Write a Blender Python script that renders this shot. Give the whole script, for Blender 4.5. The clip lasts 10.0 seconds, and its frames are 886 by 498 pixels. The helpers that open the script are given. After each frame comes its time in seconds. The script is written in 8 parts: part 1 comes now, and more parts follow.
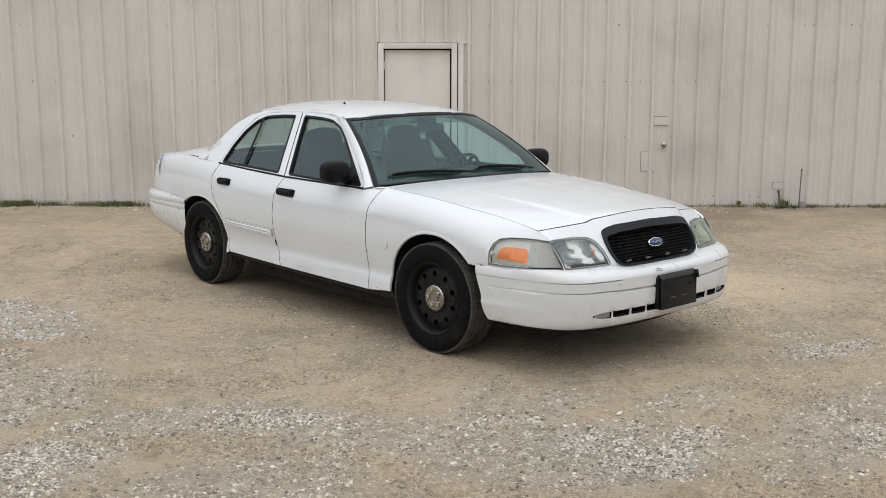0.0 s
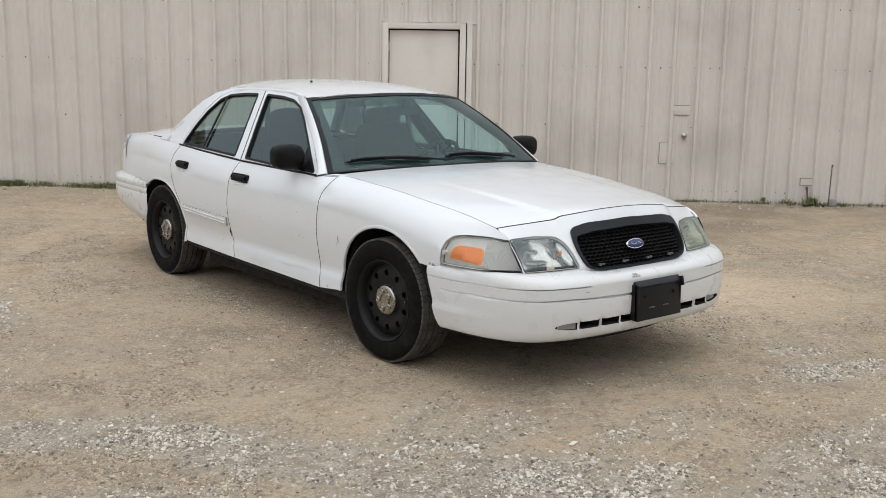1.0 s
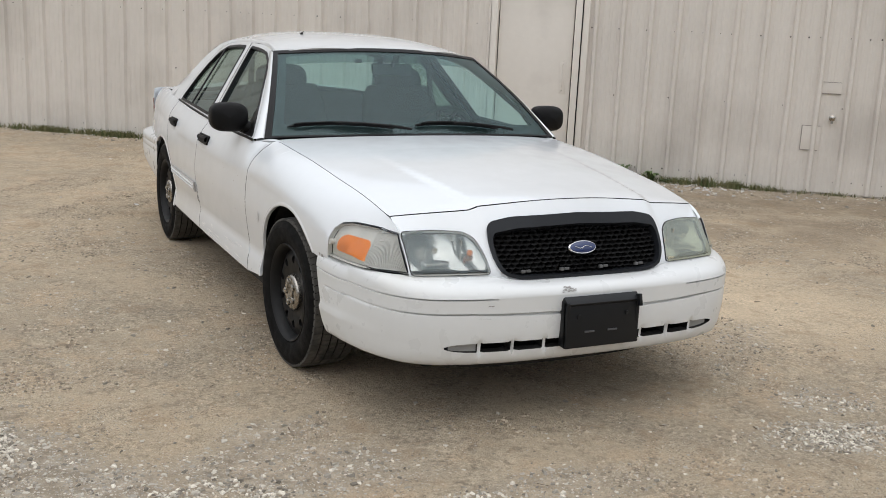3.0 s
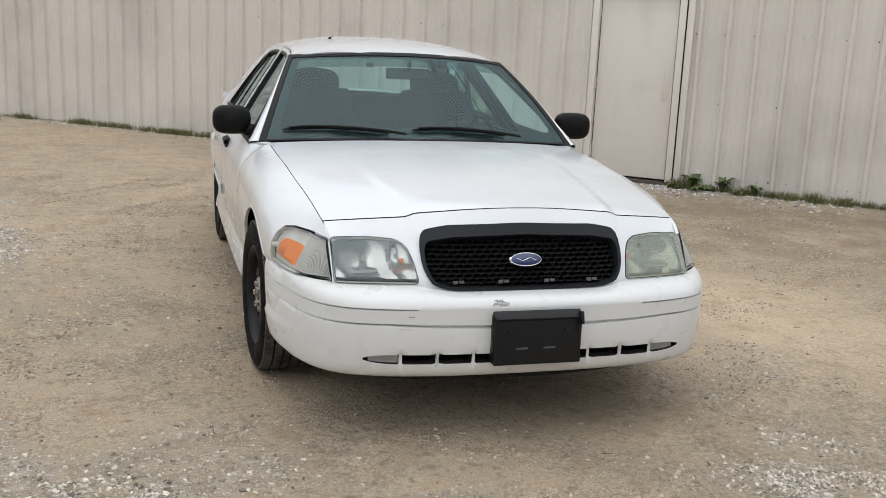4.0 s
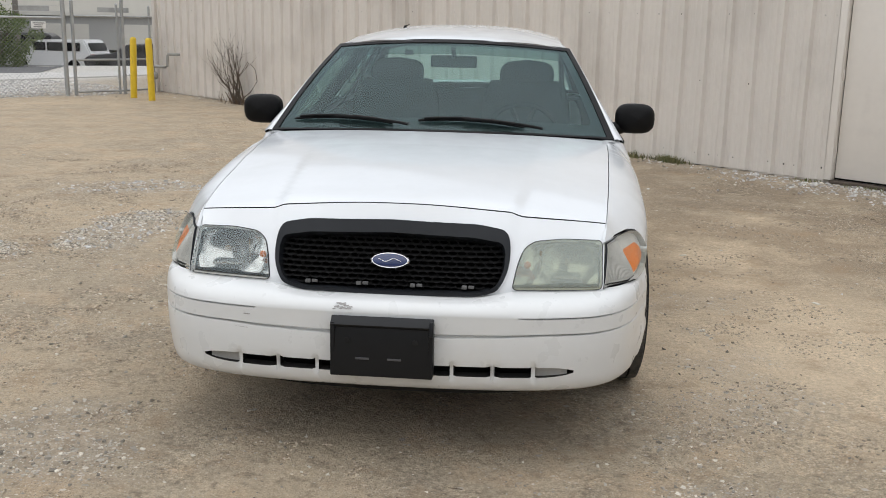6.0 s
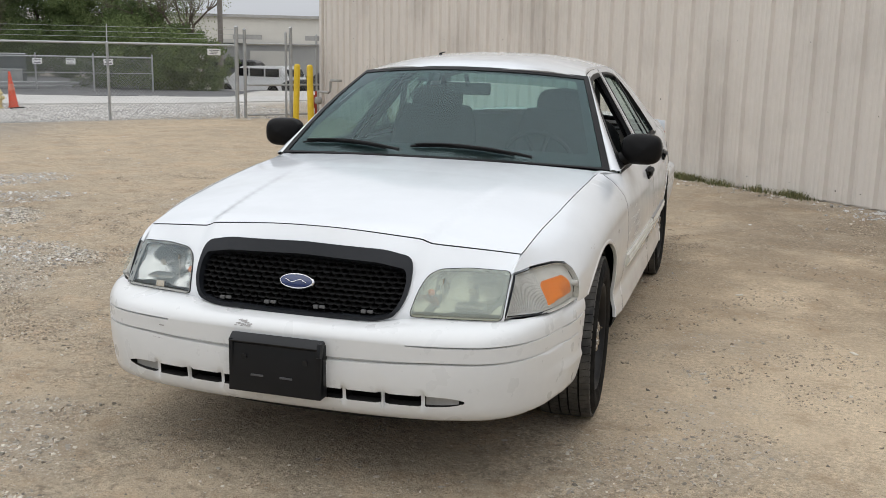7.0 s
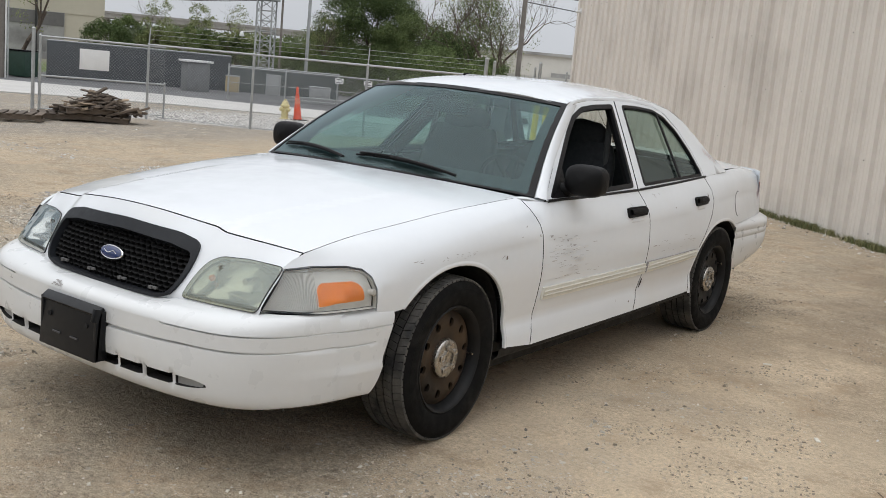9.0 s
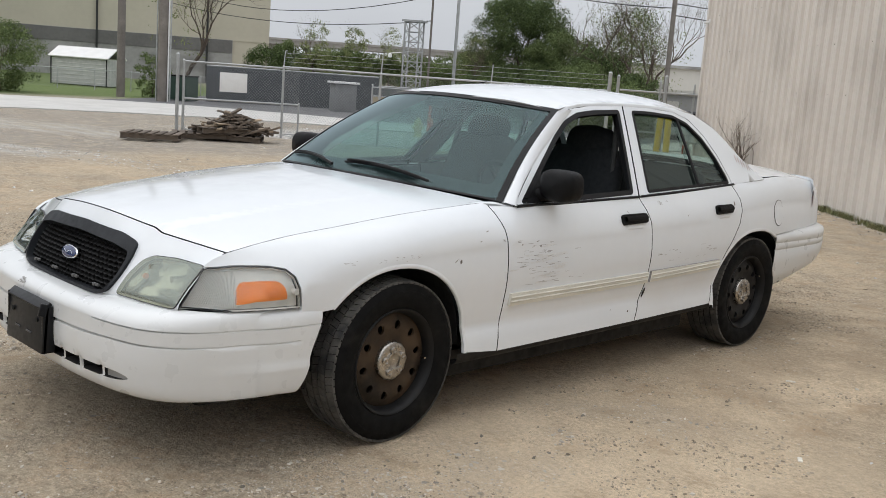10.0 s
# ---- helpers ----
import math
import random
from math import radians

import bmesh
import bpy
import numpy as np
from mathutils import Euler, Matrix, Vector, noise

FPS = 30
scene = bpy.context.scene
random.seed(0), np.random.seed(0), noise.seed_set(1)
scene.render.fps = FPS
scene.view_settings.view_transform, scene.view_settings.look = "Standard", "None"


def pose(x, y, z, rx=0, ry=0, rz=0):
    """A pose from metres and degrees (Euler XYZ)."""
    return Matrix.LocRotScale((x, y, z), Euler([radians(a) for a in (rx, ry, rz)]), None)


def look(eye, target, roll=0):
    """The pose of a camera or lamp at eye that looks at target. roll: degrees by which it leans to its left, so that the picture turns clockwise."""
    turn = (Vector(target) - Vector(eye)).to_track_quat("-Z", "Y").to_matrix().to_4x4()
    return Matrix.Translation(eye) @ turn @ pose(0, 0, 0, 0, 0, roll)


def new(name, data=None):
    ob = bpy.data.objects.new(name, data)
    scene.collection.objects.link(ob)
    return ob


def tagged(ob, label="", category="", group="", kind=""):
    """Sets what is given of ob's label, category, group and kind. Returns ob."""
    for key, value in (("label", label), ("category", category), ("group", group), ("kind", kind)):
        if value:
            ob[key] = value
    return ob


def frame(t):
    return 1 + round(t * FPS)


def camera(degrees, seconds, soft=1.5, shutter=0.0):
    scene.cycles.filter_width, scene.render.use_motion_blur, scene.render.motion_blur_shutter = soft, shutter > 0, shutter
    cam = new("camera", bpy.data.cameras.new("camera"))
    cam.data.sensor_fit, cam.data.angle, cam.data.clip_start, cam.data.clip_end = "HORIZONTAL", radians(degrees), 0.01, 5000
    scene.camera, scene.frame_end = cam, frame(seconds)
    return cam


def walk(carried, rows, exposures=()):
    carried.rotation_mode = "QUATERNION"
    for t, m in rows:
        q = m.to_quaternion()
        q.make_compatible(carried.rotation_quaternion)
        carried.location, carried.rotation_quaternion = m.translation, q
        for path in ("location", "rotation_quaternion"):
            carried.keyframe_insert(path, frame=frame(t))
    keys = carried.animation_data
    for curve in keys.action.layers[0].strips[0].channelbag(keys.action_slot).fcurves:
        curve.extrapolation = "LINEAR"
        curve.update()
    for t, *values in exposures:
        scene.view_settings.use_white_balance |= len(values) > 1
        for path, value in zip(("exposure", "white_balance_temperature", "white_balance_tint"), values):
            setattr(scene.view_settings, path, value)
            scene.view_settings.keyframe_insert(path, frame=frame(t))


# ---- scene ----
cam = camera(48.2, 10.0, soft=0.9)
PATH = [
    (0, (-4.835, -4.492, 1.638), (-3.526, -3.016, 1.309), -0.0),
    (0.5, (-4.396, -4.402, 1.597), (-3.119, -2.902, 1.253), 0.6),
    (1, (-4.024, -4.299, 1.578), (-2.781, -2.773, 1.225), 1.0),
    (1.5, (-3.594, -4.083, 1.584), (-2.372, -2.543, 1.215), 1.3),
    (2, (-3.178, -4.103, 1.543), (-2.047, -2.5, 1.156), 1.2),
    (2.5, (-2.744, -4.198, 1.555), (-1.731, -2.522, 1.152), 2.0),
    (2.7, (-2.583, -4.217, 1.533), (-1.615, -2.515, 1.122), 2.5),
    (3.8, (-1.497, -4.408, 1.540), (-0.895, -2.553, 1.109), 2.2),
    (4, (-1.375, -4.459, 1.543), (-0.820, -2.587, 1.121), 2.6),
    (4.5, (-0.906, -4.427, 1.511), (-0.498, -2.519, 1.076), 3.1),
    (5, (-0.469, -4.416, 1.521), (-0.229, -2.481, 1.074), 1.8),
    (5.5, (0.039, -4.438, 1.560), (0.058, -2.487, 1.113), 0.6),
    (6, (0.511, -4.276, 1.515), (0.320, -2.333, 1.070), 1.1),
    (6.2, (0.708, -4.189, 1.548), (0.447, -2.254, 1.104), 1.2),
    (7.3, (1.776, -3.976, 1.5), (1.082, -2.14, 1.116), 1.7),
    (7.5, (1.942, -3.864, 1.481), (1.18, -2.055, 1.099), 2.2),
    (8, (2.378, -3.634, 1.498), (1.449, -1.898, 1.148), 2.6),
    (8.5, (2.839, -3.46, 1.539), (1.772, -1.802, 1.208), 3.1),
    (9, (3.167, -3.236, 1.497), (2.024, -1.633, 1.146), 5.4),
    (9.5, (3.488, -2.971, 1.516), (2.239, -1.45, 1.163), 5.4),
    (10, (3.86, -2.669, 1.511), (2.463, -1.278, 1.17), 4.2),
]
walk(cam, [(t, look(eye, target, roll)) for t, eye, target, roll in PATH], [(0, -0.51), (5.0, -0.49), (8.0, -0.51), (10, -0.46)])

# ---- world, sun, exposure ----
from mathutils import geometry

world = bpy.data.worlds.new("overcast_sky")
scene.world = world
world.use_nodes = True
wn = world.node_tree
wn.nodes.clear()
SUN_EL, SUN_AZ = 74.0, 215.0
sky = wn.nodes.new("ShaderNodeTexSky")
sky.sky_type, sky.sun_disc = "NISHITA", False
sky.sun_elevation, sky.sun_rotation = radians(SUN_EL), radians(SUN_AZ)
sky.air_density, sky.dust_density, sky.ozone_density = 1.0, 4.0, 1.0
soften = wn.nodes.new("ShaderNodeHueSaturation")
soften.inputs["Saturation"].default_value = 0.22
cl_co = wn.nodes.new("ShaderNodeTexCoord")
cl_map = wn.nodes.new("ShaderNodeMapping")
cl_map.inputs["Scale"].default_value = (1.0, 1.0, 4.0)
cloud = wn.nodes.new("ShaderNodeTexNoise")
cloud.inputs["Scale"].default_value, cloud.inputs["Detail"].default_value = 2.2, 6.0
cl_ramp = wn.nodes.new("ShaderNodeMapRange")
cl_ramp.inputs["From Min"].default_value, cl_ramp.inputs["From Max"].default_value = 0.3, 0.7
cl_ramp.inputs["To Min"].default_value, cl_ramp.inputs["To Max"].default_value = 0.92, 1.08
split = wn.nodes.new("ShaderNodeSeparateXYZ")
climb = wn.nodes.new("ShaderNodeMapRange")
climb.inputs["From Min"].default_value, climb.inputs["From Max"].default_value = -0.02, 0.85
climb.inputs["To Min"].default_value, climb.inputs["To Max"].default_value = 6.0, 11.6
cl_col = wn.nodes.new("ShaderNodeMix")
cl_col.data_type, cl_col.blend_type = "RGBA", "MULTIPLY"
cl_col.inputs["Factor"].default_value = 1.0
cl_col.inputs[6].default_value = (0.945, 0.985, 1.05, 1)
thick = wn.nodes.new("ShaderNodeMath")
thick.operation = "MULTIPLY"
cover = wn.nodes.new("ShaderNodeMix")
cover.data_type = "RGBA"
cover.inputs["Factor"].default_value = 0.85
bg = wn.nodes.new("ShaderNodeBackground")
bg.inputs["Strength"].default_value = 0.15
w_out = wn.nodes.new("ShaderNodeOutputWorld")
wn.links.new(sky.outputs[0], soften.inputs["Color"])
wn.links.new(cl_co.outputs["Generated"], cl_map.inputs["Vector"])
wn.links.new(cl_map.outputs[0], cloud.inputs["Vector"])
wn.links.new(cloud.outputs["Fac"], cl_ramp.inputs["Value"])
wn.links.new(cl_co.outputs["Generated"], split.inputs[0])
wn.links.new(split.outputs["Z"], climb.inputs["Value"])
wn.links.new(climb.outputs[0], thick.inputs[0])
wn.links.new(cl_ramp.outputs[0], thick.inputs[1])
wn.links.new(thick.outputs[0], cl_col.inputs[7])
wn.links.new(soften.outputs[0], cover.inputs[6])
wn.links.new(cl_col.outputs[2], cover.inputs[7])
wn.links.new(cover.outputs[2], bg.inputs["Color"])
wn.links.new(bg.outputs[0], w_out.inputs["Surface"])

sun_data = bpy.data.lights.new("sun", "SUN")
sun_data.energy, sun_data.angle, sun_data.color = 1.38, radians(95), (1.0, 0.97, 0.92)
sun = new("sun", sun_data)
# the sky's rotation turns clockwise from +Y
sx, sy = math.sin(radians(SUN_AZ)), math.cos(radians(SUN_AZ))
sun.matrix_world = look((sx * 30, sy * 30, 30 * math.tan(radians(SUN_EL))), (0, 0, 0))


# ---- materials ----
def material(name, colour, rough=0.6, metal=0.0, coat=0.0, vary=0.12, scale=8.0, grain=0.0, grain_scale=120.0,
             stain=None, stain_scale=2.5, stain_at=(0.55, 0.7), piece=0.0, ior=1.5, spec=0.5):
    """A worn surface: base colour varied at two scales, stains of a second colour, fine relief."""
    m = bpy.data.materials.new(name)
    m.use_nodes = True
    n, l = m.node_tree.nodes, m.node_tree.links
    b = n["Principled BSDF"]
    b.inputs["Roughness"].default_value, b.inputs["Metallic"].default_value = rough, metal
    b.inputs["Coat Weight"].default_value, b.inputs["IOR"].default_value = coat, ior
    b.inputs["Coat Roughness"].default_value = 0.06
    b.inputs["Specular IOR Level"].default_value = spec
    co = n.new("ShaderNodeTexCoord").outputs["Object"]

    def noise_at(s, detail=4.0):
        t = n.new("ShaderNodeTexNoise")
        t.inputs["Scale"].default_value, t.inputs["Detail"].default_value = s, detail
        l.new(co, t.inputs["Vector"])
        return t.outputs["Fac"]

    def mixed(kind, fac, a, b2):
        x = n.new("ShaderNodeMix")
        x.data_type, x.blend_type = "RGBA", kind
        for socket, v in ((x.inputs["Factor"], fac), (x.inputs[6], a), (x.inputs[7], b2)):
            if isinstance(v, bpy.types.NodeSocket):
                l.new(v, socket)
            else:
                socket.default_value = v
        return x.outputs[2]

    def ranged(v, a, b2, c, d):
        r = n.new("ShaderNodeMapRange")
        l.new(v, r.inputs["Value"])
        for k, val in (("From Min", a), ("From Max", b2), ("To Min", c), ("To Max", d)):
            r.inputs[k].default_value = val
        return r.outputs[0]

    col = (*colour, 1.0)
    big = ranged(noise_at(scale), 0.3, 0.7, 1 - vary, 1 + vary)
    col = mixed("MULTIPLY", 1.0, col, big)
    fine = ranged(noise_at(scale * 9, 6.0), 0.25, 0.75, 1 - vary * 0.7, 1 + vary * 0.7)
    col = mixed("MULTIPLY", 1.0, col, fine)
    if piece:
        info = n.new("ShaderNodeObjectInfo")
        col = mixed("MULTIPLY", 1.0, col, ranged(info.outputs["Random"], 0, 1, 1 - piece, 1 + piece))
    if stain:
        where = ranged(noise_at(stain_scale, 8.0), stain_at[0], stain_at[1], 0, 1)
        col = mixed("MIX", where, col, (*stain, 1.0))
    l.new(col, b.inputs["Base Color"])
    l.new(ranged(noise_at(scale * 3), 0.3, 0.7, max(0.02, rough * 0.85), min(1, rough * 1.15)), b.inputs["Roughness"])
    if grain:
        bump = n.new("ShaderNodeBump")
        bump.inputs["Strength"].default_value, bump.inputs["Distance"].default_value = 1.0, grain
        l.new(noise_at(grain_scale, 5.0), bump.inputs["Height"])
        l.new(bump.outputs[0], b.inputs["Normal"])
    return m


def glass_material(name, tint, gloss=1.0, haze=0.0, rough=0.0):
    """A thin pane: tinted see-through, with mirror reflection that grows at grazing angles."""
    m = bpy.data.materials.new(name)
    m.use_nodes = True
    n, l = m.node_tree.nodes, m.node_tree.links
    n.clear()
    clear = n.new("ShaderNodeBsdfTransparent")
    clear.inputs["Color"].default_value = (*tint, 1)
    shine = n.new("ShaderNodeBsdfGlossy")
    shine.inputs["Roughness"].default_value = rough
    shine.inputs["Color"].default_value = (0.80, 0.96, 1, 1)
    # Schlick's rule, alike from both sides of the pane
    fres = n.new("ShaderNodeLayerWeight")
    fres.inputs["Blend"].default_value = 0.5
    steep = n.new("ShaderNodeMath")
    steep.operation = "POWER"
    steep.inputs[1].default_value = 5.0
    k = n.new("ShaderNodeMath")
    k.operation, k.use_clamp = "MULTIPLY_ADD", True
    k.inputs[1].default_value, k.inputs[2].default_value = gloss, 0.075 * gloss
    l.new(fres.outputs["Facing"], steep.inputs[0])
    l.new(steep.outputs[0], k.inputs[0])
    body = clear.outputs[0]
    if haze:
        milk = n.new("ShaderNodeBsdfDiffuse")
        milk.inputs["Color"].default_value = (*[min(1, c * 0.9) for c in tint], 1)
        mh = n.new("ShaderNodeMixShader")
        mh.inputs[0].default_value = haze
        l.new(clear.outputs[0], mh.inputs[1])
        l.new(milk.outputs[0], mh.inputs[2])
        body = mh.outputs[0]
    mx = n.new("ShaderNodeMixShader")
    l.new(k.outputs[0], mx.inputs[0])
    l.new(body, mx.inputs[1])
    l.new(shine.outputs[0], mx.inputs[2])
    out = n.new("ShaderNodeOutputMaterial")
    l.new(mx.outputs[0], out.inputs["Surface"])
    return m


PAINT = material("white_car_paint", (0.75, 0.775, 0.80), 0.22, coat=0.6, vary=0.012, scale=3, stain=(0.70, 0.70, 0.69), stain_scale=1.6, stain_at=(0.56, 0.95))
BUMPER_PAINT = material("bumper_paint", (0.69, 0.70, 0.70), 0.3, coat=0.4, vary=0.015, scale=4, stain=(0.66, 0.63, 0.57), stain_scale=2.2, stain_at=(0.6, 0.95))
MOULDING = material("yellowed_moulding", (0.69, 0.675, 0.61), 0.4, vary=0.05, scale=6)
SEAM_SHADE = material("seam_shade", (0.02, 0.02, 0.02), 0.8)
BLACK = material("black_plastic", (0.006, 0.006, 0.0064), 0.5, vary=0.15, scale=10, grain=0.0004, grain_scale=600, spec=0.14)
TRIM = material("black_window_trim", (0.007, 0.007, 0.008), 0.45, spec=0.2)
CHROME = material("brushed_steel", (0.40, 0.375, 0.34), 0.27, metal=1.0, vary=0.12, scale=12, stain=(0.22, 0.18, 0.14), stain_scale=22, stain_at=(0.62, 0.78))
GRILLE_GREY = material("dark_grey_plastic", (0.013, 0.0147, 0.018), 0.45, vary=0.06, scale=10, spec=0.22)
BRACKET_BLACK = material("black_bracket_plastic", (0.008, 0.0088, 0.0105), 0.38, vary=0.08, scale=12, spec=0.27)
RUBBER = material("tyre_rubber", (0.005, 0.005, 0.005), 0.8, vary=0.2, scale=8, stain=(0.03, 0.027, 0.023), stain_scale=5, stain_at=(0.60, 0.85), grain=0.0006, grain_scale=250, spec=0.15)
TREAD = material("dusty_tread", (0.085, 0.08, 0.072), 0.85, vary=0.25, scale=14, stain=(0.03, 0.03, 0.03), stain_scale=9, stain_at=(0.5, 0.66), grain=0.0008, grain_scale=300)
STEEL_BLACK = material("black_steel_wheel", (0.009, 0.009, 0.0095), 0.5, vary=0.2, scale=9, stain=(0.022, 0.019, 0.015), stain_scale=6, stain_at=(0.6, 0.8), spec=0.25)
STEEL_RUSTY = material("rusty_black_wheel", (0.022, 0.016, 0.011), 0.6, vary=0.3, scale=9, stain=(0.07, 0.045, 0.026), stain_scale=7, stain_at=(0.4, 0.66), spec=0.25)
# near-black that stands for deep shade in gaps, backings and housings
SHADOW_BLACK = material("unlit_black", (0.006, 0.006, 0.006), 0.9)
UNDER = material("underbody_grime_and_shade", (0.012, 0.011, 0.010), 0.85, vary=0.3, scale=6)
CLOTH = material("dark_grey_seat_cloth", (0.02, 0.021, 0.024), 0.95, vary=0.15, scale=14, grain=0.0008, grain_scale=400)
DASH = material("charcoal_dashboard", (0.03, 0.032, 0.035), 0.75, vary=0.08, scale=9)
HEADLINER = material("grey_headliner", (0.14, 0.14, 0.14), 0.95, vary=0.06)
GLASS = glass_material("windscreen_glass", (0.43, 0.67, 0.66), haze=0.035, gloss=0.7, rough=0.28)
SHADE_BAND = glass_material("windscreen_shade_band", (0.42, 0.50, 0.50), gloss=0.0)
GLASS_REAR = glass_material("rear_window_glass", (0.84, 0.90, 0.87), haze=0.02)
GLASS_DARK = glass_material("tinted_window_glass", (0.42, 0.52, 0.46), haze=0.02)
LENS = glass_material("clear_lamp_lens", (0.92, 0.93, 0.92), haze=0.05, rough=0.03)
LENS_RIBBED = glass_material("ribbed_lamp_lens", (0.97, 0.97, 0.95), haze=0.015, rough=0.05, gloss=0.5)
LENS_HAZY = glass_material("clouded_lamp_lens", (0.68, 0.705, 0.59), haze=0.30, rough=0.10)
AMBER = material("amber_reflector", (0.70, 0.175, 0.002), 0.35, coat=0.0, vary=0.08, scale=20)
REFLECTOR = material("lamp_reflector", (0.50, 0.50, 0.485), 0.14, metal=0.85, vary=0.14, scale=30)
LAMP_RIB = material("lamp_rib", (0.42, 0.41, 0.40), 0.2)
LAMP_PLASTIC = material("lamp_ribbed_plastic", (0.54, 0.53, 0.51), 0.2, vary=0.1, scale=20)
EMBLEM_BLUE = material("blue_enamel", (0.015, 0.03, 0.11), 0.2, coat=0.8)
EMBLEM_SILVER = material("silver_emblem", (0.75, 0.75, 0.76), 0.2, metal=1.0)
# grey for real scuffs, and for shade lines painted on panel edges
SCUFF_AND_EDGE_SHADE = material("grey_scuff_and_edge_shade", (0.33, 0.32, 0.31), 0.7, vary=0.2, scale=40)
RUST = material("paint_chip", (0.17, 0.15, 0.135), 0.9, vary=0.3, scale=50)


# ---- mesh helpers ----
def smooth_table(rows):
    """A smooth curve through (position, value) rows, flat beyond its ends."""
    xs, ys = [r[0] for r in rows], [r[1] for r in rows]
    slopes = []
    for i in range(len(rows)):
        a, b = max(0, i - 1), min(len(rows) - 1, i + 1)
        slopes.append((ys[b] - ys[a]) / (xs[b] - xs[a]))

    def value(x):
        if x <= xs[0]:
            return ys[0]
        if x >= xs[-1]:
            return ys[-1]
        i = max(k for k in range(len(xs) - 1) if xs[k] <= x)
        h = xs[i + 1] - xs[i]
        t = (x - xs[i]) / h
        return ((2 * t ** 3 - 3 * t * t + 1) * ys[i] + (t ** 3 - 2 * t * t + t) * h * slopes[i]
                + (3 * t * t - 2 * t ** 3) * ys[i + 1] + (t ** 3 - t * t) * h * slopes[i + 1])
    return value


def empty_thing(name, label, category, group="", kind="", at=None):
    ob = new(name)
    ob.empty_display_size = 0.1
    if at is not None:
        ob.matrix_world = at
    return tagged(ob, label, category, group, kind)


def mesh_object(name, mesh, mat, parent=None, label=""):
    ob = new(name, mesh)
    if mat is not None and not mesh.materials:
        mesh.materials.append(mat)
    if parent is not None:
        ob.parent = parent
    if label:
        ob["label"] = label
    return ob


def part(name, bm, mat, parent=None, label="", smooth=True, sharp=40):
    """Links a bmesh as one mesh object, under its thing if it has one."""
    mesh = bpy.data.meshes.new(name)
    bm.normal_update()
    if smooth:
        for f in bm.faces:
            f.smooth = True
        for e in bm.edges:
            if len(e.link_faces) == 2 and e.calc_face_angle(0) > radians(sharp):
                e.smooth = False
    bm.to_mesh(mesh)
    bm.free()
    return mesh_object(name, mesh, mat, parent, label)


def box(bm, centre, size, bevel=0.0, turn=None):
    m = Matrix.Translation(centre) @ (turn if turn is not None else Matrix()) @ Matrix.Diagonal((*size, 1))
    made = bmesh.ops.create_cube(bm, size=1.0, matrix=m)["verts"]
    if bevel:
        edges = list({e for v in made for e in v.link_edges})
        bmesh.ops.bevel(bm, geom=edges, offset=bevel, segments=2, affect="EDGES", profile=0.6)


def rod(bm, a, b, r, r2=None, sides=8, caps=True):
    a, b = Vector(a), Vector(b)
    d = b - a
    m = Matrix.Translation((a + b) / 2) @ d.to_track_quat("Z", "Y").to_matrix().to_4x4()
    bmesh.ops.create_cone(bm, cap_ends=caps, segments=sides, radius1=r, radius2=r if r2 is None else r2, depth=d.length, matrix=m)


def lathe(bm, profile, sides, matrix=None, start=0.0, sweep=360.0):
    """Turns a profile of (radius, height) round the local z axis."""
    closed = sweep >= 359.9
    rings = []
    for i in range(sides if closed else sides + 1):
        a = radians(start + sweep * i / sides)
        ring = []
        for r, h in profile:
            p = Vector((r * math.cos(a), r * math.sin(a), h))
            ring.append(bm.verts.new(matrix @ p if matrix is not None else p))
        rings.append(ring)
    for i in range(sides):
        p, q = rings[i], rings[(i + 1) % len(rings)]
        for k in range(len(profile) - 1):
            try:
                bm.faces.new((p[k], q[k], q[k + 1], p[k + 1]))
            except ValueError:
                pass
    return rings


def tube(bm, points, r, sides=6, taper=None):
    """A round tube along points; taper: the radius at the far end."""
    pts = [Vector(p) for p in points]
    rings = []
    for i, p in enumerate(pts):
        d = (pts[min(i + 1, len(pts) - 1)] - pts[max(i - 1, 0)]).normalized()
        side = d.cross(Vector((0, 0, 1)) if abs(d.z) < 0.9 else Vector((1, 0, 0))).normalized()
        up = side.cross(d)
        rr = r if taper is None else r + (taper - r) * i / max(1, len(pts) - 1)
        rings.append([bm.verts.new(p + rr * (math.cos(2 * math.pi * k / sides) * side + math.sin(2 * math.pi * k / sides) * up)) for k in range(sides)])
    for p, q in zip(rings, rings[1:]):
        for k in range(sides):
            bm.faces.new((p[k], p[(k + 1) % sides], q[(k + 1) % sides], q[k]))
    if sides > 2:
        bm.faces.new(rings[0][::-1])
        bm.faces.new(rings[-1])


def grid(bm, rows, close_u=False):
    """Faces over rows of points."""
    vs = [[bm.verts.new(p) for p in row] for row in rows]
    for a, b in zip(vs, vs[1:]):
        for k in range(len(a) - 1 + (1 if close_u else 0)):
            j = (k + 1) % len(a)
            bm.faces.new((a[k], a[j], b[j], b[k]))
    return vs


def inside(p, poly):
    hit, j = False, len(poly) - 1
    for i in range(len(poly)):
        (xi, yi), (xj, yj) = poly[i], poly[j]
        if (yi > p[1]) != (yj > p[1]) and p[0] < (xj - xi) * (p[1] - yi) / (yj - yi) + xi:
            hit = not hit
        j = i
    return hit


def edge_distance(p, poly):
    best = 9e9
    px, py = p
    for i in range(len(poly)):
        (ax, ay), (bx, by) = poly[i - 1], poly[i]
        dx, dy = bx - ax, by - ay
        n2 = dx * dx + dy * dy
        t = 0 if n2 == 0 else max(0, min(1, ((px - ax) * dx + (py - ay) * dy) / n2))
        best = min(best, (ax + t * dx - px) ** 2 + (ay + t * dy - py) ** 2)
    return math.sqrt(best)


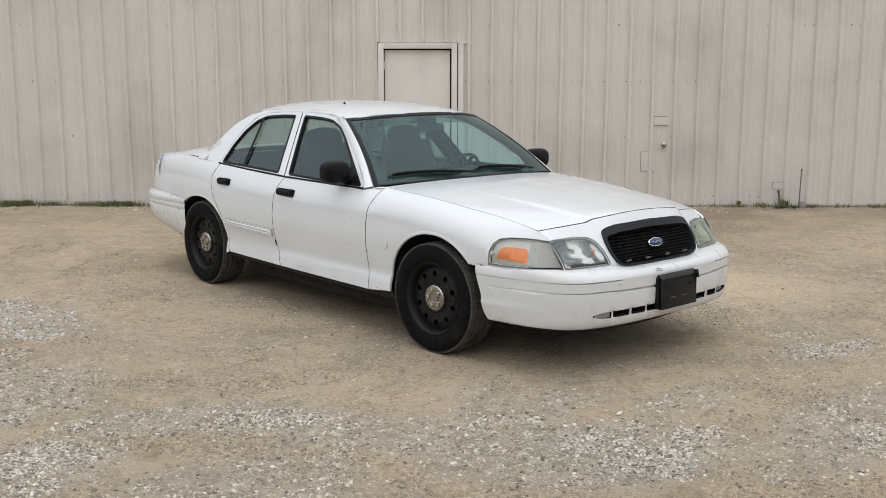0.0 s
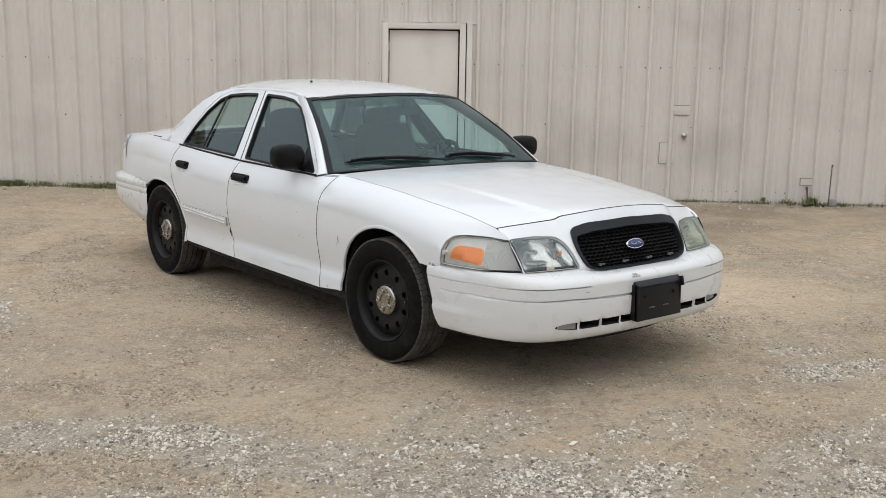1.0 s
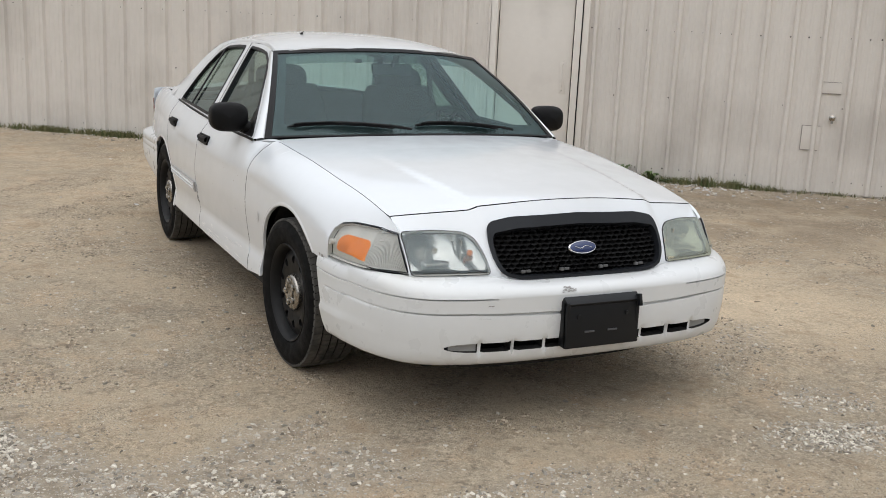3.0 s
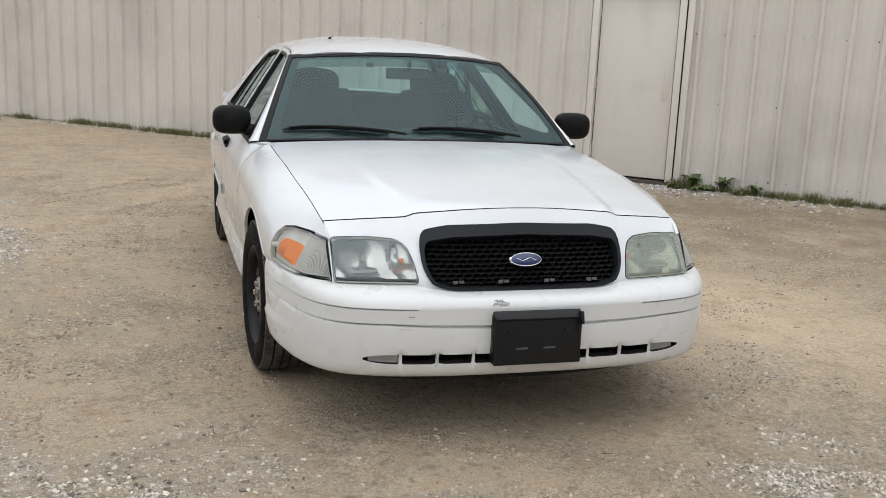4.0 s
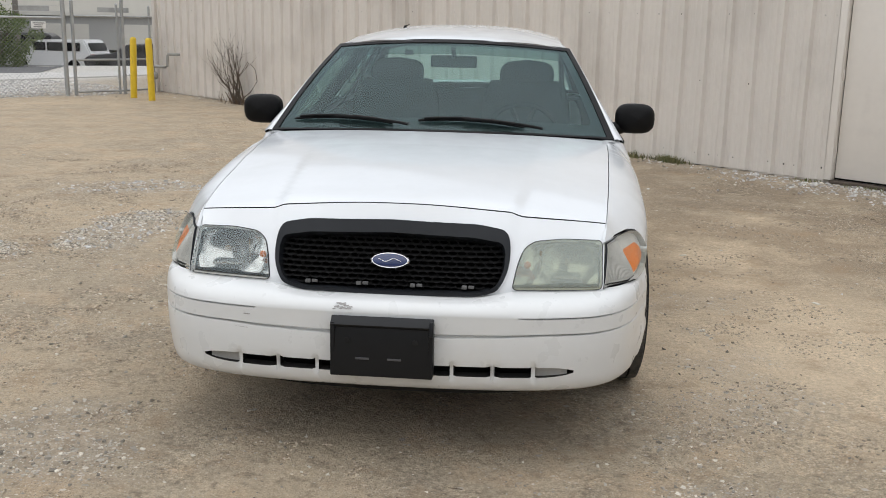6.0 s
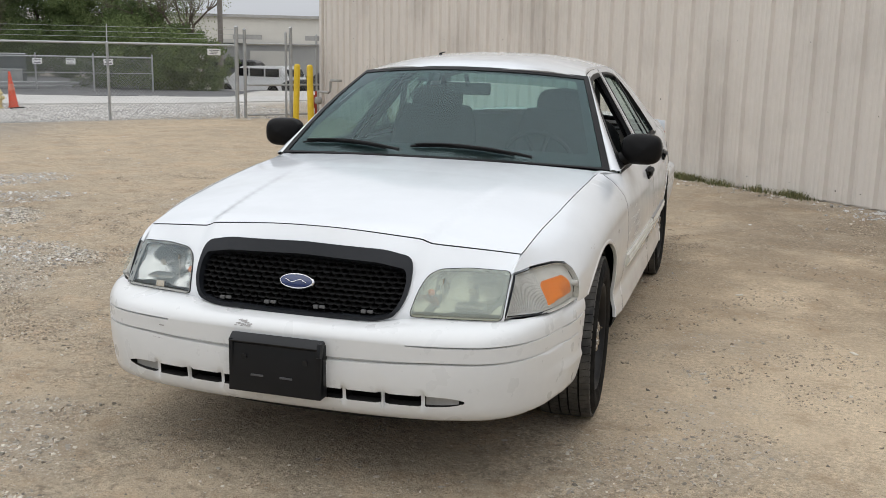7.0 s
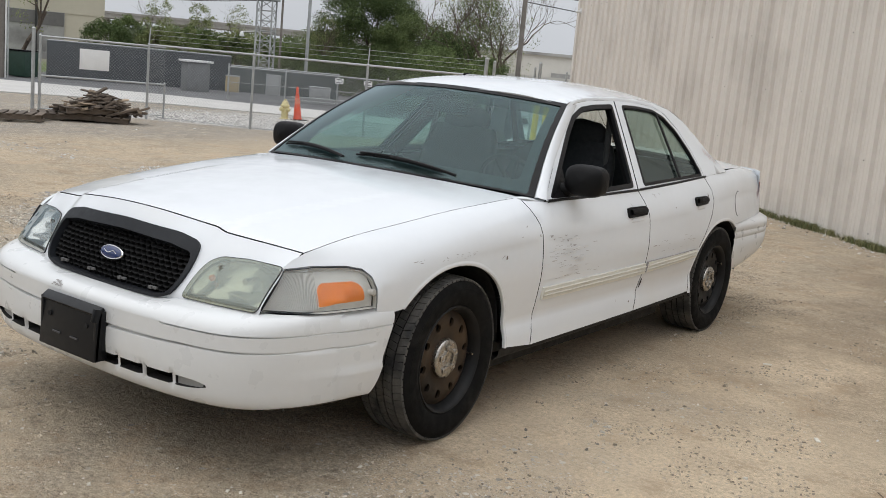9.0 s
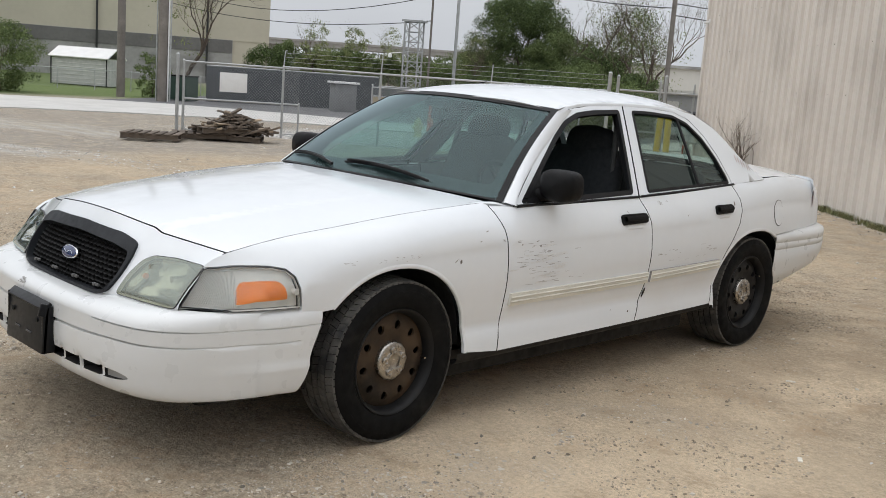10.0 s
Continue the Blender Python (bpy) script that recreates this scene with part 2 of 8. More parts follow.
def dense(poly, step):
    out = []
    for i in range(len(poly)):
        a, b = poly[i], poly[(i + 1) % len(poly)]
        k = max(1, math.ceil(math.hypot(b[0] - a[0], b[1] - a[1]) / step))
        out += [(a[0] + (b[0] - a[0]) * j / k, a[1] + (b[1] - a[1]) * j / k) for j in range(k)]
    return out


def shrunk(poly, gap):
    """The outline moved inwards by gap (outwards if negative)."""
    area = sum(poly[i - 1][0] * poly[i][1] - poly[i][0] * poly[i - 1][1] for i in range(len(poly)))
    s = 1 if area > 0 else -1
    out = []
    for i in range(len(poly)):
        (ax, ay), (bx, by), (cx, cy) = poly[i - 1], poly[i], poly[(i + 1) % len(poly)]
        u, v = Vector((bx - ax, by - ay)), Vector((cx - bx, cy - by))
        if u.length < 1e-9 or v.length < 1e-9:
            out.append((bx, by))
            continue
        u.normalize(), v.normalize()
        n = Vector((-u.y - v.y, u.x + v.x))
        if n.length < 1e-6:
            out.append((bx, by))
            continue
        n.normalize()
        k = gap / max(0.4, n.dot(Vector((-u.y, u.x))))
        out.append((bx + s * k * n.x, by + s * k * n.y))
    return out


def rounded(poly, r, steps=4):
    """The outline with its corners rounded by about r."""
    out = []
    for i in range(len(poly)):
        a, b, c = Vector(poly[i - 1]), Vector(poly[i]), Vector(poly[(i + 1) % len(poly)])
        k = min(r, (a - b).length * 0.45, (c - b).length * 0.45)
        p, q = b + (a - b).normalized() * k, b + (c - b).normalized() * k
        for j in range(steps + 1):
            t = j / steps
            m = p * (1 - t) ** 2 + b * 2 * t * (1 - t) + q * t * t
            out.append((m.x, m.y))
    return out


def panel(name, outline, surf, mat, parent, label="", holes=(), step=0.045, depth=0.012, gap=0.003, lift=0.0, out=None, mirror=False, inner=None, rim_mat=None):
    """A sheet cut to an outline in the two coordinates of surf, laid on it, with its edge folded in by depth.
    out: a direction that the outer face looks towards; inner: rows of points inside, in place of an even net."""
    rim = dense(shrunk(outline, gap), step)
    cuts = [dense(h, step) for h in holes]
    pts, edges = [], []
    for loop in [rim] + cuts:
        k = len(pts)
        pts += [Vector(p) for p in loop]
        edges += [(k + i, k + (i + 1) % len(loop)) for i in range(len(loop))]
    loops_n = [len(l) for l in [rim] + cuts]
    if inner is None:
        xs, ys = [p[0] for p in rim], [p[1] for p in rim]
        nx, ny = max(1, int((max(xs) - min(xs)) / step)), max(1, int((max(ys) - min(ys)) / step))
        inner = [(min(xs) + (max(xs) - min(xs)) * (i + 0.5 * (j % 2)) / nx, min(ys) + (max(ys) - min(ys)) * (j + 0.5) / ny) for i in range(nx + 1) for j in range(ny)]
    for p in inner:
        if inside(p, rim) and edge_distance(p, rim) > step * 0.35 and not any(inside(p, c) or edge_distance(p, c) < step * 0.35 for c in cuts):
            pts.append(Vector(p))
    vs, _, tris, *_ = geometry.delaunay_2d_cdt(pts, edges, [], 0, 1e-7)
    keep = []
    for t in tris:
        c = (sum(vs[i].x for i in t) / len(t), sum(vs[i].y for i in t) / len(t))
        if inside(c, rim) and not any(inside(c, h) for h in cuts):
            keep.append(list(t))
    e = 1e-3

    def at(a, b):
        v = Vector(surf(a, b))
        return Vector((-v.x, v.y, v.z)) if mirror else v

    def normal(a, b):
        n = (at(a + e, b) - at(a - e, b)).cross(at(a, b + e) - at(a, b - e))
        if n.length < 1e-12:
            return Vector((0, 0, 1))
        n.normalize()
        return n
    target = Vector(out if out is not None else (1, 0, 0))
    if mirror:
        target.x = -target.x
    places, normals = [], []
    for v in vs:
        n = normal(v.x, v.y)
        if n.dot(target) < 0:
            n = -n
        normals.append(n)
        places.append(at(v.x, v.y) + n * lift)
    faces = []
    for t in keep:
        n = (places[t[1]] - places[t[0]]).cross(places[t[2]] - places[t[0]])
        faces.append(t if n.dot(normals[t[0]]) >= 0 else t[::-1])
    edge_from = len(faces)
    if depth:
        count = {}
        for f in faces:
            for a, b in zip(f, f[1:] + f[:1]):
                count[(a, b)] = 1
        for a, b in [k for k in count if (k[1], k[0]) not in count]:
            base = len(places)
            for i, d in ((b, 0), (a, 0), (a, depth), (b, depth)):
                places.append(places[i] - normals[i] * d)
                normals.append(None)
            side = (places[base + 1] - places[base]).cross(places[base + 3] - places[base])
            side = side.normalized() if side.length > 0 else Vector((0, 0, 1))
            for k in range(4):
                normals[base + k] = side
            faces.append([base, base + 1, base + 2, base + 3])
    mesh = bpy.data.meshes.new(name)
    mesh.from_pydata([tuple(p) for p in places], [], faces)
    mesh.polygons.foreach_set("use_smooth", [True] * len(mesh.polygons))
    mesh.normals_split_custom_set_from_vertices([tuple(n) for n in normals])
    # white panels get black folded edges: the seams' shade painted in
    if rim_mat is None and mat in (PAINT, BUMPER_PAINT):
        rim_mat = SEAM_SHADE
    if rim_mat is not None:
        mesh.materials.append(mat)
        mesh.materials.append(rim_mat)
        mesh.polygons.foreach_set("material_index", [0] * edge_from + [1] * (len(faces) - edge_from))
    return mesh_object(name, mesh, mat, parent, label)


def ribbon(name, points, surf, width, height, mat, parent, label="", mirror=False, out=(1, 0, 0)):
    """A raised strip of a half-round section along points given in surf's coordinates."""
    e = 1e-3

    def at(a, b):
        v = Vector(surf(a, b))
        return Vector((-v.x, v.y, v.z)) if mirror else v
    target = Vector((-out[0], out[1], out[2]) if mirror else out)
    rows = []
    ps = [at(*p) for p in points]
    for i, (a, b) in enumerate(points):
        n = (at(a + e, b) - at(a - e, b)).cross(at(a, b + e) - at(a, b - e)).normalized()
        if n.dot(target) < 0:
            n = -n
        d = (ps[min(i + 1, len(ps) - 1)] - ps[max(i - 1, 0)]).normalized()
        s = n.cross(d)
        rows.append([ps[i] + s * (k * width / 2) + n * (height * hh) for k, hh in ((-1, -0.6), (-0.85, 0.7), (0, 1), (0.85, 0.7), (1, -0.6))])
    bm = bmesh.new()
    grid(bm, rows)
    bmesh.ops.recalc_face_normals(bm, faces=bm.faces)
    return part(name, bm, mat, parent, label)


def along(points, step):
    """Points at even steps along an open line."""
    out = [tuple(points[0])]
    for a, b in zip(points, points[1:]):
        d = math.dist(a, b)
        k = max(1, math.ceil(d / step))
        out += [tuple(a[c] + (b[c] - a[c]) * j / k for c in range(len(a))) for j in range(1, k + 1)]
    return out


# ---- the sedan: nose towards -Y, front axle at y 0, rear axle at y 2.91 ----
WHEELBASE, AXLE_Z = 2.91, 0.338
half_width = smooth_table([(-0.90, 0.74), (-0.87, 0.78), (-0.83, 0.818), (-0.775, 0.85), (-0.7, 0.88), (-0.6, 0.905), (-0.5, 0.921), (-0.4, 0.936), (-0.2, 0.955), (0, 0.962), (0.6, 0.975), (1.6, 0.982), (2.6, 0.975), (3.2, 0.94), (3.6, 0.895), (3.85, 0.855), (4.05, 0.80), (4.2, 0.70)])
top_x = smooth_table([(-0.90, 0.742), (-0.80, 0.745), (-0.7, 0.757), (-0.2, 0.79), (0.3, 0.815), (0.62, 0.835), (0.72, 0.905), (1.7, 0.902), (2.6, 0.882), (3.0, 0.85), (3.4, 0.81), (3.9, 0.77), (4.15, 0.70)])
top_z = smooth_table([(-0.90, 0.645), (-0.85, 0.70), (-0.80, 0.765), (-0.76, 0.796), (-0.7, 0.816), (-0.47, 0.862), (-0.2, 0.896), (0.1, 0.931), (0.43, 0.957), (0.62, 0.966), (0.72, 0.954), (1.7, 0.967), (2.66, 1.006), (3.0, 1.026), (3.4, 1.036), (3.75, 1.016), (4.0, 0.978), (4.2, 0.91)])
side_dip = smooth_table([(0.2, 0.03), (0.275, 0.006), (0.34, 0.008), (0.385, 0.014), (0.425, 0.026), (0.5, 0.016), (0.6, 0.004), (0.66, 0.0), (0.75, 0.004), (0.82, 0.013), (0.9, 0.036), (1.05, 0.1)])
round_over = smooth_table([(-0.8, 1.0), (0.35, 1.0), (0.72, 0.0), (2.6, 0.0), (3.1, 0.8), (4.2, 1.0)])
front_lean = smooth_table([(-0.9, 1.0), (-0.68, 1.0), (-0.5, 0.45), (-0.25, 0.0), (4.2, 0.0)])
deck_z = smooth_table([(2.9, 1.085), (3.3, 1.095), (3.6, 1.09), (3.9, 1.058), (4.1, 1.01), (4.25, 0.95)])
hood_z = smooth_table([(-0.88, 0.862), (-0.84, 0.877), (-0.6, 0.908), (-0.3, 0.944), (0.0, 0.973), (0.3, 0.996), (0.5, 1.006), (0.66, 1.008)])


def side(y, z):
    """The body's flank: half width at a place along the car and a height."""
    zt = top_z(y)
    z = min(z, zt)
    h = 0.17
    zk = zt - h
    if z <= zk:
        return (half_width(y) - side_dip(z), y, z)
    xa, xt, q = half_width(y) - side_dip(zk), top_x(y), (z - zk) / h
    f = round_over(y)
    k = front_lean(y)
    bend = (1 - f) * q ** 1.7 + f * (1 - math.sqrt(1 - (0.95 * q) ** 2)) / (1 - math.sqrt(1 - 0.95 ** 2))
    return (xa - (xa - xt) * ((1 - k) * bend + k * q), y, z)


def side_net(y0, y1, z0, step=0.05):
    out = []
    n = max(2, int((y1 - y0) / step))
    for i in range(n + 1):
        y = y0 + (y1 - y0) * i / n
        zt = top_z(y)
        for k in range(1, 22):
            v = k / 22
            out.append((y, z0 + (zt - z0) * (1 - (1 - v) ** 1.6)))
    return out


def upper(y, z):
    """The leaning side of the cabin above the waistline."""
    return (0.905 - (z - 0.962) * 0.66 - 0.05 * (z - 0.962) ** 2, y, z)


nose_foot = smooth_table([(0, -0.987), (0.3, -0.983), (0.42, -0.966), (0.5, -0.953), (0.6, -0.934), (0.7, -0.908), (0.75, -0.886), (0.80, -0.85), (0.85, -0.775), (0.88, -0.70), (0.905, -0.60)])
nose_brow = smooth_table([(0, -0.922), (0.3, -0.915), (0.40, -0.893), (0.45, -0.872), (0.5, -0.855), (0.6, -0.820), (0.72, -0.785), (0.76, -0.772), (0.8, -0.71)])


def lamp_y(x):
    return nose_foot(abs(x))


bumper_plan = smooth_table([(0, -1.10), (0.2, -1.097), (0.4, -1.086), (0.5, -1.073), (0.6, -1.052), (0.7, -1.018), (0.77, -0.968), (0.82, -0.906), (0.86, -0.825), (0.885, -0.745), (0.9, -0.67)])


def bumper_y(x):
    return bumper_plan(min(0.9, abs(x)))


def hood_front(x):
    return -0.84 + 0.14 * abs(x / 0.757) ** 2.2


def hood(x, y):
    xt, zt = top_x(y), top_z(y)
    q = min(1.0, abs(x) / xt)
    z = zt + (hood_z(y) - zt) * (1 - q ** 2.3)
    crease = 0.43 + 0.13 * max(0.0, y + 0.8) / 1.4
    s = max(0.0, min(1.0, (crease + 0.025 - abs(x)) / 0.05))
    return (x, y, z + 0.012 * s * s * (3 - 2 * s) * max(0.0, 1 - max(0.0, y + 0.78) / 0.9))


def header(x, z):
    """The nose panel round the grille and lamps."""
    zf = hood(x, hood_front(x))[2] - 0.002
    z = min(z, zf)
    ax = abs(x)
    yb, yt, yf = nose_foot(ax), nose_brow(ax), hood_front(x) - 0.003
    # grille and lamps lean back, then the panel rolls on to the hood
    if z <= 0.625:
        y = yb
    elif z <= 0.76:
        y = yb + (yt - yb) * ((z - 0.625) / 0.135) ** 1.2
    else:
        y = yt + (yf - yt) * min(1.0, (z - 0.76) / max(0.02, zf - 0.76)) ** 1.1
    return (x, y, z)


def arch(y0, a0, a1, ry=0.385, rz=0.37, zc=0.356, n=28, power=2.25):
    out = []
    for i in range(n + 1):
        a = radians(a0 + (a1 - a0) * i / n)
        c, s = math.cos(a), math.sin(a)
        out.append((y0 + ry * math.copysign(abs(c) ** (2 / power), c), zc + rz * math.copysign(abs(s) ** (2 / power), s)))
    return out


car = empty_thing("sedan", "white four-door sedan with black steel wheels and scuffed doors on dirt", "car")

FRONT_SEAM = [(0.595, 0.962), (0.616, 0.86), (0.624, 0.74), (0.626, 0.60), (0.620, 0.45), (0.602, 0.325), (0.598, 0.306)]
MID_SEAM = [(1.69, 0.967), (1.722, 0.90), (1.740, 0.84), (1.748, 0.70), (1.744, 0.58), (1.730, 0.50), (1.702, 0.42), (1.666, 0.335), (1.660, 0.318)]
REAR_SEAM = [(2.668, 1.006), (2.70, 0.93), (2.703, 0.86), (2.672, 0.79), (2.60, 0.70), (2.53, 0.625), (2.478, 0.54), (2.440, 0.43), (2.412, 0.33)]
roof_edge = smooth_table([(1.20, 1.375), (1.30, 1.392), (1.42, 1.412), (1.60, 1.432), (1.92, 1.442), (2.2, 1.438), (2.42, 1.425), (2.61, 1.394), (2.755, 1.325), (2.845, 1.240)])
UP_MID = [(1.695, 0.969), (1.90, 1.426)]

fender_outline = ([(y, top_z(y) + 0.004) for y in np.linspace(-0.70, 0.57, 40)] + FRONT_SEAM
                  + arch(-0.008, -4, 142, ry=0.400, rz=0.384, power=2.1)
                  + [(-0.475, 0.58), (-0.474, 0.622), (-0.480, 0.692), (-0.490, 0.735), (-0.516, 0.761), (-0.57, 0.771), (-0.70, 0.772), (-0.80, 0.764), (-0.785, 0.780), (-0.755, 0.799)])
front_door_outline = [(0.62, 0.957), (1.0, 0.9565), (1.4, 0.962)] + MID_SEAM + [(1.2, 0.313)] + FRONT_SEAM[::-1]
rear_door_outline = [(2.0, 0.976), (2.35, 0.991)] + REAR_SEAM + [(2.0, 0.324)] + MID_SEAM[::-1]
quarter_outline = ([(y, top_z(y) + 0.003) for y in np.linspace(2.70, 4.0, 36)] + [(4.02, 0.92), (4.04, 0.80), (4.04, 0.70), (3.6, 0.692), (3.18, 0.684)]
                   + arch(2.905, 55, 186, ry=0.452, rz=0.374) + [(2.456, 0.318), (2.418, 0.318)] + REAR_SEAM[::-1])
FRONT_FRAME = [(0.70, 0.955), (0.82, 1.045), (1.0, 1.17), (1.18, 1.29), (1.30, 1.358), (1.42, 1.40), (1.60, 1.42), (1.90, 1.428), (1.695, 0.968), (1.2, 0.958)]
REAR_FRAME = [(1.70, 0.968), (1.905, 1.428), (2.15, 1.424), (2.385, 1.408), (2.515, 1.366), (2.606, 1.278), (2.660, 1.165), (2.684, 1.045), (2.684, 1.006), (2.2, 0.985)]
FRONT_WINDOW = rounded([(0.765, 0.970), (1.02, 1.143), (1.20, 1.262), (1.33, 1.335), (1.46, 1.376), (1.62, 1.392), (1.845, 1.400), (1.652, 0.985), (1.2, 0.972)], 0.02)
REAR_WINDOW = rounded([(1.795, 0.988), (1.970, 1.400), (2.15, 1.398), (2.36, 1.384), (2.478, 1.345), (2.570, 1.262), (2.625, 1.155), (2.652, 1.045), (2.648, 1.016), (2.2, 1.002)], 0.02)
C_PILLAR = [(2.388, 1.411), (2.518, 1.369), (2.609, 1.281), (2.664, 1.167), (2.688, 1.046), (2.688, 1.008), (3.10, 1.030), (3.06, 1.050), (2.99, 1.092), (2.915, 1.160), (2.845, 1.240), (2.755, 1.325), (2.61, 1.394), (2.42, 1.425)]

for mirror in (True, False):
    sgn = -1 if mirror else 1
    kw = dict(mirror=mirror)
    panel("front_fender", fender_outline, side, PAINT, car, inner=side_net(-0.8, 0.66, 0.26), rim_mat=PAINT, **kw)
    fd = panel("front_door", front_door_outline, side, PAINT, car, inner=side_net(0.56, 1.8, 0.27),
               label="white front door with scraped paint" if not mirror else "", **kw)
    rd = panel("rear_door", rear_door_outline, side, PAINT, car, inner=side_net(1.65, 2.72, 0.28), **kw)
    panel("quarter_panel", quarter_outline, side, PAINT, car, inner=side_net(2.38, 4.1, 0.28), **kw)
    panel("window_frame", FRONT_FRAME, upper, PAINT, fd, holes=[FRONT_WINDOW], **kw)
    panel("window_frame", REAR_FRAME, upper, PAINT, rd, holes=[REAR_WINDOW], **kw)
    panel("roof_pillar", C_PILLAR, upper, PAINT, car, gap=0.0, rim_mat=PAINT, **kw)
    # black rubber round the side windows, with a thin bright edge
    panel("window_seal", shrunk(FRONT_WINDOW, -0.004), upper, TRIM, fd, holes=[shrunk(FRONT_WINDOW, 0.010 if mirror else 0.018)], lift=0.003, depth=0.02, gap=0, step=0.03, **kw)
    panel("window_seal", shrunk(REAR_WINDOW, -0.004), upper, TRIM, rd, holes=[shrunk(REAR_WINDOW, 0.011)], lift=0.003, depth=0.02, gap=0, step=0.03, **kw)
    if mirror:
        panel("window_pane", shrunk(FRONT_WINDOW, 0.010), upper, GLASS_DARK, fd, lift=-0.012, depth=0, gap=0, step=0.08, **kw).visible_shadow = False
    panel("window_pane", shrunk(REAR_WINDOW, 0.010), upper, GLASS_DARK, rd, lift=-0.012, depth=0, gap=0, step=0.08, **kw).visible_shadow = False
    ribbon("window_divider", along([(2.395, 1.374), (2.315, 1.01)], 0.06), upper, 0.022, 0.006, TRIM, rd, **kw)
    # dark inner lining of the door post
    bm = bmesh.new()
    grid(bm, [[(sgn * (upper(y + dy, z)[0] - ins), y + dy, z) for dy, ins in ((-0.075, 0.055), (-0.06, 0.035), (0.07, 0.035), (0.085, 0.055))] for y, z in ((1.735, 0.95), (1.80, 1.10), (1.865, 1.25), (1.925, 1.40))])
    part("post_lining", bm, TRIM, car)
    # roof rail above the doors
    rail_top = smooth_table([(1.32, 1.362), (1.42, 1.396), (1.60, 1.416), (1.90, 1.424), (2.15, 1.420), (2.385, 1.404), (2.50, 1.366)])
    bm = bmesh.new()
    grid(bm, [[(sgn * (upper(y, z)[0] + o), y, z + dz) for z, o, dz in ((rail_top(y), -0.004, 0), (rail_top(y) + 0.010, 0.0005, 0), (roof_edge(y) - 0.004, 0.001, 0), (roof_edge(y), -0.002, 0.0015), (roof_edge(y), -0.03, 0.004))] for y in np.linspace(1.32, 2.50, 26)])
    bmesh.ops.recalc_face_normals(bm, faces=bm.faces)
    part("roof_rail", bm, PAINT, car)
    # door mirror's corner piece
    panel("mirror_corner", [(0.768, 0.974), (1.0, 1.128), (0.93, 0.974)], upper, BLACK, fd, gap=0, lift=0.0, **kw)
    # belt trims
    ribbon("belt_trim", along([(0.72, 0.957), (1.2, 0.961), (1.69, 0.968)], 0.08), upper, 0.014, 0.008, TRIM, fd, **kw)
    ribbon("belt_trim", along([(1.71, 0.969), (2.2, 0.986), (2.70, 1.008)], 0.08), upper, 0.014, 0.008, TRIM, rd, **kw)
    # door mouldings, lost from one front door
    if not mirror:
        ml = panel("moulding", [(0.655, 0.512), (0.657, 0.570), (1.733, 0.578), (1.742, 0.520)], side, MOULDING, fd, lift=0.012, depth=0.014, gap=0, step=0.05, label="yellowed rubbing strip", rim_mat=MOULDING, **kw)
        for dz in (0.018, 0.038):
            ribbon("strip_line", along([(0.66, 0.513 + dz), (1.733, 0.521 + dz)], 0.06), lambda y, z: (side(y, z)[0] + 0.012, y, z), 0.007, 0.006, MOULDING, fd, **kw)
    # grey rim paints the shadow lines along the strip's edges
    ml = panel("moulding", [(1.762, 0.522), (1.762, 0.582), (2.452, 0.592), (2.468, 0.542)], side, MOULDING if not mirror else PAINT, rd, lift=0.012, depth=0.014, gap=0, step=0.05, rim_mat=SCUFF_AND_EDGE_SHADE, **kw)
    for dz in (0.018, 0.038):
        ribbon("strip_line", along([(1.776, 0.522 + dz), (2.455, 0.541 + dz)], 0.06), lambda y, z: (side(y, z)[0] + 0.012, y, z), 0.007, 0.006, MOULDING if not mirror else PAINT, rd, **kw)
    # sill under the doors
    bm = bmesh.new()
    grid(bm, [[(sgn * (side(y, 0.28)[0] - 0.006 - dx), y, z + 0.012 * (y - 0.4)) for dx, z in ((0.004, 0.325), (0.010, 0.290), (0.03, 0.270), (0.12, 0.258))] for y in np.linspace(0.36, 2.52, 20)])
    part("sill", bm, UNDER, car)
    # lips of the wheel arches
    for y0, a0, a1, ry, rz, pw in ((-0.008, -4, 142, 0.400, 0.384, 2.1), (2.905, 55, 184, 0.452, 0.374, 2.25)):
        rows = []
        for y, z in arch(y0, a0, a1, ry=ry, rz=rz, power=pw):
            c = Vector((y - y0, z - 0.356)).normalized()
            x = side(y, z)[0]
            rows.append([(sgn * (x + o), y + c.x * k, z + c.y * k) for o, k in ((-0.001, 0.016), (0.002, 0.010), (0.003, 0.002), (0.0, -0.003), (-0.006, -0.004), (-0.014, -0.003))])
        bm = bmesh.new()
        grid(bm, rows)
        bmesh.ops.recalc_face_normals(bm, faces=bm.faces)
        part("arch_lip", bm, PAINT, car)
        bm = bmesh.new()
        rows = [[(sgn * x, y0 + (y - y0) * 1.02, 0.356 + (z - 0.356) * 1.02) for x in (0.915, 0.75, 0.60)] for y, z in arch(y0, 0, 180, ry=ry - 0.01, rz=rz)]
        grid(bm, rows)
        part("wheel_housing", bm, SHADOW_BLACK, car)
    # door handles
    for door, y, z, length in ((fd, 1.593, 0.862, 0.225), (rd, 2.488, 0.876, 0.19)):
        hd = panel("door_handle", rounded([(y - length / 2, z - 0.026), (y + length / 2, z - 0.020), (y + length / 2, z + 0.026), (y - length / 2, z + 0.026)], 0.02), side, BLACK, door, lift=0.010, depth=0.02, gap=0, step=0.02, label="black pull handle", **kw)
        ribbon("handle_grip", along([(y - length * 0.40, z + 0.006), (y + length * 0.42, z + 0.008)], 0.02), lambda a, b: (side(a, b)[0] + 0.012, a, b), 0.03, 0.014, BLACK, door, **kw)
        ribbon("handle_cup", along([(y - length * 0.3, z - 0.040), (y + length * 0.3, z - 0.038)], 0.02), side, 0.02, 0.001, PAINT, door, **kw)

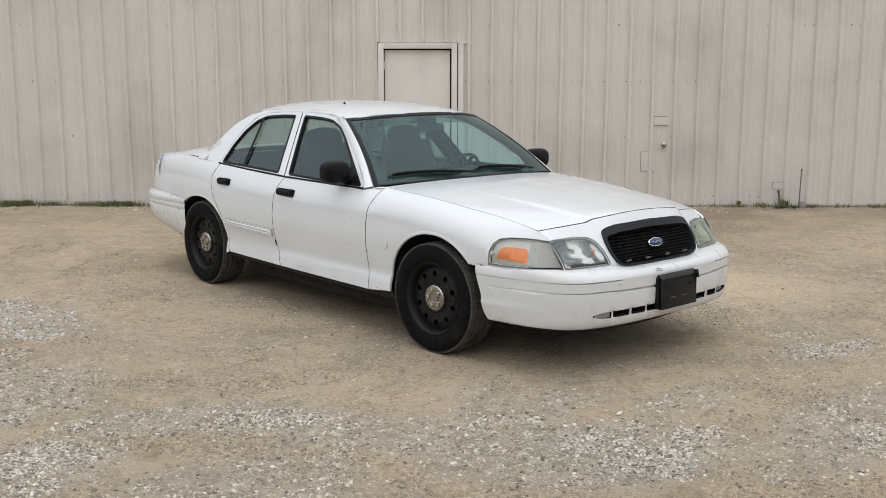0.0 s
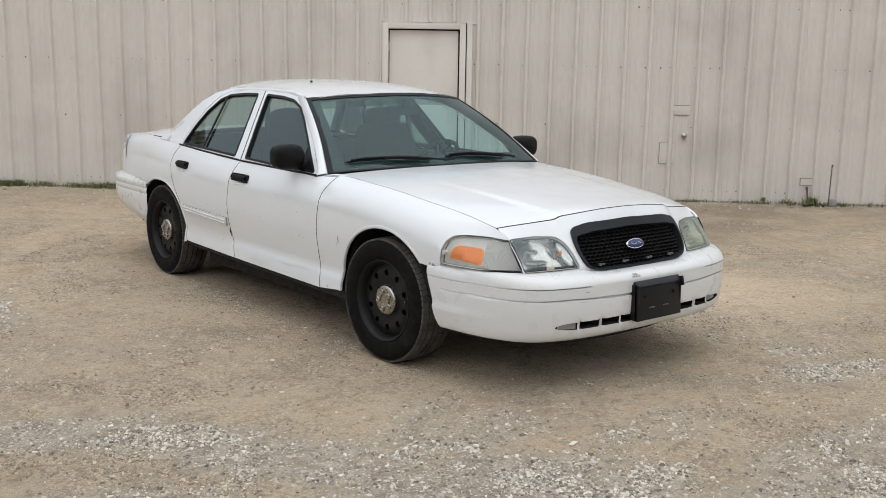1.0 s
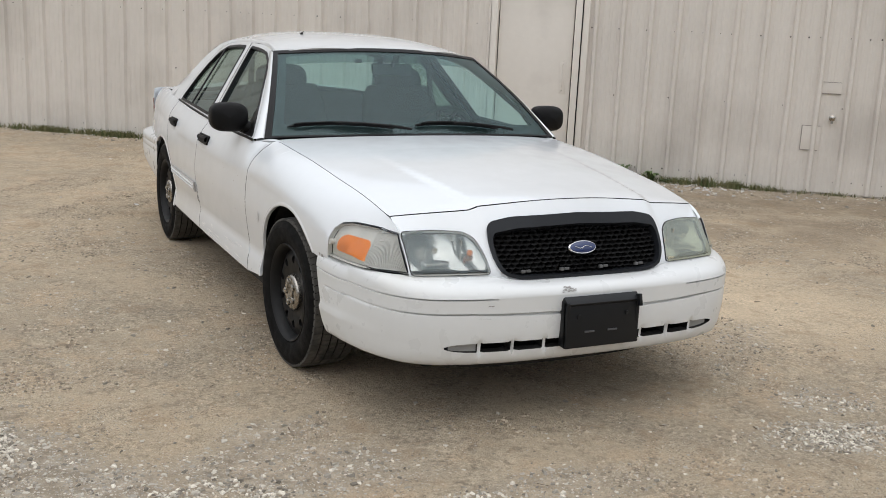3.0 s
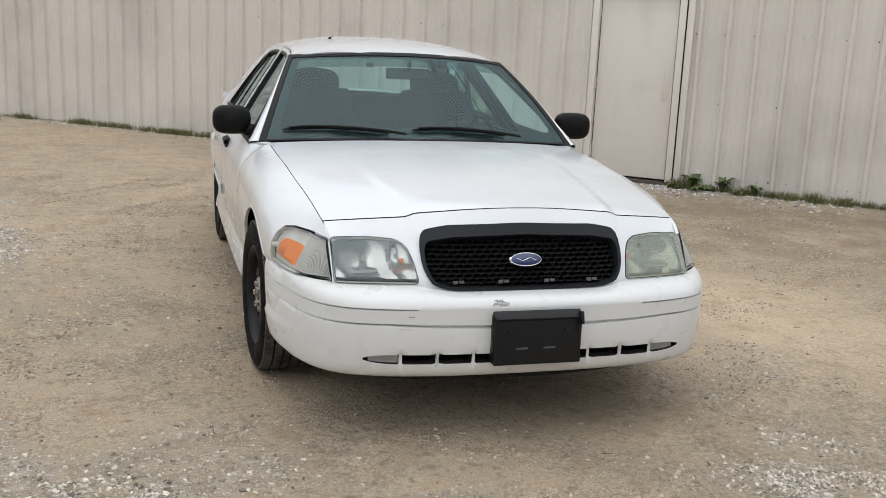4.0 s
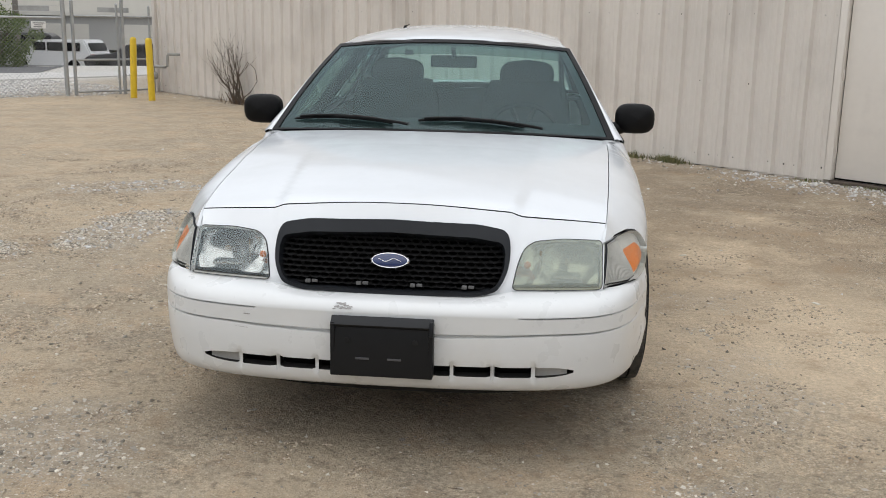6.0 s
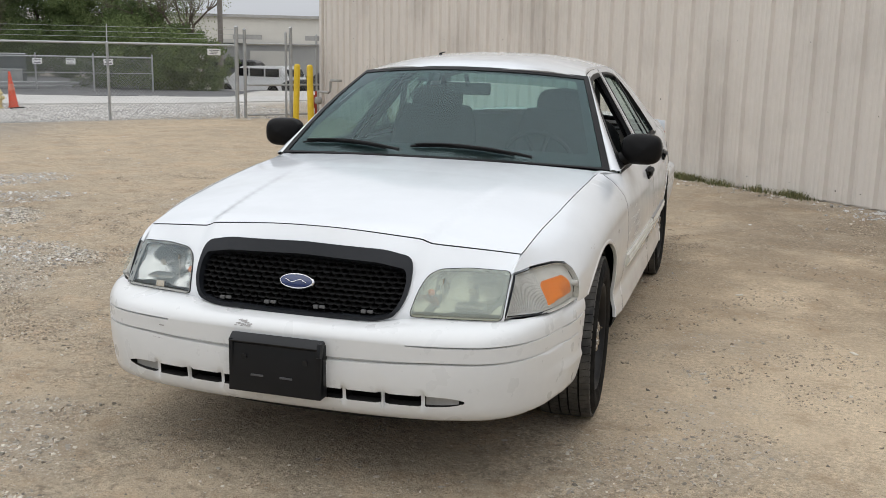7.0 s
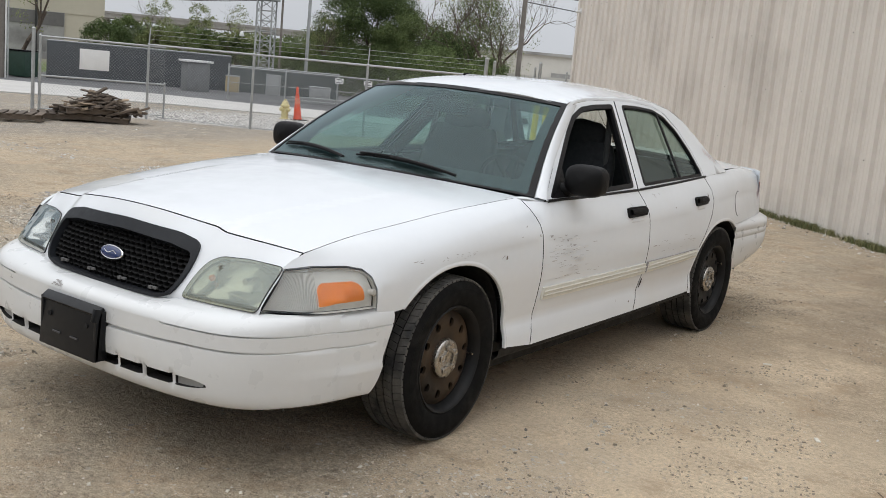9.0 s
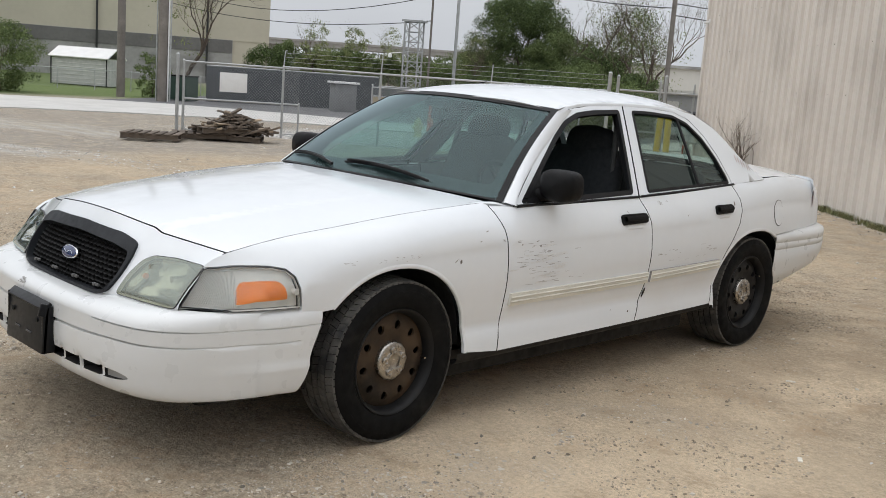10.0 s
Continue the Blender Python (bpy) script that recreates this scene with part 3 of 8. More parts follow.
# hood, deck and roof
hood_outline = ([(x, hood_front(x)) for x in np.linspace(-0.755, 0.755, 91)]
                + [(top_x(y), y) for y in np.linspace(-0.66, 0.56, 25)]
                + [(x, 0.47 + 0.155 * (x / 0.82) ** 2) for x in np.linspace(0.80, -0.80, 17)]
                + [(-top_x(y), y) for y in np.linspace(0.56, -0.66, 25)])
panel("hood", hood_outline, hood, PAINT, car, out=(0, 0, 1), gap=0.0035, depth=0.02, step=0.028)
panel("cowl", [(x, 0.44 + 0.155 * (x / 0.82) ** 2) for x in np.linspace(-0.82, 0.82, 17)] + [(x, 0.62 + 0.10 * (x / 0.82) ** 2) for x in np.linspace(0.82, -0.82, 17)],
      lambda x, y: (x, y, 0.955 + 0.03 * (1 - (x / 0.82) ** 2)), BLACK, car, out=(0, 0, 1), gap=0, depth=0)


def deck(x, y):
    xt, zt = top_x(y), top_z(y)
    return (x, y, zt + (deck_z(y) - zt) * (1 - min(1.0, abs(x) / xt) ** 2.6))


panel("boot_lid", [(-0.82, 3.05), (-0.45, 3.15), (0.0, 3.18), (0.45, 3.15), (0.82, 3.05), (top_x(3.4), 3.4), (top_x(3.7), 3.7), (top_x(3.90), 3.90), (0.70, 4.04), (0.4, 4.10), (0, 4.12), (-0.4, 4.10), (-0.70, 4.04), (-top_x(3.90), 3.90), (-top_x(3.7), 3.7), (-top_x(3.4), 3.4)],
      deck, PAINT, car, out=(0, 0, 1), gap=0.003)
bm = bmesh.new()
grid(bm, [[(x, 4.12 - 0.30 * abs(x / 0.84) ** 5 + o, z) for x in np.linspace(-0.84, 0.84, 25)] for o, z in ((-0.01, 1.012), (0.015, 0.965), (0.02, 0.85), (0.02, 0.66))])
bmesh.ops.recalc_face_normals(bm, faces=bm.faces)
part("rear_panel", bm, PAINT, car)
for s in (-1, 1):
    bm = bmesh.new()
    grid(bm, [[(s * x, 4.12 - 0.30 * (x / 0.84) ** 5 + 0.032, z) for x in np.linspace(0.45, 0.845, 10)] for z in (0.72, 0.80, 0.88, 0.93)])
    bmesh.ops.recalc_face_normals(bm, faces=bm.faces)
    part("tail_lamp", bm, material("red_lens", (0.35, 0.01, 0.01), 0.2, coat=0.6), car, "dark red tail lamp")

roof_mid = smooth_table([(1.05, 1.412), (1.2, 1.448), (1.4, 1.478), (1.7, 1.500), (2.0, 1.508), (2.4, 1.499), (2.68, 1.468), (2.90, 1.40)])


def roof(x, y):
    ze = roof_edge(y)
    xe = upper(y, ze)[0]
    q = min(1.0, abs(x) / xe)
    return (x, y, ze + (roof_mid(y) - ze) * (1 - q ** 2.7))


def roof_x(y):
    return upper(y, roof_edge(y))[0]


def screen_top(x):
    return 1.085 + 0.190 * (x / 0.632) ** 2


roof_outline = ([(x, screen_top(x)) for x in np.linspace(-0.632, 0.632, 25)] + [(roof_x(y), y) for y in (1.4, 1.6, 1.92, 2.2, 2.42, 2.61, 2.755)]
                + [(x, 2.85 - 0.085 * (x / 0.65) ** 2) for x in np.linspace(0.64, -0.64, 13)] + [(-roof_x(y), y) for y in (2.755, 2.61, 2.42, 2.2, 1.92, 1.6, 1.4)])
panel("roof", roof_outline, roof, PAINT, car, out=(0, 0, 1), gap=0.001, depth=0.008, rim_mat=SCUFF_AND_EDGE_SHADE)
panel("headliner", shrunk(roof_outline, 0.03), lambda x, y: (x, y, roof(x, y)[2] - 0.03), HEADLINER, car, out=(0, 0, -1), gap=0, depth=0)


def screen(u, v):
    """The windscreen: u across, v from its foot to its head."""
    x = u * (0.852 + (0.632 - 0.852) * v)
    y0, y1 = 0.475 + 0.195 * u * u, 1.085 + 0.190 * u * u
    z0, z1 = 1.004 - 0.034 * u * u, 1.422 - 0.038 * u * u
    return (x, y0 + (y1 - y0) * v - 0.02 * math.sin(math.pi * v), z0 + (z1 - z0) * v + 0.018 * math.sin(math.pi * v))


def rear_screen(u, v):
    x = u * (0.77 + (0.64 - 0.77) * v)
    y0, y1 = 3.20 - 0.15 * u * u, 2.80 - 0.06 * u * u
    z0, z1 = 1.055 - 0.02 * u * u, 1.432 - 0.095 * u * u
    return (x, y0 + (y1 - y0) * v, z0 + (z1 - z0) * v + 0.006 * math.sin(math.pi * v))


SCREEN_RIM = [(-1, 0), (1, 0), (1, 1), (-1, 1)]
SCREEN_HOLE = rounded([(-0.915, 0.13), (0.915, 0.13), (0.915, 0.945), (-0.915, 0.945)], 0.04)
ws = panel("windscreen", SCREEN_RIM, screen, GLASS, car, out=(0, -1, 1), gap=0, depth=0, step=0.08)
ws.visible_shadow = False
panel("screen_border", SCREEN_RIM, screen, TRIM, ws, holes=[SCREEN_HOLE], out=(0, -1, 1), gap=0, depth=0, lift=-0.004, step=0.06)
panel("screen_seal", [(-1.012, -0.0), (1.012, 0.0), (1.012, 1.02), (-1.012, 1.02)], screen, TRIM, ws, holes=[[(-0.975, 0.015), (0.975, 0.015), (0.975, 0.975), (-0.975, 0.975)]], out=(0, -1, 1), gap=0, depth=0.02, lift=0.004, step=0.06)
sb = panel("shade_band", [(-0.97, 0.84), (0.97, 0.84), (0.97, 0.97), (-0.97, 0.97)], screen, SHADE_BAND, ws, out=(0, -1, 1), gap=0, depth=0, lift=-0.007, step=0.08, label="dark tinted band")
sb.visible_shadow = False
rs = panel("rear_window", SCREEN_RIM, rear_screen, GLASS_REAR, car, out=(0, 1, 1), gap=0, depth=0, step=0.08)
rs.visible_shadow = False
panel("screen_border", SCREEN_RIM, rear_screen, TRIM, rs, holes=[rounded([(-0.94, 0.07), (0.94, 0.07), (0.94, 0.93), (-0.94, 0.93)], 0.04)], out=(0, 1, 1), gap=0, depth=0, lift=-0.004, step=0.06)
panel("parcel_shelf", [(-0.78, 2.95), (0.78, 2.95), (0.76, 3.42), (-0.76, 3.42)], lambda x, y: (x, y, 1.0), DASH, car, out=(0, 0, 1), gap=0)

# windscreen pillars, from the glass edge round to the door frame
for s in (-1, 1):
    rows = []
    for v in np.linspace(0, 1, 16):
        a = Vector(screen(1.012, v))
        y = 0.64 + (1.36 - 0.64) * v
        z = 0.955 + 0.03 * 0 + (1.402 - 0.955) * (v ** 0.86)
        yb = 0.69 + (1.40 - 0.69) * v ** 1.05
        b = Vector(upper(yb + 0.026, 0.957 + 0.434 * v ** 0.85)) + Vector((0.004, 0, 0))
        m = (a + b) / 2 + Vector((0.006, -0.005, 0.004)) * (1 - 0.3 * v)
        row = [a + Vector((0, 0, -0.01)), a, a * 0.6 + m * 0.4 + Vector((0.004, -0.005, 0.004)), m, b * 0.6 + m * 0.4 + Vector((0.004, -0.003, 0.003)), b, b + Vector((-0.02, 0, 0))]
        rows.append([(s * p.x, p.y, p.z) for p in row])
    bm = bmesh.new()
    grid(bm, rows)
    bmesh.ops.recalc_face_normals(bm, faces=bm.faces)
    part("windscreen_pillar", bm, PAINT, car, sharp=70)
    # shoulder between fender, hood and pillar
    bm = bmesh.new()
    rows = []
    for y, zi in ((0.52, 0.964), (0.56, 0.965), (0.60, 0.966), (0.64, 0.967), (0.68, 0.968), (0.72, 0.970), (0.76, 0.972)):
        o = Vector((top_x(y) - 0.0015, y, top_z(y) - 0.002))
        q = Vector((0.79 + 0.3 * max(0.0, y - 0.60), y, zi))
        rows.append([(s * p.x, p.y, p.z) for p in (q, q.lerp(o, 0.35) + Vector((0, 0, 0.004)), q.lerp(o, 0.7) + Vector((0, 0, 0.005)), o, o + Vector((-0.004, 0, -0.02)))])
    grid(bm, rows)
    bmesh.ops.recalc_face_normals(bm, faces=bm.faces)
    part("pillar_foot", bm, PAINT, car)
    bm = bmesh.new()
    rows = []
    for v in np.linspace(0, 1, 8):
        a, b = Vector(rear_screen(0.90, v)) + Vector((0, 0.012, 0.016)) * (1 - 0.75 * v), Vector(upper(3.075 + (2.755 - 3.075) * v ** 0.8, 1.040 + (1.328 - 1.040) * v))
        rows.append([(s * p.x, p.y, p.z) for p in (a, (a + b) / 2 + Vector((0.006, 0.012, 0.012)) * (1 - 0.6 * v), b)])
    grid(bm, rows)
    bmesh.ops.recalc_face_normals(bm, faces=bm.faces)
    part("rear_pillar", bm, PAINT, car)

# nose panel with the openings for grille and lamps
GRILLE = rounded([(-0.412, 0.735), (-0.402, 0.800), (-0.30, 0.820), (0.0, 0.830), (0.30, 0.820), (0.402, 0.800), (0.412, 0.735), (0.406, 0.676), (0.378, 0.622), (0.31, 0.603), (0, 0.596), (-0.31, 0.603), (-0.378, 0.622), (-0.406, 0.676)], 0.028)
GRILLE_HOLE = rounded([(-0.398, 0.735), (-0.386, 0.766), (-0.29, 0.782), (0.0, 0.792), (0.29, 0.782), (0.386, 0.766), (0.398, 0.735), (0.395, 0.678), (0.370, 0.629), (0.307, 0.612), (0, 0.605), (-0.307, 0.612), (-0.370, 0.629), (-0.395, 0.678)], 0.022)
LAMP = rounded([(0.426, 0.622), (0.442, 0.700), (0.462, 0.748), (0.498, 0.770), (0.60, 0.774), (0.738, 0.766), (0.738, 0.620)], 0.018)
LAMP_L = [(x, z) for x, z in LAMP]
LAMP_R = [(-x, z) for x, z in LAMP][::-1]
top_edge = [(x, hood(x, hood_front(x))[2] - 0.002) for x in np.linspace(-0.750, 0.750, 91)]
nose = panel("nose_panel", [(-0.744, 0.59), (-0.42, 0.59), (-0.30, 0.572), (0.30, 0.572), (0.42, 0.59), (0.744, 0.59), (0.745, 0.755)] + top_edge[::-1] + [(-0.745, 0.755)],
             header, PAINT, car, holes=[GRILLE, LAMP_L, LAMP_R], out=(0, -1, 0.3), step=0.025, depth=0.03, gap=0.0)

for s in (-1, 1):
    # flange that joins nose panel and fender behind their seam
    bm = bmesh.new()
    rows = []
    for z in (0.758, 0.772, 0.786, 0.800, 0.812):
        a, b = Vector(header(0.715, z)), Vector(header(0.748, z))
        d = Vector(side(b.y + 0.07, z))
        rows.append([(s * p.x, p.y, p.z) for p in (a + Vector((0, 0.007, -0.004)), b + Vector((-0.003, 0.007, -0.004)), d + Vector((-0.007, 0, -0.004)))])
    grid(bm, rows)
    bmesh.ops.recalc_face_normals(bm, faces=bm.faces)
    part("nose_flange", bm, PAINT, car)

grille = panel("grille_surround", shrunk(GRILLE, -0.003), header, GRILLE_GREY, car, holes=[GRILLE_HOLE],
               out=(0, -1, 0), lift=0.012, depth=0.05, gap=0, step=0.03, label="dark grey plastic grille frame")
bm = bmesh.new()
# honeycomb bars
hex_w, hex_h = 0.033, 0.0195
inner_g = shrunk(GRILLE_HOLE, -0.012)
for j in range(18):
    for i in range(-15, 16):
        cx, cz = i * hex_w + (hex_w / 2 if j % 2 else 0), 0.578 + j * hex_h * 0.86
        if not inside((cx, cz), inner_g):
            continue
        ring = [(cx + dx * hex_w, cz + dz * hex_h) for dx, dz in ((-0.5, -0.20), (-0.26, -0.43), (0.26, -0.43), (0.5, -0.20), (0.5, 0.20), (0.26, 0.43), (-0.26, 0.43), (-0.5, 0.20))]
        o = [bm.verts.new((x, header(x, z)[1] + 0.014, z)) for x, z in ring]
        k = [bm.verts.new((cx + (x - cx) * 0.955, header(x, z)[1] + 0.0155, cz + (z - cz) * 0.93)) for x, z in ring]
        d = [bm.verts.new((cx + (x - cx) * 0.94, header(x, z)[1] + 0.05, cz + (z - cz) * 0.91)) for x, z in ring]
        for a in range(8):
            b = (a + 1) % 8
            bm.faces.new((o[a], o[b], k[b], k[a]))
            bm.faces.new((k[a], k[b], d[b], d[a]))
bmesh.ops.recalc_face_normals(bm, faces=bm.faces)
part("honeycomb", bm, material("matt_black", (0.006, 0.006, 0.0065), 0.75), grille, "black honeycomb mesh", smooth=False)
bm = bmesh.new()
grid(bm, [[(x, header(x, z)[1] + 0.07, z) for x in np.linspace(-0.42, 0.42, 9)] for z in (0.57, 0.66, 0.74, 0.80, 0.84)])
part("grille_backing", bm, SHADOW_BLACK, grille)
for x in (-0.275, -0.095, 0.095, 0.275):
    bm = bmesh.new()
    box(bm, (x - 0.012, header(x, 0.626)[1] + 0.008, 0.626), (0.018, 0.012, 0.012), 0.002)
    box(bm, (x + 0.012, header(x, 0.626)[1] + 0.009, 0.627), (0.020, 0.010, 0.010), 0.002)
    part("grille_clip", bm, material("grey_clip", (0.12, 0.12, 0.12), 0.5) if x == -0.275 else bpy.data.materials["grey_clip"], grille)
# oval emblem: blue field, silver ring and one plain stroke
emb = None
EMBLEM_AT = Matrix.Translation((0, header(0, 0.708)[1] - 0.010, 0.708)) @ Matrix.Rotation(radians(-22), 4, "X")
for nm, rx, rz, y, dep, mat in (("emblem", 0.068, 0.029, 0.0, 0.02, EMBLEM_SILVER), ("emblem_field", 0.061, 0.0235, -0.003, 0.006, EMBLEM_BLUE)):
    bm = bmesh.new()
    lathe(bm, [(1.0, 0.0), (1.0, 0.6), (0.93, 1.0), (0.0, 1.06)], 36, EMBLEM_AT @ Matrix.Translation((0, y + dep / 2, 0)) @ Matrix.Rotation(radians(90), 4, "X") @ Matrix.Diagonal((rx, rz, dep / 2, 1)))
    ob = part(nm, bm, mat, grille, "blue oval badge with a silver rim" if emb is None else "")
    emb = emb or ob
bm = bmesh.new()
tube(bm, [tuple(EMBLEM_AT @ Vector((x, -0.0042, 0.005 * math.sin(x * 105)))) for x in np.linspace(-0.040, 0.040, 40)], 0.0011, 5)
part("emblem_stroke", bm, EMBLEM_SILVER, grille)


# lamps: a headlamp in the nose and a corner lamp that wraps into the fender, each side
CORNER = [(-0.886, 0.622), (-0.84, 0.69), (-0.792, 0.761), (-0.70, 0.768), (-0.57, 0.766), (-0.520, 0.756), (-0.496, 0.732), (-0.487, 0.69), (-0.480, 0.622)]
AMBER_SHAPE = rounded([(-0.728, 0.648), (-0.716, 0.690), (-0.684, 0.724), (-0.560, 0.728), (-0.534, 0.708), (-0.526, 0.654)], 0.014)
for mirror in (True, False):
    s = -1 if mirror else 1
    lens = LENS if mirror else LENS_HAZY

    lamp_out = LAMP_R if mirror else LAMP_L
    hl = panel("headlamp", lamp_out, header, lens, car, out=(0, -1, 0), lift=0.006, depth=0.02, gap=0.0015, step=0.04,
               label="clear headlamp lens" if mirror else "yellowed cloudy headlamp lens", rim_mat=LAMP_PLASTIC)
    hl.visible_shadow = False
    panel("lamp_rim", shrunk(lamp_out, -0.0012), header, GRILLE_GREY, hl, holes=[shrunk(lamp_out, 0.0012)], out=(0, -1, 0), lift=0.004, depth=0.008, gap=0, step=0.04)
    bm = bmesh.new()

    def bowl(u, v):
        x, z = 0.43 + 0.295 * u, 0.632 + 0.142 * v
        dy = 0.028 + 0.07 * (max(0.0, 1 - ((x - 0.615) / 0.115) ** 2 - ((z - 0.70) / 0.085) ** 2)) ** 0.6 + 0.045 * (max(0.0, 1 - ((x - 0.475) / 0.05) ** 2 - ((z - 0.70) / 0.07) ** 2)) ** 0.6
        return (s * x, header(x, z)[1] + dy, z)
    grid(bm, [[bowl(u, v) for u in np.linspace(0, 1, 28)] for v in np.linspace(0, 1, 16)])
    bmesh.ops.recalc_face_normals(bm, faces=bm.faces)
    part("reflector", bm, REFLECTOR, hl)
    bm = bmesh.new()
    rod(bm, (s * 0.615, header(0.615, 0.70)[1] + 0.09, 0.70), (s * 0.615, header(0.615, 0.70)[1] + 0.03, 0.70), 0.013, sides=12)
    box(bm, (s * 0.615, header(0.615, 0.66)[1] + 0.06, 0.652), (0.10, 0.06, 0.012), 0.004)
    part("bulb", bm, REFLECTOR, hl)
    bm = bmesh.new()
    bmesh.ops.create_icosphere(bm, subdivisions=2, radius=0.013, matrix=Matrix.Translation((s * 0.476, header(0.476, 0.69)[1] + 0.045, 0.690)))
    part("signal_bulb", bm, AMBER, hl, "amber signal bulb")
    bm = bmesh.new()
    box(bm, (s * 0.522, header(0.52, 0.70)[1] + 0.035, 0.70), (0.004, 0.04, 0.09))
    part("lamp_divider", bm, REFLECTOR, hl)
    cl = panel("corner_lamp", CORNER, side, LENS_RIBBED, car, mirror=mirror, lift=0.006, depth=0.02, gap=0.0015, step=0.03, label="clear corner lamp with an amber reflector", rim_mat=LAMP_PLASTIC)
    cl.visible_shadow = False
    panel("lamp_rim", shrunk(CORNER, -0.0012), side, GRILLE_GREY, cl, holes=[shrunk(CORNER, 0.0012)], mirror=mirror, lift=0.004, depth=0.008, gap=0, step=0.04)
    panel("lamp_housing", CORNER, lambda y, z: (side(y, z)[0] - 0.016, y, z), LAMP_PLASTIC, cl, mirror=mirror, depth=0, gap=0.004, step=0.03)
    panel("amber_reflector", AMBER_SHAPE, side, AMBER, cl, mirror=mirror, lift=-0.0115, depth=0.01, gap=0, step=0.03, label="orange side reflector")
    panel("reflector_rim", shrunk(AMBER_SHAPE, -0.0035), side, LAMP_PLASTIC, cl, holes=[AMBER_SHAPE], mirror=mirror, lift=-0.0115, depth=0.008, gap=0, step=0.03)
    for k in range(26):
        y = -0.866 + 0.0058 * k
        ribbon("lens_rib", along([(y, 0.634), (y + 0.078 - 0.0019 * k, 0.752)], 0.03), lambda a, b: (side(a, b)[0] - 0.011, a, b), 0.0036, 0.0022, LAMP_PLASTIC, cl, mirror=mirror)
    bm = bmesh.new()
    rod(bm, (s * (side(-0.49, 0.69)[0] - 0.02), -0.498, 0.682), (s * (side(-0.49, 0.69)[0] + 0.004), -0.498, 0.682), 0.012, sides=12)
    part("lamp_screw", bm, LAMP_PLASTIC, cl)


# front bumper: swept round the nose
bump_profile = [(0.0, 0.618), (0.22, 0.615), (0.48, 0.608), (0.70, 0.598), (0.87, 0.584), (0.97, 0.567), (1.0, 0.5545), (0.84, 0.5528), (0.84, 0.5500), (1.0, 0.5480), (1.0, 0.498), (0.87, 0.4962), (0.87, 0.4925), (0.99, 0.490), (1.0, 0.474), (1.0, 0.43), (0.995, 0.410), (0.985, 0.392), (0.97, 0.378), (0.957, 0.360), (0.945, 0.341), (0.92, 0.325), (0.87, 0.307), (0.80, 0.291), (0.68, 0.281), (0.40, 0.275), (0.0, 0.275)]


bump_end = smooth_table([(0.26, -0.53), (0.30, -0.487), (0.36, -0.452), (0.45, -0.427), (0.55, -0.388), (0.63, -0.376)])


def bumper(x, k):
    """A place on the bumper: across by x (beyond 0.95 along the flank), k indexes the section."""
    i = min(int(k), len(bump_profile) - 2)
    f = k - i
    o = bump_profile[i][0] * (1 - f) + bump_profile[i + 1][0] * f
    z = bump_profile[i][1] * (1 - f) + bump_profile[i + 1][1] * f
    ax = abs(x)
    # the lower groove runs all the way; the upper one only on the outer parts
    if 6 < k < 9 and ax < 0.47:
        o = 1.0
    if 10 < k < 13 and ax > 1.03:
        o = 1.0
    if 9 < k < 16:
        z -= 0.016 * max(0.0, 1 - (ax / 0.55) ** 2) * min(1.0, (k - 9) / 2, (16 - k) / 2)
    # the intake narrows to a point at its ends
    if 18 <= k <= 20 and 0.518 < ax <= 0.651:
        z = 0.3595 + (z - 0.3595) * max(0.06, 1 - ((ax - 0.518) / 0.132) ** 2.2) ** 0.5
    tuck = max(0.0, ax - 0.55) / 0.45
    if z < 0.45:
        o -= 0.10 * (0.45 - z) * tuck
        z += 0.012 * min(1, tuck) ** 2 * (0.45 - z) / 0.19
    if ax <= 0.90:
        p = Vector((x, max(lamp_y(x) + 0.02, bumper_y(x) + 0.05), z)).lerp(Vector((x, bumper_y(x), z)), o)
        # bulge in the middle, under the grille
        if z > 0.56:
            mid = max(0.0, min(1.0, (0.46 - ax) / 0.20))
            p.z -= mid * mid * (3 - 2 * mid) * 0.026 * (1 - o)
    else:
        # along the flank, from the front corner to the wheel arch
        e = (ax - 0.90) / 0.19
        end = bump_end(z)
        y = bumper_y(0.90) + (end - bumper_y(0.90)) * e
        xs = 0.90 + 0.042 * (1 - math.exp(-e * 2.6)) / (1 - math.exp(-2.6))
        xx = (xs - 0.05) + 0.05 * max(0.0, o) ** (1 - 0.5 * min(1.0, e))
        p = Vector((math.copysign(xx, x), y, z))
    # the lower corners draw in
    low = max(0.0, 0.45 - z) * min(1.0, tuck)
    # a soft ledge pressed into the flank
    ledge = max(0.0, min(1.0, (0.418 - z) / 0.022)) * max(0.0, min(1.0, (ax - 0.84) / 0.10))
    p.x += math.copysign(0.012 * ledge, x)
    p.x -= math.copysign(0.14 * low * min(1.0, tuck), x)
    p.y += 0.10 * low
    return p


bm = bmesh.new()
xs = sorted(set([round(v, 4) for v in np.linspace(-0.9, 0.9, 73)] + [s * v for s in (-1, 1) for v in (0.228, 0.240, 0.366, 0.380, 0.505, 0.518, 0.65)] + [round(s * v, 4) for s in (-1, 1) for v in np.linspace(0.9, 1.09, 12)]))
SLOT_ROWS = (18, 20)


def slot_open(xm, k):
    ax = abs(xm)
    if not (SLOT_ROWS[0] <= k < SLOT_ROWS[1]):
        return False
    if ax > 0.65:
        return False
    return not (0.228 < ax < 0.240 or 0.366 < ax < 0.380 or 0.505 < ax < 0.518)


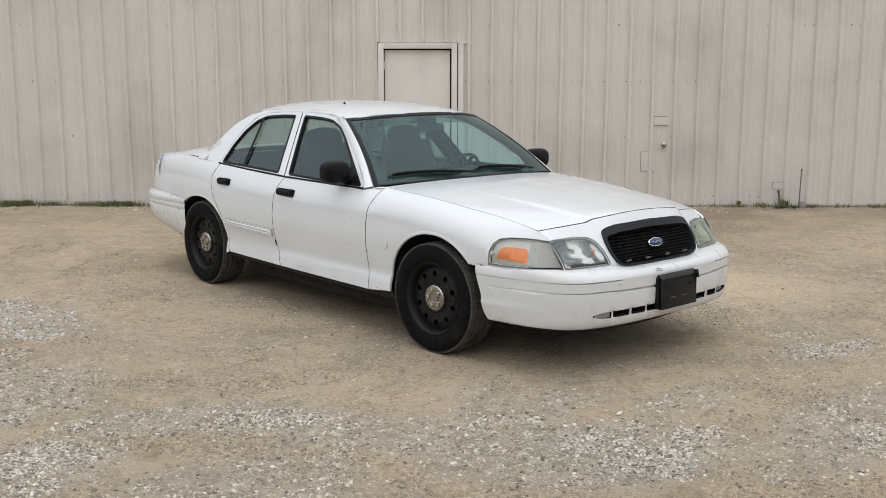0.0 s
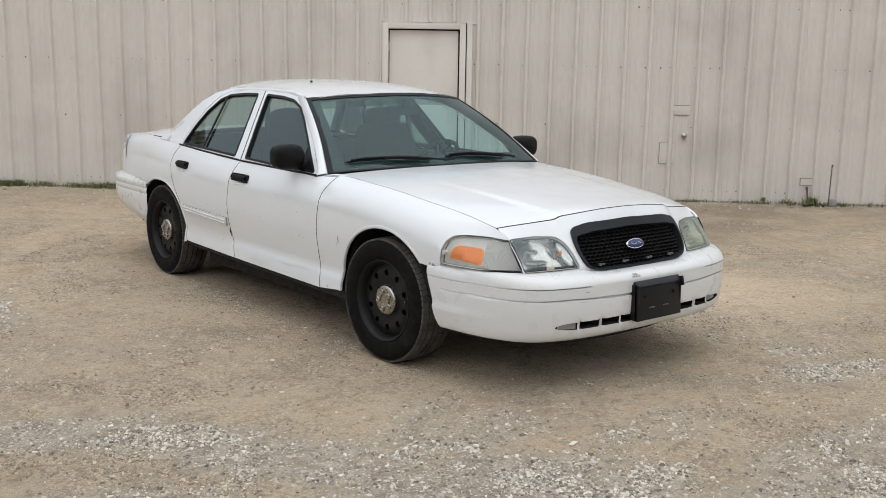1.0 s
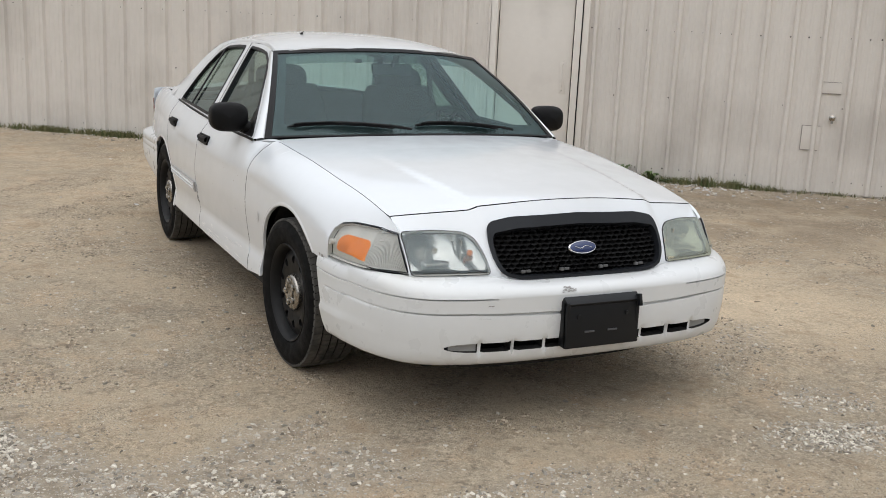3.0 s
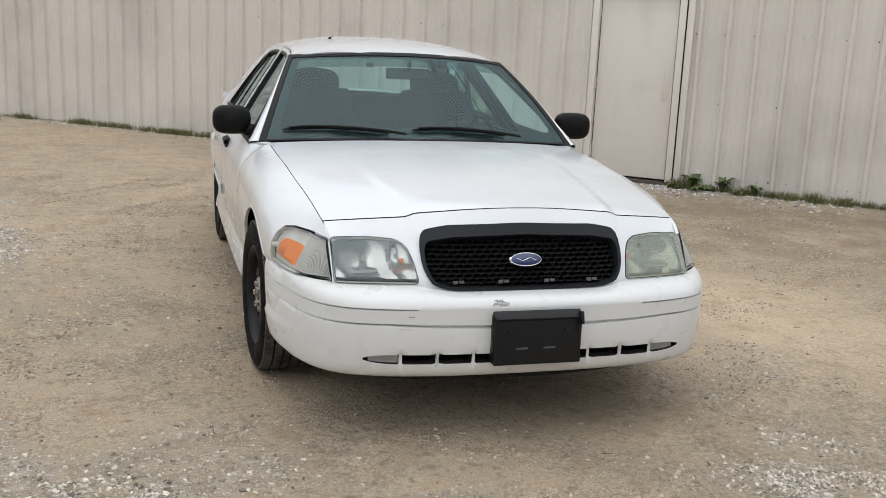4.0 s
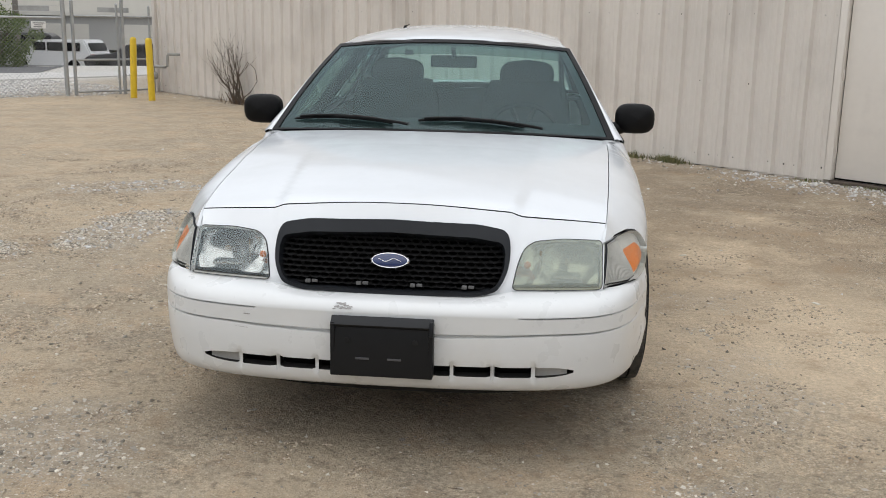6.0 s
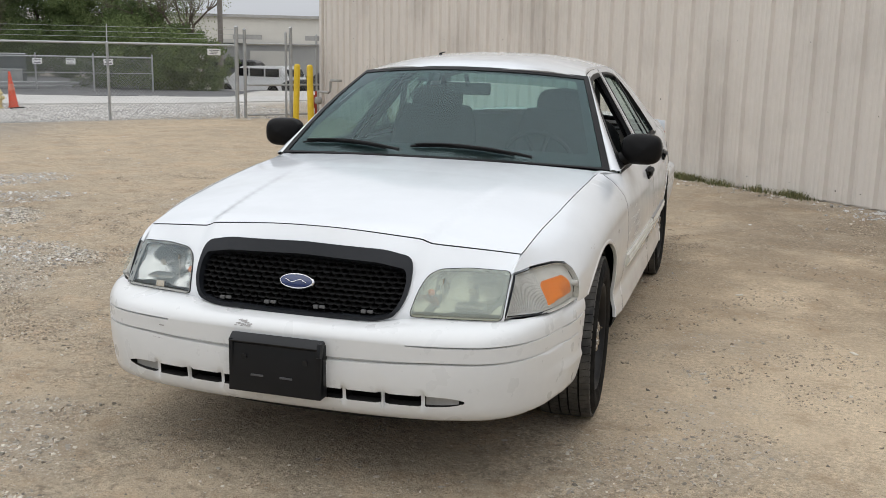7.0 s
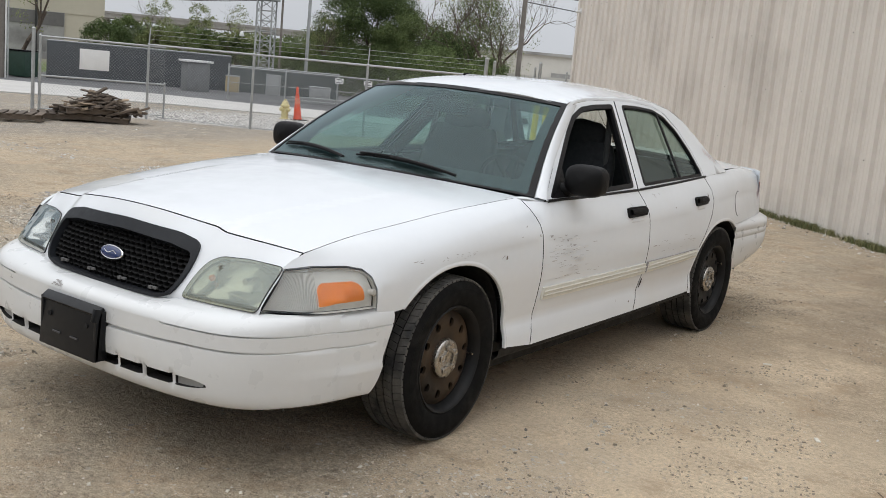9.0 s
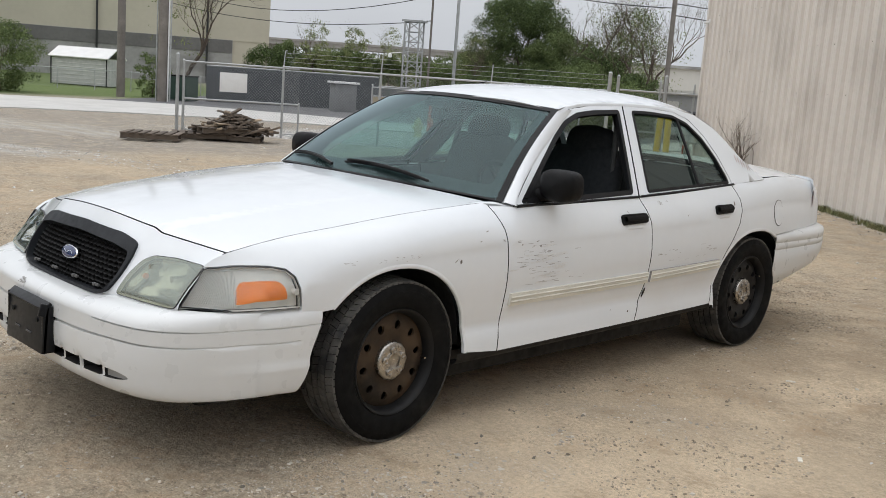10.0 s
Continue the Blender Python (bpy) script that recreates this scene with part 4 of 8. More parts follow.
rows = [[bumper(x, k) for x in xs] for k in range(len(bump_profile))]
for k in range(18, 21):
    for i, x in enumerate(xs):
        if 0.22 < abs(x) < 0.519 and any(abs(abs(x) - e) < 0.0005 for e in (0.228, 0.240, 0.366, 0.380, 0.505, 0.518)):
            rows[k][i] = rows[k][i] + Vector((0, 0.012, 0))
vs = [[bm.verts.new(p) for p in r] for r in rows]
for k in range(len(rows) - 1):
    for i in range(len(xs) - 1):
        if not slot_open((xs[i] + xs[i + 1]) / 2, k):
            bm.faces.new((vs[k][i], vs[k][i + 1], vs[k + 1][i + 1], vs[k + 1][i]))
bmesh.ops.recalc_face_normals(bm, faces=bm.faces)
rim_edges = [e for e in bm.edges if len(e.link_faces) == 1 and all(abs(v.co.x) < 0.66 and 0.3 < v.co.z < 0.40 and v.co.y < -0.95 for v in e.verts)]
ext = bmesh.ops.extrude_edge_only(bm, edges=rim_edges)["geom"]
for v in ext:
    if isinstance(v, bmesh.types.BMVert):
        v.co.y += 0.05
    elif isinstance(v, bmesh.types.BMFace):
        # slot walls are coloured dark, standing for the shade inside the intake
        v.material_index = 1
bmesh.ops.recalc_face_normals(bm, faces=bm.faces)
# dirty underside, coloured this dark also to deepen the shade beneath
for f in bm.faces:
    if f.calc_center_median().z < 0.285:
        f.material_index = 1
bumper_ob = part("front_bumper", bm, BUMPER_PAINT, car, "white plastic bumper with scuffs", sharp=50)
bumper_ob.data.materials.append(UNDER)
bm = bmesh.new()
grid(bm, [[(x, -0.95, z) for x in (-0.6, 0.6)] for z in (0.28, 0.42)])
part("intake_backing", bm, SHADOW_BLACK, bumper_ob)
# shallow pockets at the ends of the intake
for s in (-1, 1):
    bm = bmesh.new()
    grid(bm, [[(s * x, bumper_y(x) + 0.030 - 0.010 * ((x - 0.51) / 0.15) ** 2, z) for x in np.linspace(0.51, 0.628, 8)] for z in (0.335, 0.36, 0.385)])
    part("intake_pocket", bm, material("grey_pocket", (0.40, 0.39, 0.37), 0.5) if s == -1 else bpy.data.materials["grey_pocket"], bumper_ob)
# number-plate bracket, empty
bm = bmesh.new()
box(bm, (0.0, -1.127, 0.437), (0.350, 0.022, 0.190), 0.006, Matrix.Rotation(radians(-4), 4, "X"))
pb = part("plate_bracket", bm, BRACKET_BLACK, car, "empty dark grey number-plate bracket")
bm = bmesh.new()
box(bm, (0.0, -1.121, 0.529), (0.350, 0.040, 0.016), 0.004, Matrix.Rotation(radians(38), 4, "X"))
box(bm, (0.170, -1.137, 0.518), (0.014, 0.030, 0.050), 0.004, Matrix.Rotation(radians(-14), 4, "X"))
part("bracket_ledge", bm, BRACKET_BLACK, pb)
for x in (-0.167, 0.167):
    bm = bmesh.new()
    box(bm, (x, -1.114, 0.437), (0.016, 0.05, 0.186), 0.004)
    part("bracket_side", bm, BRACKET_BLACK, pb)
CLIP_GREY = material("worn_grey_clip", (0.07, 0.07, 0.075), 0.45)
for x in (-0.115, 0.115):
    bm = bmesh.new()
    rod(bm, (x, -1.142, 0.469), (x, -1.134, 0.469), 0.010, sides=10)
    part("bracket_hole", bm, SHADOW_BLACK, pb)
for x in (-0.065, 0.045):
    bm = bmesh.new()
    box(bm, (x, -1.1355, 0.397), (0.050, 0.010, 0.034), 0.002)
    part("bracket_slot", bm, SHADOW_BLACK, pb)
    for c, sz in (((x, -1.141, 0.407), (0.047, 0.006, 0.007)), ((x * 2.2, -1.135, 0.355), (0.03, 0.010, 0.012))):
        bm = bmesh.new()
        box(bm, c, sz, 0.001)
        part("bracket_clip", bm, CLIP_GREY, pb)

# rear bumper
rprof = [(0.0, 0.70), (0.6, 0.695), (0.95, 0.68), (1.0, 0.66), (1.0, 0.635), (0.96, 0.628), (1.0, 0.618), (1.0, 0.59), (0.96, 0.583), (1.0, 0.572), (0.99, 0.50), (0.93, 0.42), (0.80, 0.36), (0.55, 0.33), (0.0, 0.33)]
bm = bmesh.new()
rows = []
for o, z in rprof:
    row = []
    for a in np.linspace(-1, 1, 61):
        t = abs(a)
        if t < 0.62:
            x = t / 0.62 * 0.78
            p = Vector((x, 4.25 - 0.10 * (x / 0.78) ** 3, z))
            q = Vector((x, 4.06, z))
        else:
            u = (t - 0.62) / 0.38
            ang = min(1.0, u / 0.35)
            y = 4.15 - 0.95 * u
            xe = 0.78 + 0.162 * math.sin(min(1.0, (4.15 - y) / 0.42) * math.pi / 2) ** 0.75
            p = Vector((xe, y, z))
            q = Vector((xe - 0.12, y, z))
            if z < 0.6:
                p.y = max(p.y, 3.19 + 0.02 * (0.6 - z))
        r = q.lerp(p, o)
        row.append((math.copysign(r.x, a) if a else 0, r.y, r.z + 0.17 * max(0.0, min(1.0, (0.60 - z) / 0.26)) * max(0.0, min(1.0, (r.y - 3.25) / 0.85)) ** 1.2))
    rows.append(row)
grid(bm, rows)
bmesh.ops.recalc_face_normals(bm, faces=bm.faces)
part("rear_bumper", bm, BUMPER_PAINT, car, sharp=55)

# underbody, closing the car below; hung low to deepen the shade on the ground
for nm, centre, size in (("floor_pan", (0, 1.45, 0.215), (1.56, 2.0, 0.13)), ("engine_shield", (0, -0.10, 0.225), (1.16, 1.20, 0.12)), ("boot_floor", (0, 3.1, 0.25), (1.18, 1.6, 0.12)), ("exhaust_tunnel", (0, 1.5, 0.18), (1.0, 3.5, 0.07))):
    bm = bmesh.new()
    box(bm, centre, size, 0.02)
    part(nm, bm, UNDER, car)
# added strip behind the bumper that keeps light off the ground below
bm = bmesh.new()
grid(bm, [[(x, bumper_y(x) + 0.12 + dy, z + 0.065 * abs(x / 0.8) ** 3) for x in np.linspace(-0.80, 0.80, 25)] for z, dy in ((0.30, 0.08), (0.235, 0.10), (0.195, 0.11), (0.20, 0.16))])
part("air_dam", bm, UNDER, car, "added black strip that shades the ground under the bumper")
for yy in (0.02, WHEELBASE):
    bm = bmesh.new()
    rod(bm, (-0.72, yy, AXLE_Z - 0.03), (0.72, yy, AXLE_Z - 0.03), 0.045, sides=10)
    part("axle", bm, UNDER, car)
# added black lining behind the outer panels: shade of seams and openings as colour
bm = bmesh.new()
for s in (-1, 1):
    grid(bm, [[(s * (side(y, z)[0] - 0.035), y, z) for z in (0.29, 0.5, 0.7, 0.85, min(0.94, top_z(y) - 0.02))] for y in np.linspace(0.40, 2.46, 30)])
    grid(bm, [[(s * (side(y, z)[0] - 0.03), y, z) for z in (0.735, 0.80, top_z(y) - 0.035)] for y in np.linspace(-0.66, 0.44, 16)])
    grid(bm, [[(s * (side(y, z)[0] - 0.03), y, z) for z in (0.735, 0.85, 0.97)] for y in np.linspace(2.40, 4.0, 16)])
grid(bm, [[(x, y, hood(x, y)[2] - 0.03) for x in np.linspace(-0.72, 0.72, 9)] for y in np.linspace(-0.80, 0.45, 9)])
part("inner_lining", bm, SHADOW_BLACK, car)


# wheels: tyre with cut tread, pierced steel rim, bright hub cap
def wheel_parts(wheel, steel):
    """Builds a wheel about its own centre, its outer face towards +x."""
    turn = Matrix.Rotation(radians(90), 4, "Y")
    R, hw = 0.345, 0.116
    bm = bmesh.new()
    prof = [(0.222, hw - 0.022), (0.232, hw - 0.008), (0.255, hw - 0.001), (0.285, hw + 0.004), (0.310, hw), (0.328, hw - 0.010), (0.337, hw - 0.022), (0.3385, hw - 0.03), (0.3385, -hw + 0.03), (0.328, -hw + 0.01), (0.29, -hw), (0.24, -hw + 0.01), (0.222, -hw + 0.022)]
    lathe(bm, prof, 64, turn)
    bmesh.ops.recalc_face_normals(bm, faces=bm.faces)
    tyre = part("tyre", bm, RUBBER, wheel, "black tyre with dusty tread")
    # tread blocks between three round grooves and slanted cuts
    places, faces = [], []
    N = 68
    for band, (x0, x1) in enumerate(((-hw + 0.012, -0.066), (-0.058, -0.022), (-0.014, 0.014), (0.022, 0.058), (0.066, hw - 0.012))):
        for i in range(N):
            a0 = 2 * math.pi * (i + 0.05 + (0.5 if band % 2 else 0)) / N
            a1 = 2 * math.pi * (i + 0.95 + (0.5 if band % 2 else 0)) / N
            sl = 0.25 / N * 2 * math.pi * (1 if band % 2 else -1)
            base = len(places)
            for r in (0.336, R):
                for x, a in ((x0, a0), (x1, a0 + sl), (x1, a1 + sl), (x0, a1)):
                    rr = r - (0.0045 if abs(x) > 0.10 and r == R else 0)
                    places.append((x, rr * math.cos(a), rr * math.sin(a)))
            faces += [[base + 4, base + 5, base + 6, base + 7]] + [[base + k, base + (k + 1) % 4, base + 4 + (k + 1) % 4, base + 4 + k] for k in range(4)]
    for i in range(N):
        # shoulder lugs that run onto the sidewall
        for x_out, s in ((hw - 0.012, 1), (-hw + 0.012, -1)):
            a0, a1 = 2 * math.pi * (i + 0.12) / N, 2 * math.pi * (i + 0.88) / N
            base = len(places)
            for r, x in ((0.3405, x_out), (0.332, s * (hw - 0.0085)), (0.328, s * (hw - 0.016)), (0.334, s * (hw - 0.03))):
                for a in (a0, a1):
                    places.append((x, r * math.cos(a), r * math.sin(a)))
            faces += [[base, base + 1, base + 3, base + 2], [base + 2, base + 3, base + 5, base + 4], [base, base + 2, base + 4, base + 6], [base + 1, base + 7, base + 5, base + 3]]
    mesh = bpy.data.meshes.new("tread")
    mesh.from_pydata(places, [], faces)
    bm = bmesh.new()
    bm.from_mesh(mesh)
    bmesh.ops.recalc_face_normals(bm, faces=bm.faces)
    bm.to_mesh(mesh)
    bm.free()
    mesh_object("tread", mesh, TREAD, wheel)
    bm = bmesh.new()
    for r, x in ((0.300, hw + 0.0015), (0.262, hw - 0.001)):
        lathe(bm, [(r - 0.003, x - 0.002), (r - 0.0015, x + 0.001), (r + 0.0015, x + 0.001), (r + 0.003, x - 0.002)], 64, turn)
    bmesh.ops.recalc_face_normals(bm, faces=bm.faces)
    part("sidewall_ring", bm, RUBBER, wheel)
    # rim barrel and pierced disc
    bm = bmesh.new()
    lathe(bm, [(0.205, hw - 0.055), (0.214, hw - 0.03), (0.2235, hw - 0.02), (0.2275, hw - 0.012), (0.224, hw - 0.007), (0.215, hw - 0.012), (0.207, hw - 0.03), (0.200, hw - 0.055), (0.192, -hw + 0.03)], 64, turn)
    bmesh.ops.recalc_face_normals(bm, faces=bm.faces)
    part("rim", bm, STEEL_BLACK, wheel, "black steel rim")

    def disc(a, r):
        h = 0.058 + 0.018 * math.sin(max(0.0, min(1.0, (0.200 - r) / 0.10)) * math.pi) + 0.010 * max(0.0, min(1.0, (0.115 - r) / 0.03))
        return (h, r * math.cos(a), r * math.sin(a))
    nsec = 10
    places, faces, idx = [], [], {}
    bm = bmesh.new()
    hole_r, hole_c = 0.0165, 0.152
    for sct in range(nsec):
        a_mid = 2 * math.pi * sct / nsec
        half = math.pi / nsec

        def pt(u, v):
            return disc(a_mid + u / hole_c, hole_c + v)
        inner = [bm.verts.new(pt(hole_r * math.cos(t), hole_r * 1.15 * math.sin(t))) for t in np.linspace(0, 2 * math.pi, 16, endpoint=False)]
        outer, mid = [], []
        for t in np.linspace(0, 2 * math.pi, 16, endpoint=False):
            c, s = math.cos(t), math.sin(t)
            k = 1 / max(abs(c), abs(s))
            u, v = c * k, s * k
            outer.append(bm.verts.new(disc(a_mid + half * u, hole_c + (0.050 * v if v > 0 else 0.060 * v))))
            mid.append(bm.verts.new(disc(a_mid + half * u * 0.66, hole_c + 0.031 * v)))
        deep = [bm.verts.new((p.co.x - 0.012, p.co.y, p.co.z)) for p in inner]
        for k in range(16):
            j = (k + 1) % 16
            bm.faces.new((inner[k], inner[j], mid[j], mid[k]))
            bm.faces.new((mid[k], mid[j], outer[j], outer[k]))
            bm.faces.new((deep[k], deep[j], inner[j], inner[k]))
    bmesh.ops.remove_doubles(bm, verts=bm.verts, dist=0.0015)
    lathe(bm, [(0.093, disc(0, 0.093)[0]), (0.06, disc(0, 0.06)[0]), (0.0, disc(0, 0.06)[0])], 32, turn)
    bmesh.ops.recalc_face_normals(bm, faces=bm.faces)
    part("wheel_disc", bm, steel, wheel, "steel disc with ten round holes", sharp=50)
    bm = bmesh.new()
    lathe(bm, [(0.198, 0.005), (0.0, 0.005)], 32, turn)
    part("brake_dark", bm, SHADOW_BLACK, wheel)
    bm = bmesh.new()
    lathe(bm, [(0.083, 0.060), (0.084, 0.079), (0.080, 0.087), (0.072, 0.0915), (0.040, 0.0925), (0.034, 0.0885), (0.0, 0.0875)], 36, turn)
    bmesh.ops.recalc_face_normals(bm, faces=bm.faces)
    cap = part("hub_cap", bm, CHROME, wheel, "dull silver hub cap")
    for k in range(5):
        a = 2 * math.pi * k / 5 + 0.3
        bm = bmesh.new()
        lathe(bm, [(0.0165, 0.090), (0.0155, 0.0985), (0.0105, 0.102), (0.008, 0.100), (0.0, 0.100)], 14, Matrix.Translation((0, 0.050 * math.cos(a), 0.050 * math.sin(a))) @ turn)
        b = a + 2 * math.pi / 5
        if k != 2:
            box(bm, (0.0935, 0.043 * (math.cos(a) + math.cos(b)) / 2, 0.043 * (math.sin(a) + math.sin(b)) / 2), (0.011, 0.036, 0.010), 0.002,
                Matrix.Rotation(math.atan2(math.sin(b) - math.sin(a), math.cos(b) - math.cos(a)), 4, "X"))
        bmesh.ops.recalc_face_normals(bm, faces=bm.faces)
        part("lug_boss", bm, CHROME, wheel)
    bm = bmesh.new()
    rod(bm, (0.06, 0.185, -0.04), (0.098, 0.178, -0.038), 0.004, sides=8)
    part("valve", bm, CHROME, wheel)


for x, y, turn_z, spin, steel in ((-1, 0.0, 180 + 3, 20, STEEL_BLACK), (-1, WHEELBASE, 180, 70, STEEL_BLACK), (1, 0.0, 2.5, 8, STEEL_RUSTY), (1, WHEELBASE, 0, 40, STEEL_BLACK)):
    wheel = new("wheel")
    wheel.empty_display_size = 0.05
    wheel.parent = car
    wheel.matrix_world = Matrix.Translation((x * (0.842 if y == 0 else 0.826), y, AXLE_Z + 0.002)) @ Matrix.Rotation(radians(turn_z), 4, "Z") @ Matrix.Rotation(radians(spin), 4, "X")
    wheel_parts(wheel, steel)

# door mirrors
for s in (-1, 1):
    bm = bmesh.new()
    cx, cy, cz = s * 0.98, 0.925, 1.054
    rows = []
    for u in np.linspace(-1, 1, 15):
        # from the glass side (rear) to the bulged front
        k = math.sqrt(max(0.0, 1 - max(0.0, -u) ** 2.6)) if u < 0 else 1 - 0.06 * u ** 3
        ring = []
        for a in np.linspace(0, 2 * math.pi, 28, endpoint=False):
            c, d = math.cos(a), math.sin(a)
            ring.append((cx + 0.100 * k * math.copysign(abs(c) ** 0.62, c) + s * 0.012 * (1 - k), cy + 0.065 * u, cz + 0.076 * k * math.copysign(abs(d) ** 0.7, d)))
        rows.append(ring)
    grid(bm, rows, close_u=True)
    bmesh.ops.recalc_face_normals(bm, faces=bm.faces)
    mir = part("door_mirror", bm, BLACK, car, "black plastic door mirror")
    bm = bmesh.new()
    ring = [(cx + 0.092 * math.copysign(abs(math.cos(a)) ** 0.62, math.cos(a)), cy + 0.058, cz + 0.068 * math.copysign(abs(math.sin(a)) ** 0.7, math.sin(a))) for a in np.linspace(0, 2 * math.pi, 28, endpoint=False)]
    bm.faces.new([bm.verts.new(p) for p in ring])
    part("mirror_glass", bm, EMBLEM_SILVER, mir)
    bm = bmesh.new()
    tube(bm, [(s * 0.875, 0.915, 0.998), (s * 0.91, 0.92, 1.008), (s * 0.95, 0.925, 1.025)], 0.036, 10, taper=0.03)
    part("mirror_arm", bm, BLACK, mir)

# wipers
for pivot, tip, elbow in (((-0.14, 0.492), (-0.715, 0.655), 0.55), ((0.47, 0.545), (-0.09, 0.520), 0.55)):
    bm = bmesh.new()

    def on_glass(x, y, lift):
        u = x / 0.80
        y0 = 0.475 + 0.165 * u * u
        v = max(0.012, (y - y0) / 0.61)
        p = Vector(screen(u, v))
        return p + Vector((0, -0.6, 0.8)) * lift
    a, b = Vector(pivot), Vector(tip)
    tube(bm, [on_glass(*(a.lerp(b, t)), 0.035 - 0.01 * t) for t in np.linspace(-0.02, 0.62, 8)], 0.008, 6, taper=0.006)
    wp = part("wiper", bm, BLACK, car, "black wiper arm and blade")
    bm = bmesh.new()
    off = Vector((0, 0.010))
    for t0, t1, h in ((0.12, 1.0, 0.010), (0.2, 0.95, 0.024)):
        tube(bm, [on_glass(*(a.lerp(b, t) + off), h) for t in np.linspace(t0, t1, 10)], 0.006, 6)
    part("wiper_blade", bm, BLACK, wp)

# roof aerial stub
bm = bmesh.new()
rod(bm, (-0.33, 1.72, roof(-0.33, 1.72)[2] - 0.002), (-0.33, 1.72, roof(-0.33, 1.72)[2] + 0.012), 0.012, 0.006, sides=10)
rod(bm, (-0.33, 1.72, roof(-0.33, 1.72)[2] + 0.008), (-0.31, 1.75, roof(-0.33, 1.72)[2] + 0.016), 0.003, sides=6)
part("aerial_stub", bm, BLACK, car)

# fuel door, over a dark sheet that paints the shade of its gap
ring = [(3.215 + 0.074 * math.cos(a), 0.822 + 0.082 * math.sin(a)) for a in np.linspace(0, 2 * math.pi, 30, endpoint=False)]
panel("fuel_door_gap", ring, side, SEAM_SHADE, car, lift=0.0012, depth=0, gap=0, step=0.03)
panel("fuel_door", ring, side, PAINT, car, lift=0.0028, depth=0.002, gap=0.004, step=0.03)

# cabin
bm = bmesh.new()
box(bm, (0, 1.75, 0.33), (1.7, 2.5, 0.05))
for s in (-1, 1):
    box(bm, (s * 0.86, 1.2, 0.66), (0.05, 1.1, 0.55), 0.02)
    box(bm, (s * 0.86, 2.2, 0.68), (0.05, 0.9, 0.55), 0.02)
part("cabin_trim", bm, DASH, car)
bm = bmesh.new()
grid(bm, [[(x, y + 0.14 * (x / 0.8) ** 2, z) for x in np.linspace(-0.80, 0.80, 17)] for y, z in ((0.52, 0.955), (0.75, 0.965), (0.95, 0.955), (1.03, 0.92), (1.05, 0.80), (0.98, 0.66), (0.9, 0.45))])
box(bm, (0.40, 1.0, 0.945), (0.42, 0.20, 0.07), 0.03)
bmesh.ops.recalc_face_normals(bm, faces=bm.faces)
part("dashboard", bm, DASH, car, "charcoal dashboard")
bm = bmesh.new()
tilt = Matrix.Translation((0.40, 1.22, 0.93)) @ Matrix.Rotation(radians(-62), 4, "X")
lathe(bm, [(0.19 + 0.014 * math.cos(a), 0.014 * math.sin(a)) for a in np.linspace(0, 2 * math.pi, 9)], 36, tilt)
for a in (0, 180, 250, 290):
    p, q = tilt @ Vector((0.05 * math.cos(radians(a)), 0.05 * math.sin(radians(a)), -0.01)), tilt @ Vector((0.185 * math.cos(radians(a)), 0.185 * math.sin(radians(a)), 0))
    rod(bm, p, q, 0.014, sides=6)
lathe(bm, [(0.0, 0.01), (0.06, 0.005), (0.07, -0.03), (0.03, -0.06), (0.028, -0.3)], 16, tilt)
bmesh.ops.recalc_face_normals(bm, faces=bm.faces)
part("steering_wheel", bm, BLACK, car, "black steering wheel")


def seat(cx, y, width, z_back, rest=True):
    st = new("seat")
    st.parent = car
    st.empty_display_size = 0.05
    st.matrix_world = Matrix.Translation((cx, y, 0.36))
    bm = bmesh.new()
    box(bm, (0, 0, 0.14), (width, 0.54, 0.20), 0.06)
    part("seat_cushion", bm, CLOTH, st)
    lean = Matrix.Translation((0, 0.28, 0.20)) @ Matrix.Rotation(radians(-17), 4, "X")
    bm = bmesh.new()
    rows = []
    for v in np.linspace(0, 1, 12):
        w = width * (0.5 - 0.07 * v ** 2 if v < 0.86 else 0.5 - 0.07 * v ** 2 - 0.5 * (v - 0.86) ** 1.2)
        t = 0.075 - 0.025 * v
        ring = []
        for a in np.linspace(0, 2 * math.pi, 24, endpoint=False):
            c, d = math.cos(a), math.sin(a)
            ring.append(lean @ Vector((w * math.copysign(abs(c) ** 0.45, c), t * math.copysign(abs(d) ** 0.6, d), v * z_back)))
        rows.append(ring)
    vs = grid(bm, rows, close_u=True)
    bm.faces.new(vs[-1])
    bmesh.ops.recalc_face_normals(bm, faces=bm.faces)
    part("seat_back", bm, CLOTH, st)
    if rest:
        bm = bmesh.new()
        rows = []
        for v in np.linspace(-1, 1, 10):
            k = (1 - abs(v) ** 3.0) ** 0.45
            rows.append([lean @ Vector((0.165 * k * math.copysign(abs(math.cos(a)) ** 0.6, math.cos(a)), 0.06 * k * math.sin(a), z_back + 0.045 + 0.095 * v)) for a in np.linspace(0, 2 * math.pi, 20, endpoint=False)])
        grid(bm, rows, close_u=True)
        for dx in (-0.06, 0.06):
            rod(bm, lean @ Vector((dx, 0, z_back - 0.05)), lean @ Vector((dx, 0, z_back + 0.05)), 0.007, sides=6)
        bmesh.ops.recalc_face_normals(bm, faces=bm.faces)
        part("head_rest", bm, CLOTH, st)


seat(-0.40, 1.42, 0.58, 0.64)
seat(0.40, 1.42, 0.58, 0.64)
seat(0.0, 2.45, 1.36, 0.52, rest=False)
for s in (-1, 1):
    bm = bmesh.new()
    tube(bm, [(s * 0.60, 1.86, 1.34), (s * 0.62, 1.83, 1.1), (s * 0.64, 1.78, 0.80)], 0.018, 6)
    part("seat_belt", bm, material("grey_belt", (0.06, 0.06, 0.06), 0.85) if s == -1 else bpy.data.materials["grey_belt"], car)
